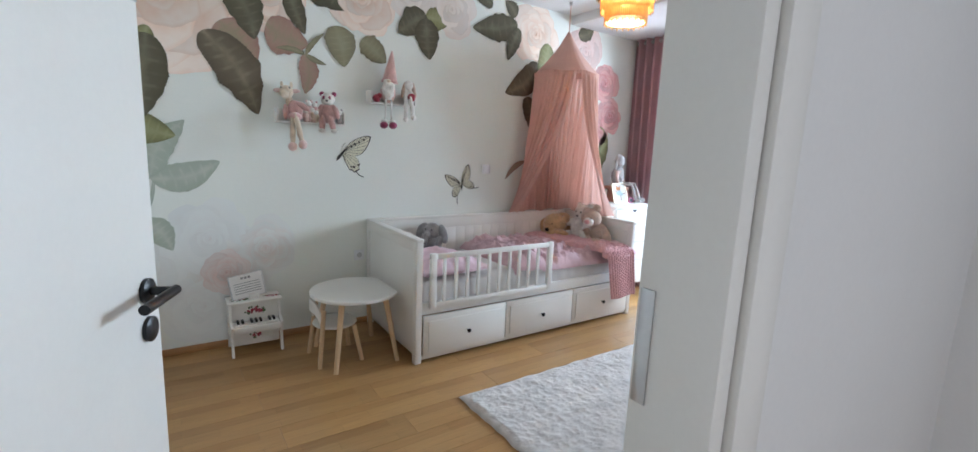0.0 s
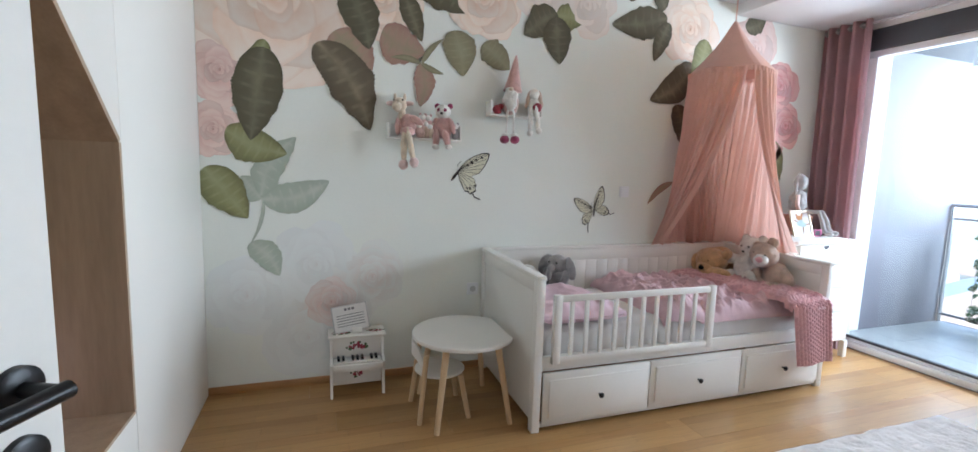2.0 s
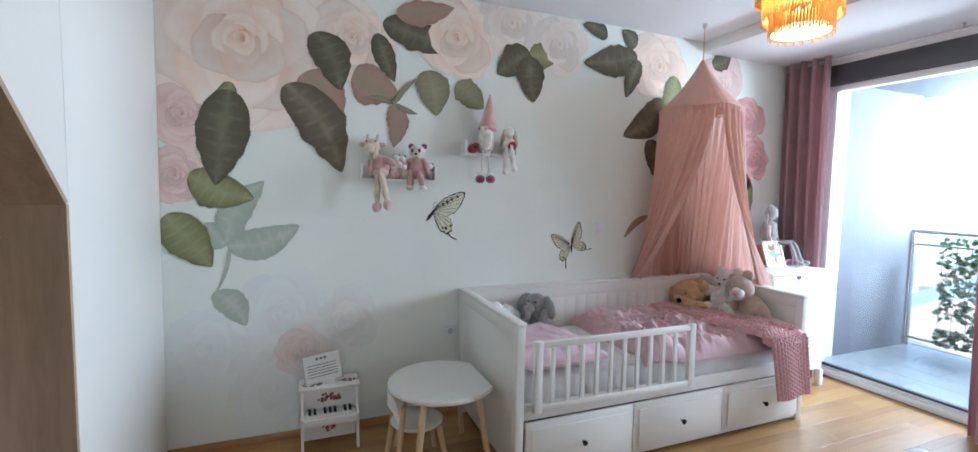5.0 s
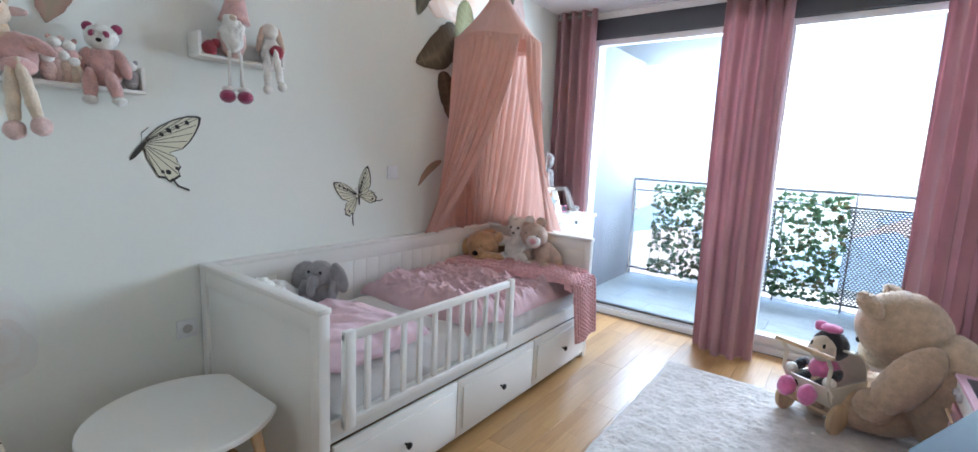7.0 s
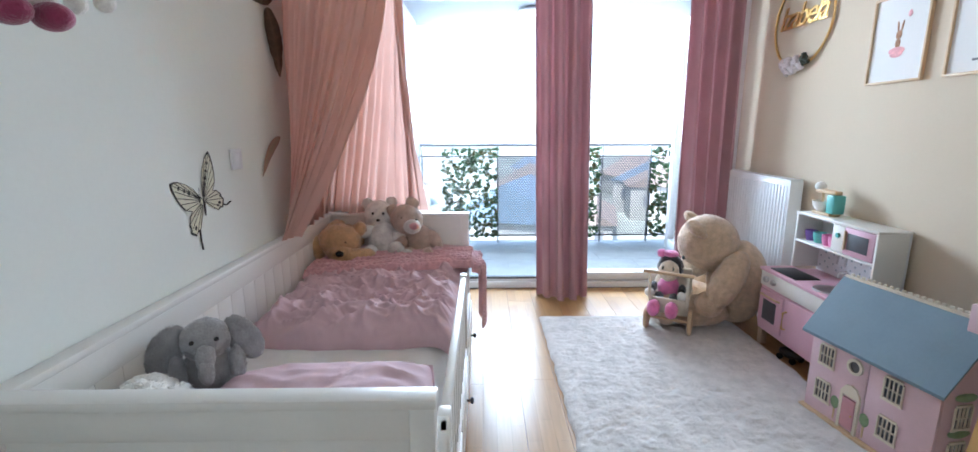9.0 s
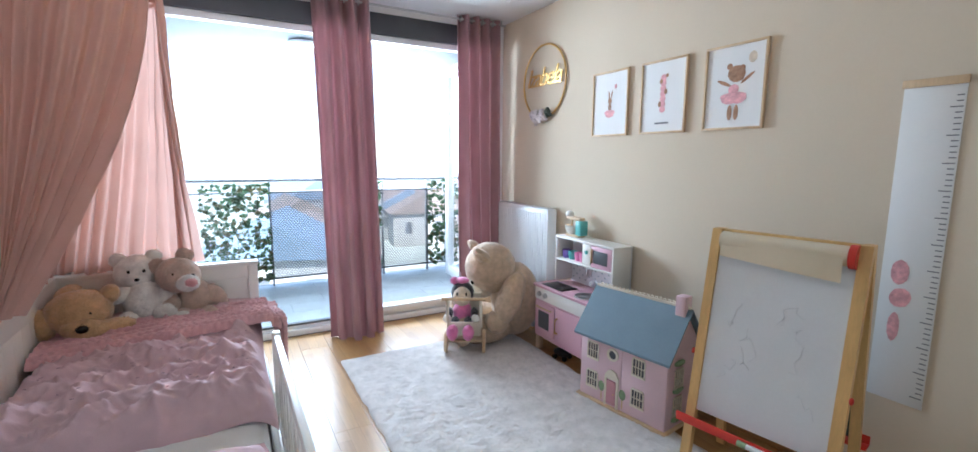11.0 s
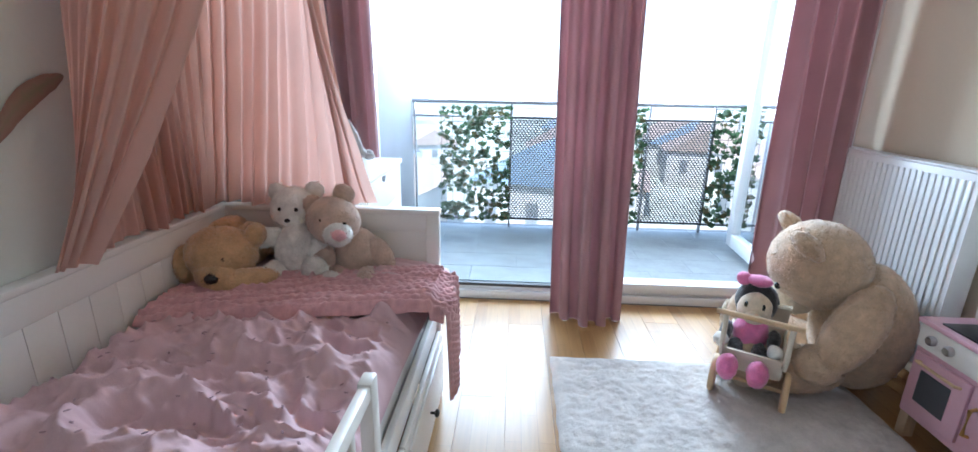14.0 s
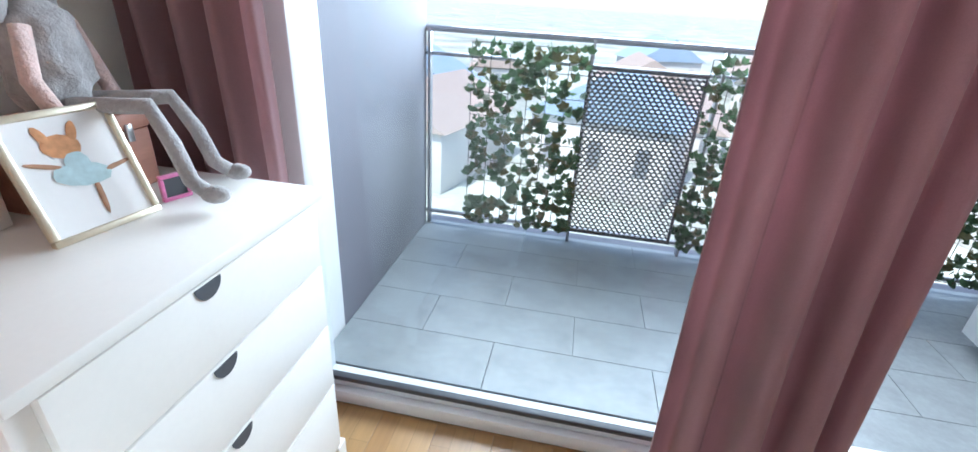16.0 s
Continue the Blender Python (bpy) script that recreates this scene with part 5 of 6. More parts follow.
# stands for a grey floppy-eared bunny; its trunk is made up
plush("floppy_eared_plush", 0.50, 0.73, 0.545, -62, "grey plush elephant leaning on the bed's back panel", [F_GREY, M_EYE, F_LPINK], [
    ((0, 0.0, 0.11), (0.09, 0.085, 0.11), 0), ((0, -0.03, 0.25), (0.085, 0.08, 0.08), 0), ((0, -0.115, 0.21), (0.032, 0.05, 0.05), 0, (40, 0, 0)), ((0, -0.15, 0.17), (0.026, 0.03, 0.05), 0),
    ((-0.13, -0.02, 0.225), (0.062, 0.018, 0.10), 0, (0, 28, 15)), ((0.13, -0.02, 0.225), (0.062, 0.018, 0.10), 0, (0, -28, -15)), ((-0.09, -0.09, 0.06), (0.04, 0.08, 0.045), 0), ((0.09, -0.09, 0.06), (0.04, 0.08, 0.045), 0),
    ((-0.10, -0.05, 0.14), (0.03, 0.04, 0.07), 0, (-30, 0, 0)), ((0.10, -0.05, 0.14), (0.03, 0.04, 0.07), 0, (-30, 0, 0)), ((-0.04, -0.10, 0.27), (0.009, 0.007, 0.009), 1), ((0.04, -0.10, 0.27), (0.009, 0.007, 0.009), 1)], k=0.76, names="body head trunk trunk_tip ear ear leg leg arm arm eye eye", pile=0.007)
plush("plush_sheep", 0.24, 0.74, 0.545, -60, "white fluffy plush sheep at the head of the bed", [F_WHITE, M_EYE], [
    ((0, 0.03, 0.09), (0.09, 0.11, 0.09), 0), ((0, -0.09, 0.15), (0.075, 0.075, 0.075), 0), ((-0.08, -0.07, 0.17), (0.03, 0.03, 0.02), 0), ((0.08, -0.07, 0.17), (0.03, 0.03, 0.02), 0), ((-0.03, -0.16, 0.16), (0.007, 0.006, 0.007), 1), ((0.03, -0.16, 0.16), (0.007, 0.006, 0.007), 1)], fuzz=0.012, names="body head ear ear eye eye", pile=0.012)

# ---- wall shelves and their toys ----
def shelf(x, z, w):
    s = thing("wall_shelf", x, NORTH - 0.002, z, 0, "small white box shelf on the mural wall, full of soft toys", "shelf", "wall shelves")
    part("bottom", box(0, w, -0.10, -0.001, 0, 0.012, 0.002), M_WHITE, s)
    part("side", box(0, 0.012, -0.10, -0.001, 0.0125, 0.095, 0.002), M_WHITE, s)
    part("side", box(w - 0.012, w, -0.10, -0.001, 0.0125, 0.095, 0.002), M_WHITE, s)
    part("back", box(0.012, w - 0.012, -0.012, -0.001, 0.0125, 0.095, 0.002), M_WHITE, s)


shelf(-0.64, 1.515, 0.45)
shelf(-0.005, 1.69, 0.36)
SY = NORTH - 0.07
plush("plush_giraffe", -0.52, SY, 1.527, -25, "pale plush giraffe in a pink dress dangling its legs", [F_CREAM, F_PINK, M_EYE, F_LPINK], [
    ((0, 0, 0.07), (0.05, 0.045, 0.07), 1), ((-0.05, -0.01, 0.19), (0.045, 0.04, 0.045), 0), ((-0.05, -0.06, 0.175), (0.028, 0.035, 0.026), 0), ((-0.035, 0, 0.13), (0.022, 0.022, 0.05), 0),
    ((-0.08, 0, 0.235), (0.01, 0.01, 0.025), 0), ((-0.02, 0, 0.235), (0.01, 0.01, 0.025), 0), ((-0.105, 0, 0.20), (0.03, 0.01, 0.014), 3), ((0.005, 0, 0.20), (0.03, 0.01, 0.014), 3),
    ((0.06, -0.03, 0.10), (0.05, 0.018, 0.02), 1, (0, 30, 0)), ((-0.05, -0.04, 0.06), (0.018, 0.018, 0.05), 1), ((0.0, -0.075, -0.06), (0.018, 0.02, 0.11), 0), ((0.04, -0.075, -0.05), (0.018, 0.02, 0.11), 0, (0, -12, 0)),
    ((0.0, -0.085, -0.165), (0.028, 0.03, 0.03), 3), ((0.065, -0.085, -0.15), (0.028, 0.03, 0.03), 3), ((0.01, -0.04, 0.03), (0.045, 0.05, 0.03), 1), ((-0.075, -0.04, 0.215), (0.006, 0.006, 0.006), 2), ((-0.02, -0.045, 0.215), (0.006, 0.006, 0.006), 2)], fuzz=0.003, names="body head muzzle neck horn horn ear ear arm arm leg leg foot foot skirt eye eye")
plush("plush_panda", -0.30, SY, 1.527, -25, "pink plush panda sitting on the shelf", [F_PINK, F_WHITE, F_BERRY, M_EYE], [
    ((0, 0, 0.07), (0.055, 0.05, 0.07), 0), ((0, -0.02, 0.165), (0.048, 0.045, 0.042), 1), ((-0.04, 0, 0.20), (0.018, 0.012, 0.018), 2), ((0.04, 0, 0.20), (0.018, 0.012, 0.018), 2),
    ((-0.018, -0.056, 0.17), (0.012, 0.008, 0.014), 2), ((0.018, -0.056, 0.17), (0.012, 0.008, 0.014), 2), ((0, -0.065, 0.15), (0.009, 0.007, 0.007), 3), ((-0.055, -0.02, 0.08), (0.02, 0.022, 0.05), 0, (0, 20, 0)), ((0.055, -0.02, 0.08), (0.02, 0.022, 0.05), 0, (0, -20, 0)),
    ((-0.03, -0.07, 0.0), (0.02, 0.022, 0.055), 0), ((0.035, -0.07, 0.0), (0.02, 0.022, 0.055), 0, (0, -15, 0)), ((-0.03, -0.08, -0.05), (0.022, 0.028, 0.016), 1), ((0.05, -0.08, -0.05), (0.022, 0.028, 0.016), 1)], fuzz=0.004, names="body head ear ear eye_patch eye_patch nose arm arm leg leg foot foot", pile=0.006)
for i, (dx, dz, m) in enumerate(((-0.45, 0.04, F_LPINK), (-0.41, 0.05, F_BEIGE), (-0.385, 0.035, F_CREAM), (-0.43, 0.09, F_LPINK), (-0.395, 0.085, F_PINK), (-0.225, 0.045, F_GREY))):
    plush("little_plush_mouse", dx, SY - 0.005, 1.527, -20, "tiny pink and beige plush figure squeezed on the shelf", [m, F_WHITE], [((0, 0, dz), (0.026, 0.024, 0.03), 0), ((0, -0.012, dz + 0.035), (0.02, 0.019, 0.018), 1), ((-0.015, -0.004, dz + 0.052), (0.008, 0.005, 0.009), 0), ((0.015, -0.004, dz + 0.052), (0.008, 0.005, 0.009), 0), ((0, 0, dz / 2), (0.022, 0.02, dz / 2), 0)], fuzz=0.002, names="body head ear ear skirt")
b = bmesh.new()
blob((0, 0, 0.075), (0.055, 0.05, 0.075), b, m=0, fuzz=0.008, sub=4)
blob((0, -0.045, 0.10), (0.045, 0.025, 0.075), b, m=1, fuzz=0.010, sub=4)
lathe([(0.062, 0.15), (0.055, 0.17), (0.035, 0.25), (0.018, 0.33), (0.004, 0.375), (0, 0.378)], 24, b, 2, turn=Matrix.Rotation(radians(4), 4, "Y"))
blob((0, -0.065, 0.155), (0.014, 0.012, 0.012), b, m=3, sub=2)
for s in (-1, 1):
    tube([(s * 0.018, -0.06, 0.02), (s * 0.02, -0.10, 0.0), (s * 0.022, -0.10, -0.13)], 0.007, bm=b, m=1)
    blob((s * 0.028, -0.105, -0.135), (0.026, 0.026, 0.014), b, m=1, sub=2)
    blob((s * 0.032, -0.118, -0.163), (0.030, 0.042, 0.026), b, m=4, sub=3)
g = solid("plush_gnome", b, [F_LPINK, F_WHITE, F_PINK, F_CREAM, F_BERRY], angle=180)
g.matrix_basis = pose(0.14, SY, 1.702, 0, 0, -20)
tagged(g, "plush gnome with a pink hat, white beard and berry boots", "soft toy", "soft toys")
plush("plush_bunny", 0.305, SY, 1.702, -20, "white floppy plush bunny with a dark rose", [F_WHITE, F_BEIGE, F_RED], [
    ((0, 0, 0.06), (0.045, 0.04, 0.06), 0), ((0, -0.01, 0.145), (0.035, 0.034, 0.036), 0), ((-0.04, -0.01, 0.11), (0.014, 0.012, 0.06), 1, (0, 12, 0)), ((0.04, -0.01, 0.11), (0.014, 0.012, 0.06), 1, (0, -12, 0)),
    ((0.02, -0.05, 0.055), (0.03, 0.02, 0.03), 2), ((-0.025, -0.075, -0.03), (0.016, 0.018, 0.085), 0), ((0.02, -0.075, -0.02), (0.016, 0.018, 0.085), 0, (0, -8, 0)), ((-0.025, -0.085, -0.11), (0.02, 0.026, 0.022), 0), ((0.033, -0.085, -0.095), (0.02, 0.026, 0.022), 0)], fuzz=0.003, names="body head ear ear rose leg leg foot foot")
plush("small_red_flower", 0.05, SY, 1.702, 0, "small red cloth flower on the shelf", [F_RED], [((0, 0, 0.03), (0.028, 0.025, 0.03), 0), ((0.02, -0.01, 0.05), (0.02, 0.015, 0.02), 0)], fuzz=0.006, names="bloom bloom", category="flower")

# ---- things on the chest ----
bx = thing("storage_box", 2.285, 0.69, 0.912, 5, "white wooden box with small drawers on the chest", "box")
part("body", box(0, 0.20, 0, 0.12, 0, 0.13, 0.003), M_WHITE, bx)
part("drawer_front", box(0.008, 0.192, -0.004, -0.0005, 0.01, 0.06, 0.002), M_WHITE, bx)
part("drawer_front", box(0.008, 0.192, -0.004, -0.0005, 0.068, 0.122, 0.002), M_WHITE, bx)
b = tube([(0.085, -0.005, 0.035), (0.09, -0.016, 0.03), (0.11, -0.016, 0.03), (0.115, -0.005, 0.035)], 0.002, seg=6)
part("handle", b, M_STEEL, bx)
tagged(solid("small_bottle", lathe([(0, 0), (0.012, 0), (0.012, 0.04), (0.008, 0.05), (0.006, 0.065), (0, 0.066)], 16, at=(2.44, 0.76, 1.042)), M_BLACK), "small black bottle on the white box", "bottle")
pf = thing("picture_frame", 2.525, 0.548, 0.913, -8, "gold picture frame with a watercolour fox leaning back on the chest", "picture frame")
tlt = Matrix.Rotation(radians(-20), 4, "X")
b = bmesh.new()
for x0, x1, z0, z1 in ((-0.09, 0.09, 0, 0.012), (-0.09, 0.09, 0.198, 0.21), (-0.09, -0.078, 0.012, 0.198), (0.078, 0.09, 0.012, 0.198)):
    box(x0, x1, 0, 0.016, z0, z1, 0.003, b, turn=tlt)
part("frame", b, M_PALEGOLD, pf)
pic = part("picture", box(-0.079, 0.079, 0.006, 0.012, 0.011, 0.199, 0, turn=tlt), M_PAPER, pf)
P_OR, P_BL, P_PK = mat("watercolour_orange", (0.62, 0.30, 0.14), 0.8, var=0.3, scale=40), mat("watercolour_blue", (0.45, 0.60, 0.62), 0.8, var=0.2, scale=40), mat("watercolour_pink", (0.78, 0.40, 0.42), 0.8, var=0.3, scale=40)
P_BR = mat("watercolour_brown", (0.40, 0.22, 0.13), 0.8, var=0.35, scale=50)


def stain(points, material, host, turn=None, y=0.0):
    b = bmesh.new()
    for cx, cz, rx, rz, a in points:
        blob((cx, y, cz), (rx, 0.0012, rz), b, rot=(0, a, 0), sub=2)
    if turn:
        b.transform(turn)
    part("painting", b, material, host)


stain([(-0.01, 0.15, 0.03, 0.02, 10), (-0.03, 0.17, 0.008, 0.018, -20), (0.015, 0.17, 0.008, 0.018, 20)], P_OR, pic, tlt, 0.005)
stain([(0.0, 0.10, 0.045, 0.02, 10), (0.0, 0.115, 0.02, 0.025, 0)], P_BL, pic, tlt, 0.0045)
stain([(-0.045, 0.125, 0.03, 0.004, 20), (0.05, 0.10, 0.035, 0.004, -10), (0.01, 0.06, 0.005, 0.035, 5)], P_BR, pic, tlt, 0.005)
ck = thing("small_pink_frame", 2.665, 0.545, 0.912, -20, "tiny pink square frame on the chest", "picture frame")
b = bmesh.new()
for x0, x1, z0, z1 in ((-0.028, 0.028, 0, 0.008), (-0.028, 0.028, 0.046, 0.054), (-0.028, -0.02, 0.008, 0.046), (0.02, 0.028, 0.008, 0.046)):
    box(x0, x1, 0, 0.012, z0, z1, 0.003, b)
part("frame", b, F_HOT, ck)
part("picture", box(-0.021, 0.021, 0.004, 0.009, 0.007, 0.047, 0), M_DARK, ck)
wb = thing("wooden_keepsake_box", 2.52, 0.655, 0.912, 0, "rosy wooden keepsake box on the chest", "box")
M_ROSEW = mat("rosy_wood", (0.45, 0.21, 0.15), 0.5, var=0.2, fine=20, stretch=(1, 6, 6))
part("body", box(0, 0.22, 0, 0.16, 0, 0.12, 0.004), M_ROSEW, wb)
part("lid", box(-0.004, 0.224, -0.004, 0.164, 0.121, 0.155, 0.006), M_ROSEW, wb)
for x in (0.05, 0.17):
    part("clasp", box(x - 0.008, x + 0.008, -0.008, -0.001, 0.10, 0.135, 0.002), M_STEEL, wb)
b = bmesh.new()
blob((0, 0, 0.10), (0.07, 0.06, 0.11), b, m=0, sub=4, fuzz=0.012)
blob((0, -0.01, 0.26), (0.055, 0.05, 0.065), b, m=0, sub=3, fuzz=0.004)
for s in (-1, 1):
    blob((s * 0.045, 0.0, 0.25), (0.022, 0.012, 0.09), b, m=0, sub=3, rot=(0, -s * 14, 0))
    tube([(s * 0.03, -0.04, 0.03), (s * 0.045, -0.17, 0.035), (s * 0.055, -0.20, -0.03), (s * 0.06, -0.22, -0.10), (s * 0.065, -0.25, -0.125)], 0.015, bm=b, m=0, seg=10)
    blob((s * 0.066, -0.26, -0.125), (0.02, 0.028, 0.018), b, m=0, sub=2)
    tube([(s * 0.06, -0.02, 0.16), (s * 0.09, -0.03, 0.08), (s * 0.085, -0.06, 0.0)], 0.015, bm=b, m=1, seg=10)
dl = solid("long_legged_plush_rabbit", b, [F_GREY, F_LPINK], angle=180)
dl.matrix_basis = pose(2.62, 0.71, 1.068, 0, 0, 20)
tagged(dl, "grey long-legged plush rabbit sitting on the keepsake box", "soft toy", "soft toys")

# ---- south wall: radiator, hoop, pictures, growth chart ----
rd = thing("radiator", 0, SOUTH, 0, 0, "white ribbed panel radiator under the cream wall", "radiator")
part("back_panel", box(2.17, 3.0, 0.03, 0.05, 0.16, 1.0, 0.004), M_PVC, rd)
part("front_panel", box(2.17, 3.0, 0.10, 0.112, 0.16, 1.0, 0.004), M_PVC, rd)
part("top_grille", box(2.168, 3.002, 0.03, 0.114, 1.0, 1.012, 0.003), M_PVC, rd)
part("side_cover", box(2.162, 2.169, 0.03, 0.114, 0.16, 1.0, 0.002), M_PVC, rd)
for i in range(24):
    x = 2.19 + i * 0.0335
    part("rib", box(x, x + 0.019, 0.1125, 0.1175, 0.19, 0.97, 0.006), M_PVC, rd)
for x in (2.35, 2.85):
    part("foot", box(x, x + 0.03, 0.04, 0.1, 0, 0.16, 0.003), M_PVC, rd)

hp = thing("name_hoop", 2.40, SOUTH + 0.012, 2.01, 0, "gold wire hoop with a script name and white cloth flowers", "wall decoration")
part("hoop", tube([(0.285 * math.cos(2 * math.pi * i / 72), 0, 0.285 * math.sin(2 * math.pi * i / 72)) for i in range(72)], 0.008, closed=True), M_GOLD, hp)
fc = bpy.data.curves.new("lettering", "FONT")
fc.body, fc.size, fc.extrude, fc.shear, fc.align_x, fc.space_character = "Izabela", 0.205, 0.004, 0.35, "CENTER", 0.86
tmp = new("tmp_text", fc)
me = bpy.data.meshes.new_from_object(tmp.evaluated_get(bpy.context.evaluated_depsgraph_get()))
bpy.data.objects.remove(tmp)
me.transform(Matrix.Rotation(radians(180), 4, "Z") @ Matrix.Translation((0, -0.004, -0.03)) @ Matrix.Rotation(radians(90), 4, "X"))
me.materials.append(M_GOLD)
lt = new("lettering", me)
lt.parent = hp
rnd = random.Random(11)
F_PETAL, F_DLEAF = mat("white_cloth_petal", (0.70, 0.62, 0.62), 0.85, var=0.15, scale=30), mat("dark_cloth_leaf", (0.05, 0.06, 0.045), 0.7, var=0.3)
for cx, cz, r, m in ((0.05, -0.28, 0.07, F_PETAL), (-0.03, -0.27, 0.06, F_PETAL), (-0.10, -0.25, 0.045, F_DLEAF), (0.11, -0.26, 0.045, F_PETAL)):
    b = bmesh.new()
    for i in range(14):
        a, q = i * 2.4, r * (0.25 + 0.05 * i) * 0.9
        blob((cx + q * math.cos(a), 0.02 + 0.02 * (1 - i / 14), cz + q * math.sin(a)), (r * 0.38, r * 0.14, r * 0.30), b, rot=(20 * math.sin(a), 20, math.degrees(a)), sub=2)
    part("flower", b, m, hp)


def wall_picture(x1, label):
    """Thin oak frame, glass over a watercolour; x1 is the edge nearer the window."""
    p = thing("framed_picture", x1 - 0.167, SOUTH + 0.002, 1.553, 180, label, "picture", "framed watercolours on the cream wall")
    b = bmesh.new()
    for x0, xx, z0, z1 in ((-0.167, 0.167, 0, 0.012), (-0.167, 0.167, 0.412, 0.424), (-0.167, -0.155, 0.012, 0.412), (0.155, 0.167, 0.012, 0.412)):
        box(x0, xx, -0.018, 0, z0, z1, 0.002, b)
    part("frame", b, M_PINE, p, "thin oak frame")
    s = part("print", box(-0.156, 0.156, -0.008, -0.004, 0.011, 0.413, 0), M_PAPER, p)
    return s


s = wall_picture(1.805, "framed watercolour of a small rabbit in a pink skirt")
stain([(0.0, 0.23, 0.018, 0.022, 0), (-0.01, 0.27, 0.006, 0.028, -8), (0.015, 0.27, 0.006, 0.028, 10), (0, 0.19, 0.016, 0.025, 0)], P_BR, s, None, -0.009)
stain([(0, 0.155, 0.05, 0.018, 0), (0, 0.14, 0.04, 0.018, 0), (0.05, 0.32, 0.012, 0.016, 0)], P_PK, s, None, -0.0095)
s = wall_picture(1.365, "framed watercolour of a pink figure one with animals")
stain([(0, 0.14 + 0.03 * i, 0.022, 0.02, 0) for i in range(7)], P_PK, s, None, -0.009)
stain([(-0.02, 0.17, 0.012, 0.018, 0), (0.02, 0.24, 0.012, 0.016, 0), (-0.015, 0.30, 0.014, 0.014, 0), (0.025, 0.33, 0.01, 0.012, 0)], P_BR, s, None, -0.0095)
b = box(-0.05, 0.05, -0.0095, -0.0085, 0.055, 0.065, 0)
part("printed_line", b, M_GREYINK, s)
s = wall_picture(0.918, "framed watercolour of a bear in a pink tutu with a balloon")
stain([(0.01, 0.275, 0.05, 0.042, 20), (-0.03, 0.315, 0.016, 0.016, 0), (0.04, 0.30, 0.016, 0.016, 0), (-0.055, 0.235, 0.045, 0.009, 25), (0.07, 0.25, 0.045, 0.008, -35), (-0.015, 0.085, 0.014, 0.04, 0), (0.02, 0.085, 0.014, 0.04, 0)], P_BR, s, None, -0.009)
stain([(0, 0.165, 0.075, 0.022, 0), (-0.03, 0.15, 0.04, 0.022, 15), (0.035, 0.15, 0.04, 0.022, -15), (0, 0.20, 0.03, 0.025, 0)], P_PK, s, None, -0.0095)
stain([(0.09, 0.345, 0.022, 0.028, 0)], F_CREAM, s, None, -0.009)

gc = thing("growth_chart", -0.04, SOUTH + 0.002, 0.45, 180, "white growth chart with ruler marks hanging on the wall", "wall chart")
part("sheet", box(-0.09, 0.09, -0.004, -0.001, 0, 1.25, 0.001), M_PAPER, gc)
part("batten", box(-0.095, 0.095, -0.014, -0.0045, 1.22, 1.25, 0.003), M_PINE, gc)
b = bmesh.new()
for i in range(58):
    box(0.085 - (0.035 if i % 5 == 0 else 0.02), 0.085, -0.0055, -0.0045, 0.04 + i * 0.02, 0.044 + i * 0.02, 0, b)
part("ruler_mark", b, M_GREYINK, gc)
stain([(-0.03, 0.52, 0.03, 0.05, 0), (-0.02, 0.42, 0.035, 0.04, 20), (-0.03, 0.3, 0.02, 0.06, 0)], P_PK, gc, None, -0.005)

# ---- play kitchen ----
M_PKW = mat("pink_painted_wood", (0.70, 0.42, 0.50), 0.45, var=0.05, scale=8, bump=0.05)
M_TEAL = mat("teal_plastic", (0.12, 0.45, 0.42), 0.4, var=0.05)
M_PURP = mat("purple_plastic", (0.20, 0.11, 0.40), 0.4, var=0.05)
kt = thing("play_kitchen", 1.665, -1.98, 0, 0, "pink and white wooden play kitchen with hob, sink and oven", "toy kitchen")
W = 0.30
part("cabinet", box(-W, W, -0.16, 0.165, 0.115, 0.485, 0.003), M_PKW, kt)
part("control_panel", box(-W + 0.002, W - 0.002, 0.1655, 0.176, 0.395, 0.485, 0.003), M_WHITE, kt)
part("counter", box(-W - 0.006, W + 0.006, -0.01, 0.185, 0.486, 0.505, 0.004), M_PKW, kt)
part("hob", box(0.01, 0.24, 0.02, 0.16, 0.5055, 0.511, 0.002), M_BLACK, kt, "black hob plate")
sk = part("sink", lathe([(0.0, 0.507), (0.05, 0.507), (0.066, 0.513), (0.075, 0.513), (0.078, 0.5055), (0.0, 0.5055)], 24, at=(-0.16, 0.09, 0)), M_STEEL, kt, "round steel sink")
part("tap", tube([(-0.16, 0.0, 0.505), (-0.16, 0.0, 0.58), (-0.16, 0.02, 0.605), (-0.16, 0.05, 0.60), (-0.16, 0.06, 0.575)], 0.008), M_STEEL, kt, "steel tap")
ov = part("oven_door", box(0.06, 0.285, 0.166, 0.18, 0.15, 0.375, 0.004), M_PKW, kt)
part("oven_window", box(0.115, 0.24, 0.1805, 0.183, 0.195, 0.32, 0.002), M_DARK, ov, "dark oven window")
part("handle", tube([(0.09, 0.18, 0.345), (0.09, 0.20, 0.35), (0.25, 0.20, 0.35), (0.25, 0.18, 0.345)], 0.006), M_PINE, ov, "wooden bar handle")
cd = part("cupboard_door", box(-0.285, 0.05, 0.166, 0.18, 0.15, 0.385, 0.004), M_PKW, kt)
part("handle", tube([(0.02, 0.18, 0.21), (0.02, 0.20, 0.215), (0.02, 0.20, 0.31), (0.02, 0.18, 0.315)], 0.006), M_GOLD, cd, "brass bar handle")
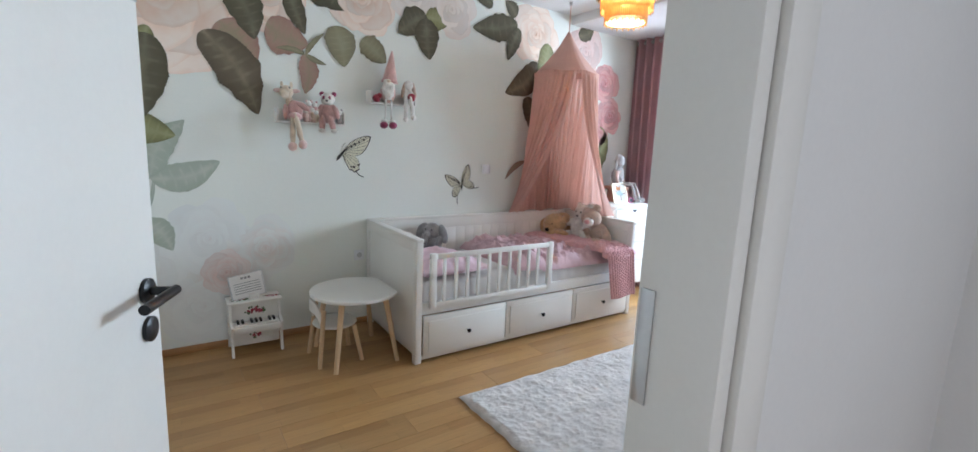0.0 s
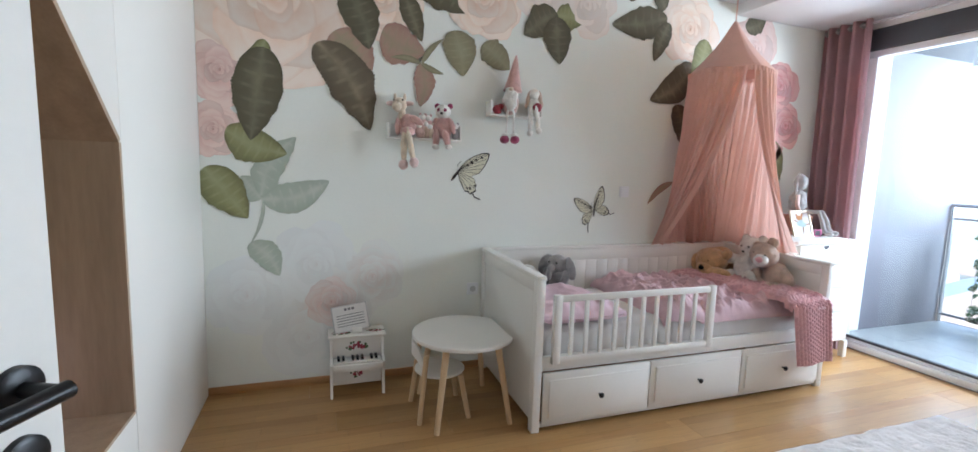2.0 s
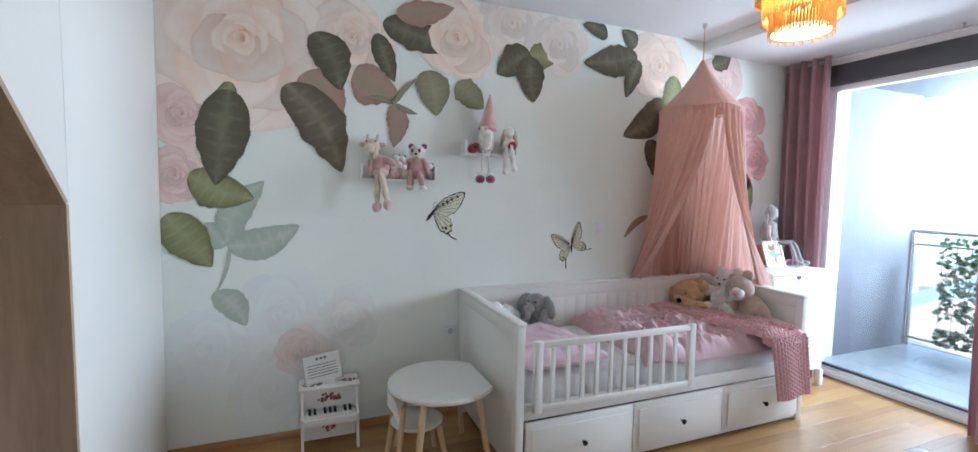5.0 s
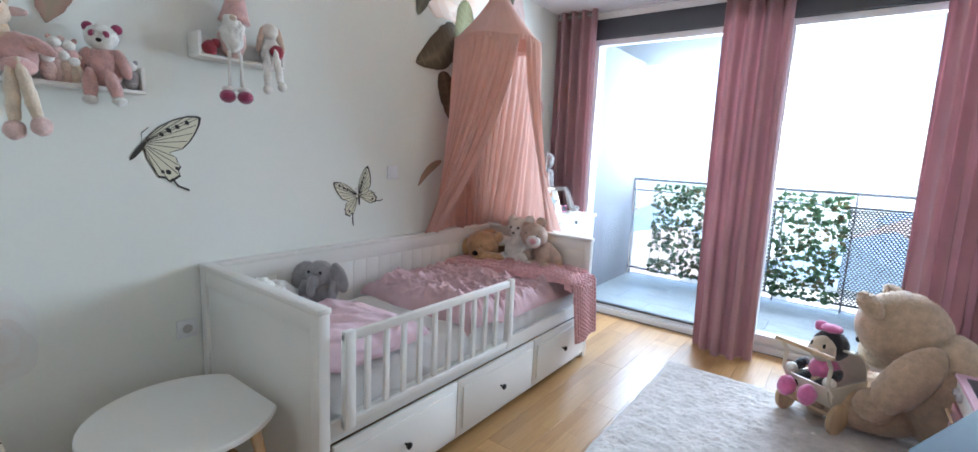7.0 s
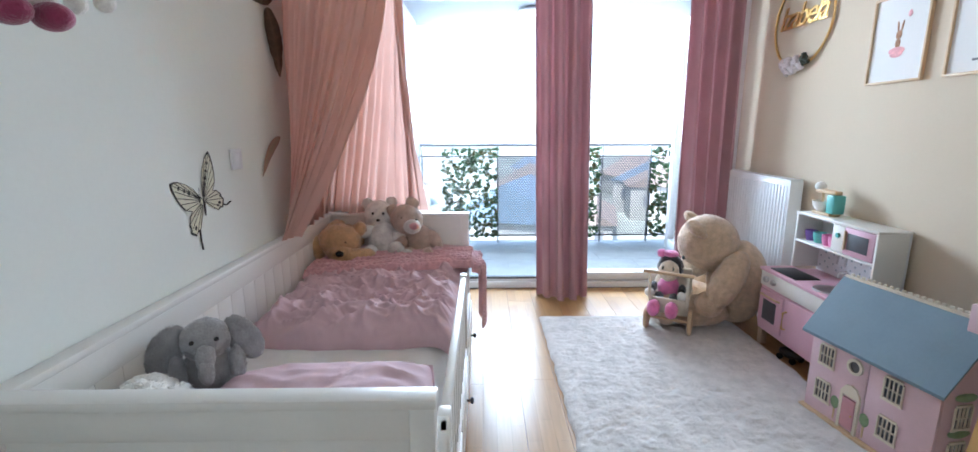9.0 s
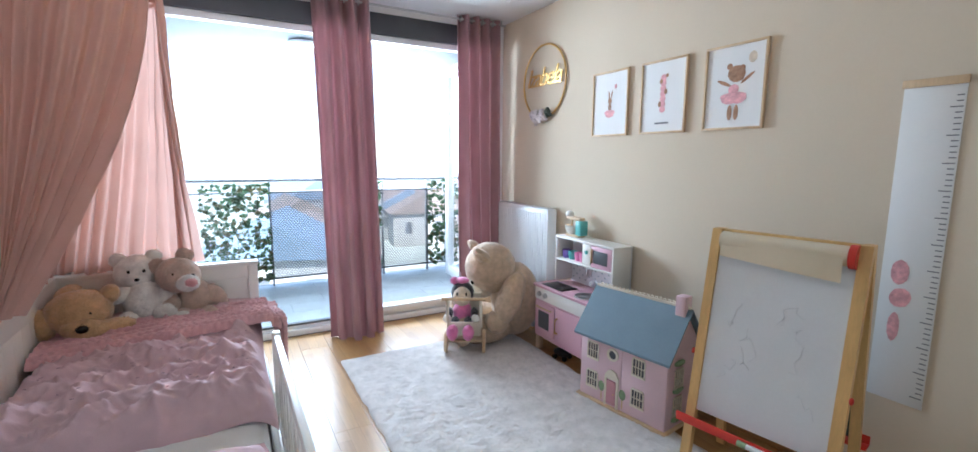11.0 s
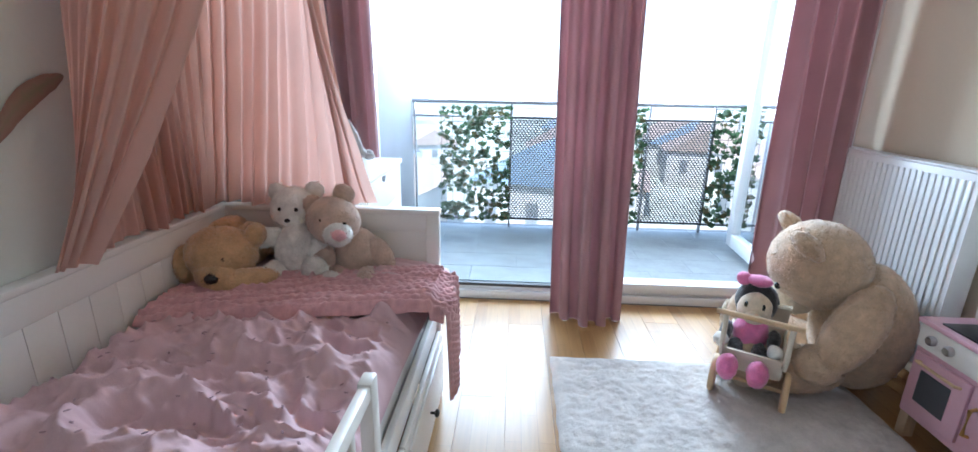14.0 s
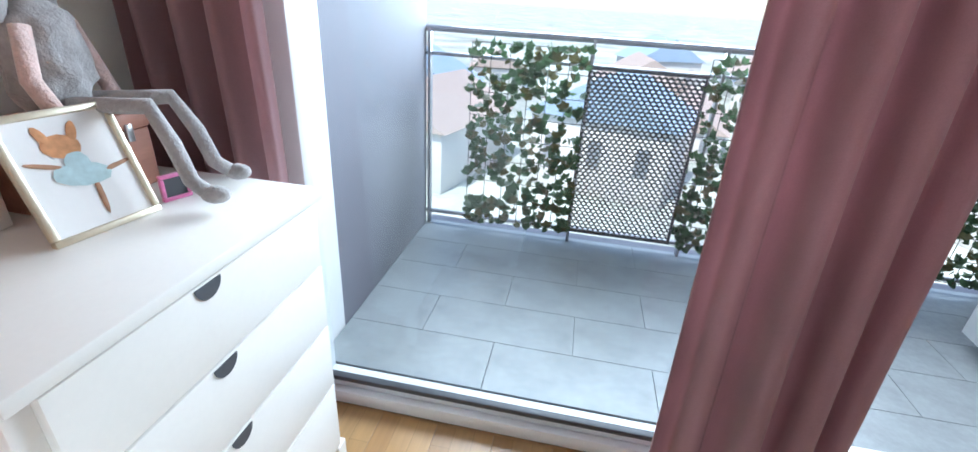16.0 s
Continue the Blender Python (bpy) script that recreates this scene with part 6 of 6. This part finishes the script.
part("handle", tube([(-0.26, 0.18, 0.21), (-0.26, 0.20, 0.215), (-0.26, 0.20, 0.33), (-0.26, 0.18, 0.335)], 0.005), M_PKW, cd)
for x in (0.235, 0.165):
    part("dial", lathe([(0.018, 0), (0.018, 0.012), (0.013, 0.018), (0, 0.018)], 16, at=(x, 0.176, 0.44), turn=Matrix.Rotation(radians(-90), 4, "X")), M_STEEL, kt, "steel turning knob")
for x in (-W + 0.002, W - 0.042):
    for y in (-0.155, 0.12):
        part("leg", box(x, x + 0.04, y, y + 0.04, 0.012, 0.114, 0.003), M_OAK, kt)
part("splashback", box(-W, W, -0.165, -0.155, 0.486, 0.83, 0.002), M_PVC, kt)
b = bmesh.new()
for i in range(9):
    for j in range(5):
        blob((-0.27 + i * 0.067 + (j % 2) * 0.03, -0.154, 0.525 + j * 0.028), (0.007, 0.0012, 0.007), b, sub=1)
part("dot_print", b, mat("grey_dots", (0.35, 0.42, 0.45), 0.6), kt, "small printed dots")
for x in (-W, W - 0.014):
    part("hood_side", box(x, x + 0.014, -0.154, 0.0 if x > 0 else 0.0, 0.506, 0.83, 0.003), M_WHITE, kt)
part("hood_top", box(-W - 0.004, W + 0.004, -0.166, 0.004, 0.831, 0.846, 0.003), M_WHITE, kt)
part("hood_shelf", box(-W + 0.0145, W - 0.0145, -0.154, 0.0, 0.668, 0.682, 0.003), M_WHITE, kt)
part("divider", box(-0.01, 0.002, -0.154, -0.002, 0.683, 0.83, 0.002), M_WHITE, kt)
mw = part("microwave_door", box(-W + 0.016, -0.09, -0.012, 0.002, 0.686, 0.828, 0.003), M_PKW, kt)
part("microwave_window", box(-0.25, -0.115, 0.0025, 0.005, 0.715, 0.80, 0.002), M_DARK, mw, "dark microwave window")
part("handle", box(-0.108, -0.098, 0.0025, 0.014, 0.71, 0.81, 0.003), M_PINE, mw)
part("microwave_panel", box(-0.088, -0.012, -0.012, 0.002, 0.686, 0.828, 0.003), M_WHITE, kt)
part("dial", lathe([(0.013, 0), (0.013, 0.01), (0, 0.012)], 14, at=(-0.05, 0.002, 0.775), turn=Matrix.Rotation(radians(-90), 4, "X")), M_TEAL, kt)
for x in (0.1, 0.04):
    part("utensil", tube([(x, -0.14, 0.65), (x, -0.13, 0.60), (x, -0.13, 0.57)], 0.005, seg=6), M_STEEL, kt)
    part("hook", tube([(x, -0.152, 0.667), (x, -0.14, 0.655), (x, -0.14, 0.645)], 0.003, seg=6), M_STEEL, kt)
for x, m, nm in ((0.24, M_PURP, "purple"), (0.17, M_TEAL, "teal"), (0.10, F_HOT, "pink"), (0.05, F_HOT, "pink")):
    c = thing("toy_cup", 1.665 + x, -2.04, 0.682, 0, nm + " plastic toy cup on the kitchen's shelf", "toy cup", "toy cups")
    part("body", lathe([(0, 0), (0.024, 0), (0.032, 0.03), (0.034, 0.06), (0.03, 0.06), (0.022, 0.008), (0, 0.006)], 18), m, c)
    part("handle", tube([(0.03, 0, 0.05), (0.05, 0, 0.045), (0.05, 0, 0.02), (0.028, 0, 0.015)], 0.004, seg=6), m, c)
mx = thing("toy_mixer", 1.82, -2.06, 0.846, 0, "white and teal toy stand mixer on the play kitchen", "toy mixer")
part("base", box(-0.05, 0.09, -0.035, 0.035, 0, 0.015, 0.005), M_PINE, mx)
part("column", box(-0.075, -0.015, -0.035, 0.035, 0.0155, 0.12, 0.008), M_TEAL, mx)
part("arm", box(-0.06, 0.10, -0.022, 0.022, 0.121, 0.142, 0.006), M_PINE, mx)
part("motor", blob((0.09, 0, 0.155), (0.032, 0.028, 0.028)), M_WHITE, mx)
part("whisk", rod((0.06, 0, 0.07), (0.06, 0, 0.12), 0.008), M_PINE, mx)
part("bowl", lathe([(0, 0.016), (0.028, 0.016), (0.048, 0.045), (0.055, 0.075), (0.05, 0.075), (0.03, 0.025), (0, 0.022)], 24, at=(0.055, 0, 0)), M_WHITE, mx)
cupg = thing("plastic_box", 1.39, -1.90, 0.505, 0, "clear plastic beaker on the kitchen's counter", "beaker")
part("body", lathe([(0, 0), (0.03, 0), (0.034, 0.08), (0.031, 0.08), (0.028, 0.004), (0, 0.004)], 20), M_GLASS, cupg)
tc = thing("toy_car", 1.72, -1.88, 0.0, 20, "small black toy car under the play kitchen", "toy car")
part("body", blob((0, 0, 0.045), (0.07, 0.035, 0.03)), M_BLACK, tc)
for sx in (-0.04, 0.04):
    for sy in (-0.035, 0.035):
        part("wheel", rod((sx, sy - 0.006, 0.018), (sx, sy + 0.006, 0.018), 0.018), M_BLACK, tc)

# ---- dolls' house ----
M_HPINK = mat("pale_pink_painted_wood", (0.74, 0.53, 0.57), 0.5, var=0.05, scale=8, bump=0.05)
M_ROOF = mat("slate_blue_roof", (0.17, 0.25, 0.31), 0.55, var=0.08, scale=8, bump=0.08)
M_IVORY = mat("ivory_trim", (0.76, 0.69, 0.56), 0.5, var=0.05)
hs = thing("dolls_house", 0.99, -1.83, 0.022, 9, "pale pink wooden dolls' house with a blue-grey roof", "dolls' house")
HW, HD, HE, HR = 0.275, 0.15, 0.41, 0.62
part("base", box(-HW - 0.015, HW + 0.015, -HD - 0.01, HD + 0.02, 0, 0.014, 0.003), M_PINE, hs)
for x0, x1 in ((-HW, -0.008), (-0.004, HW)):
    part("front_wing", box(x0, x1, HD - 0.012, HD, 0.015, HE, 0.002), M_HPINK, hs)
for x in (-HW, HW - 0.012):
    part("gable", prism([(-HD, 0.015), (HD - 0.013, 0.015), (HD - 0.013, HE), (0, HR - 0.012), (-HD, HE)], "x", x, x + 0.012), M_HPINK, hs, smooth=False)
part("back_wall", box(-HW + 0.013, HW - 0.013, -HD, -HD + 0.01, 0.015, HE, 0), M_HPINK, hs)
for s in (1, -1):
    part("roof", prism([(s * (HD + 0.035), HE - 0.035), (s * (HD + 0.035), HE - 0.022), (0, HR + 0.013), (0, HR)], "x", -HW - 0.03, HW + 0.03), M_ROOF, hs, "slate-blue sloping roof", smooth=False)
part("ridge_comb", box(-HW - 0.02, HW + 0.02, -0.004, 0.004, HR + 0.01, HR + 0.024, 0.002), M_IVORY, hs)
for i in range(22):
    part("ridge_tooth", box(-HW + i * 0.0255 - 0.008, -HW + i * 0.0255 + 0.008, -0.004, 0.004, HR + 0.0245, HR + 0.036, 0.003), M_IVORY, hs)
part("chimney", box(-HW - 0.005, -HW + 0.05, -0.03, 0.03, HR - 0.03, HR + 0.075, 0.003), M_HPINK, hs)


def house_window(x, z, turn=None):
    b = bmesh.new()
    w, h = 0.034, 0.042
    for x0, x1, z0, z1 in ((-w, w, h, h + 0.01), (-w - 0.008, w + 0.008, -h - 0.012, -h), (-w - 0.006, -w, -h, h), (w, w + 0.006, -h, h), (-0.002, 0.002, -h, h), (-w / 2 - 0.002, -w / 2 + 0.002, -h, h), (w / 2 - 0.002, w / 2 + 0.002, -h, h), (-w, w, -0.002, 0.002)):
        box(x0, x1, 0.003, 0.010, z0, z1, 0.001, b)
    t = Matrix.Translation((x, HD, z)) if turn is None else turn
    b.transform(t)
    f = part("window", b, M_IVORY, hs, "ivory window frame")
    p = box(-w, w, 0.0008, 0.0025, -h, h, 0)
    p.transform(t)
    part("pane", p, M_DARK, f)


for x, z in ((0.185, 0.30), (-0.115, 0.30), (0.185, 0.13), (-0.115, 0.13)):
    house_window(x, z)
for y, z in ((0.05, 0.13), (0.05, 0.28)):
    house_window(0, 0, Matrix.Translation((-HW, y, z)) @ Matrix.Rotation(radians(90), 4, "Z"))
part("round_window", lathe([(0.024, 0), (0.036, 0), (0.036, 0.01), (0.024, 0.01), (0.024, 0)], 24, at=(0.05, HD, 0.315), turn=Matrix.Rotation(radians(-90), 4, "X")), M_IVORY, hs)
part("round_pane", lathe([(0, 0.001), (0.024, 0.001), (0.024, 0.003), (0, 0.003)], 24, at=(0.05, HD, 0.315), turn=Matrix.Rotation(radians(-90), 4, "X")), M_DARK, hs)
dr = part("front_door", box(0.02, 0.08, HD + 0.0005, HD + 0.012, 0.03, 0.165, 0.002), mat("rose_door", (0.55, 0.27, 0.30), 0.5), hs, "rose-coloured panelled door")
part("door_surround", prism([(0.005, 0.015), (0.018, 0.015), (0.018, 0.175), (0.082, 0.175), (0.082, 0.015), (0.095, 0.015), (0.095, 0.19), (0.075, 0.22), (0.05, 0.228), (0.025, 0.22), (0.005, 0.19)], "y", HD + 0.0005, HD + 0.010), M_IVORY, dr, smooth=False)
part("knob", blob((0.03, HD + 0.014, 0.095), (0.004, 0.004, 0.004), sub=1), M_GOLD, dr)
F_TREE = mat("painted_tree_green", (0.25, 0.36, 0.20), 0.6, var=0.2, scale=40)
for x in (-0.02, 0.12):
    part("painted_tree", blob((x, HD + 0.002, 0.11), (0.022, 0.0016, 0.03), sub=2), F_TREE, hs)
    part("painted_trunk", box(x - 0.004, x + 0.004, HD + 0.0005, HD + 0.002, 0.03, 0.085, 0), M_PINE, hs)
for z in (0.215, 0.36, 0.06):
    part("flower_box", blob((-HW - 0.006, 0.05, z), (0.012, 0.05, 0.016), sub=2, fuzz=0.003), F_TREE, hs)

# ---- easel ----
M_BOARD = mat("whiteboard", (0.74, 0.75, 0.76), 0.3, var=0.04, scale=4, bump=0.02)
M_REDPL = mat("red_plastic", (0.60, 0.035, 0.02), 0.4, var=0.05)
es = thing("easel", 0.25, -1.83, 0, 10, "pine children's easel with whiteboard, red tray and paper roll", "easel")


def lean(z):
    return 0.17 * (1 - z / 1.10)


for x0, x1 in ((0.245, 0.285), (-0.285, -0.245)):
    for s in (1, -1):
        b = prism([(s * 0.0, 1.10), (s * 0.03, 1.10), (s * (0.03 + 0.17), 0.0), (s * 0.17, 0.0)], "x", x0 if s > 0 else x0 + 0.002, x1 if s > 0 else x1 - 0.002)
        part("leg", b, M_PINE2, es, smooth=False)
part("board", prism([(0.012 + lean(1.06), 1.06), (0.02 + lean(1.06), 1.06), (0.02 + lean(0.30), 0.30), (0.012 + lean(0.30), 0.30)], "x", -0.244, 0.244), M_BOARD, es, "white drawing board with faint scribbles", smooth=False)
part("back_board", prism([(-0.012 - lean(1.06), 1.06), (-0.02 - lean(1.06), 1.06), (-0.02 - lean(0.30), 0.30), (-0.012 - lean(0.30), 0.30)], "x", -0.244, 0.244), mat("green_chalkboard", (0.05, 0.07, 0.06), 0.7), es, smooth=False)
for s in (1, -1):
    y = s * (0.035 + lean(0.28))
    b = box(-0.30, 0.30, y - 0.03 + s * 0.02, y + 0.03 + s * 0.02, 0.255, 0.262, 0.002)
    box(-0.30, 0.30, y + s * 0.05 - 0.004, y + s * 0.05 + 0.004, 0.255, 0.295, 0.003, b)
    part("tray", b, M_REDPL, es, "red plastic tray")
part("top_bar", box(-0.244, 0.244, -0.012, 0.012, 1.07, 1.10, 0.004), M_PINE2, es)
part("paper_roll", rod((-0.22, 0.035, 1.055), (0.235, 0.035, 1.055), 0.038, seg=28), mat("cream_paper", (0.74, 0.64, 0.47), 0.8, var=0.03), es, "cream paper roll")
part("paper_tongue", sheet(lambda u, v: (-0.21 + 0.44 * u, 0.074 + 0.006 * math.sin(5 * u), 1.06 - 0.10 * v + 0.03 * v * u), 12, 6, 0.001), mat("cream_paper_sheet", (0.74, 0.64, 0.47), 0.8, var=0.03), es)
part("roll_holder", lathe([(0.0, -0.012), (0.045, -0.012), (0.045, 0.012), (0.0, 0.012)], 24, at=(-0.235, 0.035, 1.055), turn=Matrix.Rotation(radians(90), 4, "Y")), M_REDPL, es, "red roll holder")
for x in (0.291, -0.291):
    part("knob", blob((x, 0.11, 0.55), (0.008, 0.014, 0.014), sub=2), M_REDPL, es)
rnd = random.Random(21)
b = bmesh.new()
for k in range(7):
    x, z = rnd.uniform(-0.15, 0.15), rnd.uniform(0.45, 0.9)
    pts = []
    for i in range(9):
        x, z = x + rnd.uniform(-0.03, 0.03), z + rnd.uniform(-0.045, 0.02)
        z = min(max(z, 0.36), 0.98)
        pts.append((max(-0.22, min(0.22, x)), 0.0205 + lean(z), z))
    tube(pts, 0.0013, seg=4, bm=b)
part("scribble", b, mat("faint_marker", (0.66, 0.67, 0.685), 0.6), es, "faint wiped scribbles")
mk = thing("marker_pen", 0.16, -1.622, 0.262, 10, "white marker pen with green print in the tray", "pen")
part("barrel", rod((-0.06, 0, 0.012), (0.05, 0, 0.012), 0.011), M_PVC, mk)
part("cap", rod((0.05, 0, 0.012), (0.085, 0, 0.012), 0.0125), F_TREE, mk)

# ---- dolls' pram with a cloth doll ----
pr = thing("doll_pram", 2.20, -1.36, 0.02, 150, "white wooden dolls' pram with round beech wheels", "toy pram")
b = sheet(lambda u, v: (0.15 * math.cos(math.pi * (1 + u)) * (1 if u < 0.5 else 1.1), -0.10 + 0.2 * v, 0.24 + 0.15 * math.sin(math.pi * (1 + u))), 24, 3, 0.012)
part("body", b, M_IVORY, pr)
for y in (-0.105, 0.105):
    b = prism([(0.15 * math.cos(math.pi * (1 + i / 16)), 0.24 + 0.15 * math.sin(math.pi * (1 + i / 16))) for i in range(17)], "y", y - 0.006, y + 0.006)
    part("side", b, M_IVORY, pr, smooth=False)
for x in (-0.10, 0.11):
    for y in (-0.135, 0.135):
        part("wheel", lathe([(0, -0.011), (0.078, -0.011), (0.082, -0.006), (0.082, 0.006), (0.078, 0.011), (0, 0.011)], 28, at=(x, y, 0.083), turn=Matrix.Rotation(radians(90), 4, "X")), M_PINE, pr, "round beech wheel")
    part("axle", rod((x, -0.13, 0.083), (x, 0.13, 0.083), 0.008), M_PINE, pr)
for y in (-0.115, 0.115):
    part("handle_arm", tube([(0.14, y, 0.20), (0.20, y, 0.28), (0.19, y, 0.36), (0.24, y, 0.43)], 0.010), M_IVORY, pr)
part("handle_bar", rod((0.24, -0.15, 0.43), (0.24, 0.15, 0.43), 0.011), M_PINE, pr)
b = sheet(lambda u, v: (-0.15 + 0.15 * (1 - math.cos(math.pi * 0.5 * u)), -0.105 + 0.21 * v, 0.24 + 0.17 * math.sin(math.pi * 0.5 * u)), 12, 4, 0.010)
part("hood", b, M_IVORY, pr)
plush("cloth_doll", 2.22, -1.34, 0.22, 150, "cloth doll with black hair, pink dress and bow in the pram", [F_BLACK, F_CREAM, F_HOT, M_EYE, F_WHITE], [
    ((0, 0, 0.06), (0.075, 0.07, 0.085), 2), ((-0.02, 0.0, 0.20), (0.085, 0.085, 0.085), 0), ((0.045, 0.0, 0.19), (0.06, 0.065, 0.07), 1), ((0.10, 0, 0.175), (0.03, 0.03, 0.025), 1), ((-0.01, 0.0, 0.295), (0.05, 0.05, 0.022), 2), ((-0.02, -0.06, 0.29), (0.035, 0.03, 0.03), 2),
    ((0.085, -0.03, 0.215), (0.012, 0.01, 0.016), 3), ((0.085, 0.03, 0.215), (0.012, 0.01, 0.016), 3), ((0.06, -0.09, 0.07), (0.06, 0.025, 0.025), 0, (0, 20, 0)), ((0.06, 0.09, 0.07), (0.06, 0.025, 0.025), 0, (0, 20, 0)), ((0.12, -0.10, 0.05), (0.035, 0.03, 0.03), 4), ((0.12, 0.10, 0.05), (0.035, 0.03, 0.03), 4),
    ((0.11, -0.045, 0.01), (0.08, 0.03, 0.03), 0, (0, 15, 0)), ((0.11, 0.045, 0.01), (0.08, 0.03, 0.03), 0, (0, 15, 0)), ((0.21, -0.055, -0.02), (0.05, 0.04, 0.055), 2), ((0.21, 0.055, -0.02), (0.05, 0.04, 0.055), 2)], fuzz=0.004, category="doll")

# ---- cushion in the niche ----
cu = thing("ruffled_cushion", -1.96, -0.34, 0.47, 90, "pale pink ruffled cushion standing in the niche", "cushion")
st = Matrix.Translation((0, 0.03, 0.17)) @ Matrix.Rotation(radians(78), 4, "X")
b = sheet(lambda u, v: st @ Vector(pillow(u, v, 0.15, 0.16, 0.07)), 30, 30)
sheet(lambda u, v: st @ Vector((lambda q: (q[0], q[1], 0.04 - q[2]))(pillow(u, v, 0.15, 0.16, 0.07))), 30, 30, bm=b)
part("cover", b, M_PILLOW, cu, angle=80)
n = 160
pts = [(max(-1, min(1, 1.45 * math.cos(2 * math.pi * i / n))), max(-1, min(1, 1.45 * math.sin(2 * math.pi * i / n)))) for i in range(n + 1)]
b = sheet(lambda u, v: st @ Vector((pts[round(u * n)][0] * (0.16 + 0.035 * v), pts[round(u * n)][1] * (0.16 + 0.035 * v), 0.02 + 0.012 * v * math.sin(u * n * 0.9))), n, 3)
part("ruffle", b, M_PILLOW, cu, angle=80)

# ---- parquet boards and balcony slabs, one by one ----
def pieces(host, name, make, spots, material):
    cache = {}
    for size, (x, y, z) in spots:
        if size not in cache:
            me = bpy.data.meshes.new(name)
            b = make(*size)
            bmesh.ops.recalc_face_normals(b, faces=b.faces[:])
            b.to_mesh(me)
            b.free()
            me.materials.append(material)
            cache[size] = me
        ob = new(name, cache[size])
        ob.parent = host
        ob.location = (x, y, z)


spots = []
rnd = random.Random(3)
for r in range(16):
    y = 0.89 - 0.195 * (r + 1)
    x = -2.29 - (r * 0.53 % 1.1)
    while x < 3.05:
        x0, x1 = max(x, -2.29), min(x + 1.2, 3.04)
        if x1 - x0 > 0.05:
            spots.append(((round(x1 - x0, 3), 0.195), (x0, y, -0.012)))
        x += 1.2
for r in range(9):
    y = SOUTH - 0.13 - 0.195 * (r + 1) + 0.07
    for x0, x1 in ((-2.29, -1.2), (-1.2, 0.0), (0.0, 0.59)):
        spots.append(((round(x1 - x0, 3), 0.195), (x0, y, -0.012)))
pieces(floor, "plank", lambda l, w: box(0.0004, l - 0.0004, 0.0004, w - 0.0004, 0, 0.012, 0.0008), spots, M_PQ)
spots = []
for r in range(5):
    for c in range(-1, 6):
        y0, y1 = max(-2.45, -2.45 + 0.61 * c + (r % 2) * 0.3), min(0.598, -2.45 + 0.61 * (c + 1) + (r % 2) * 0.3)
        if y1 - y0 > 0.04:
            spots.append(((0.26, round(y1 - y0, 3)), (3.152 + 0.26 * r, y0, BZ - 0.014)))
pieces(bal, "slab", lambda l, w: box(0.001, l - 0.001, 0.001, w - 0.001, 0, 0.014, 0.001), spots, M_TILE)
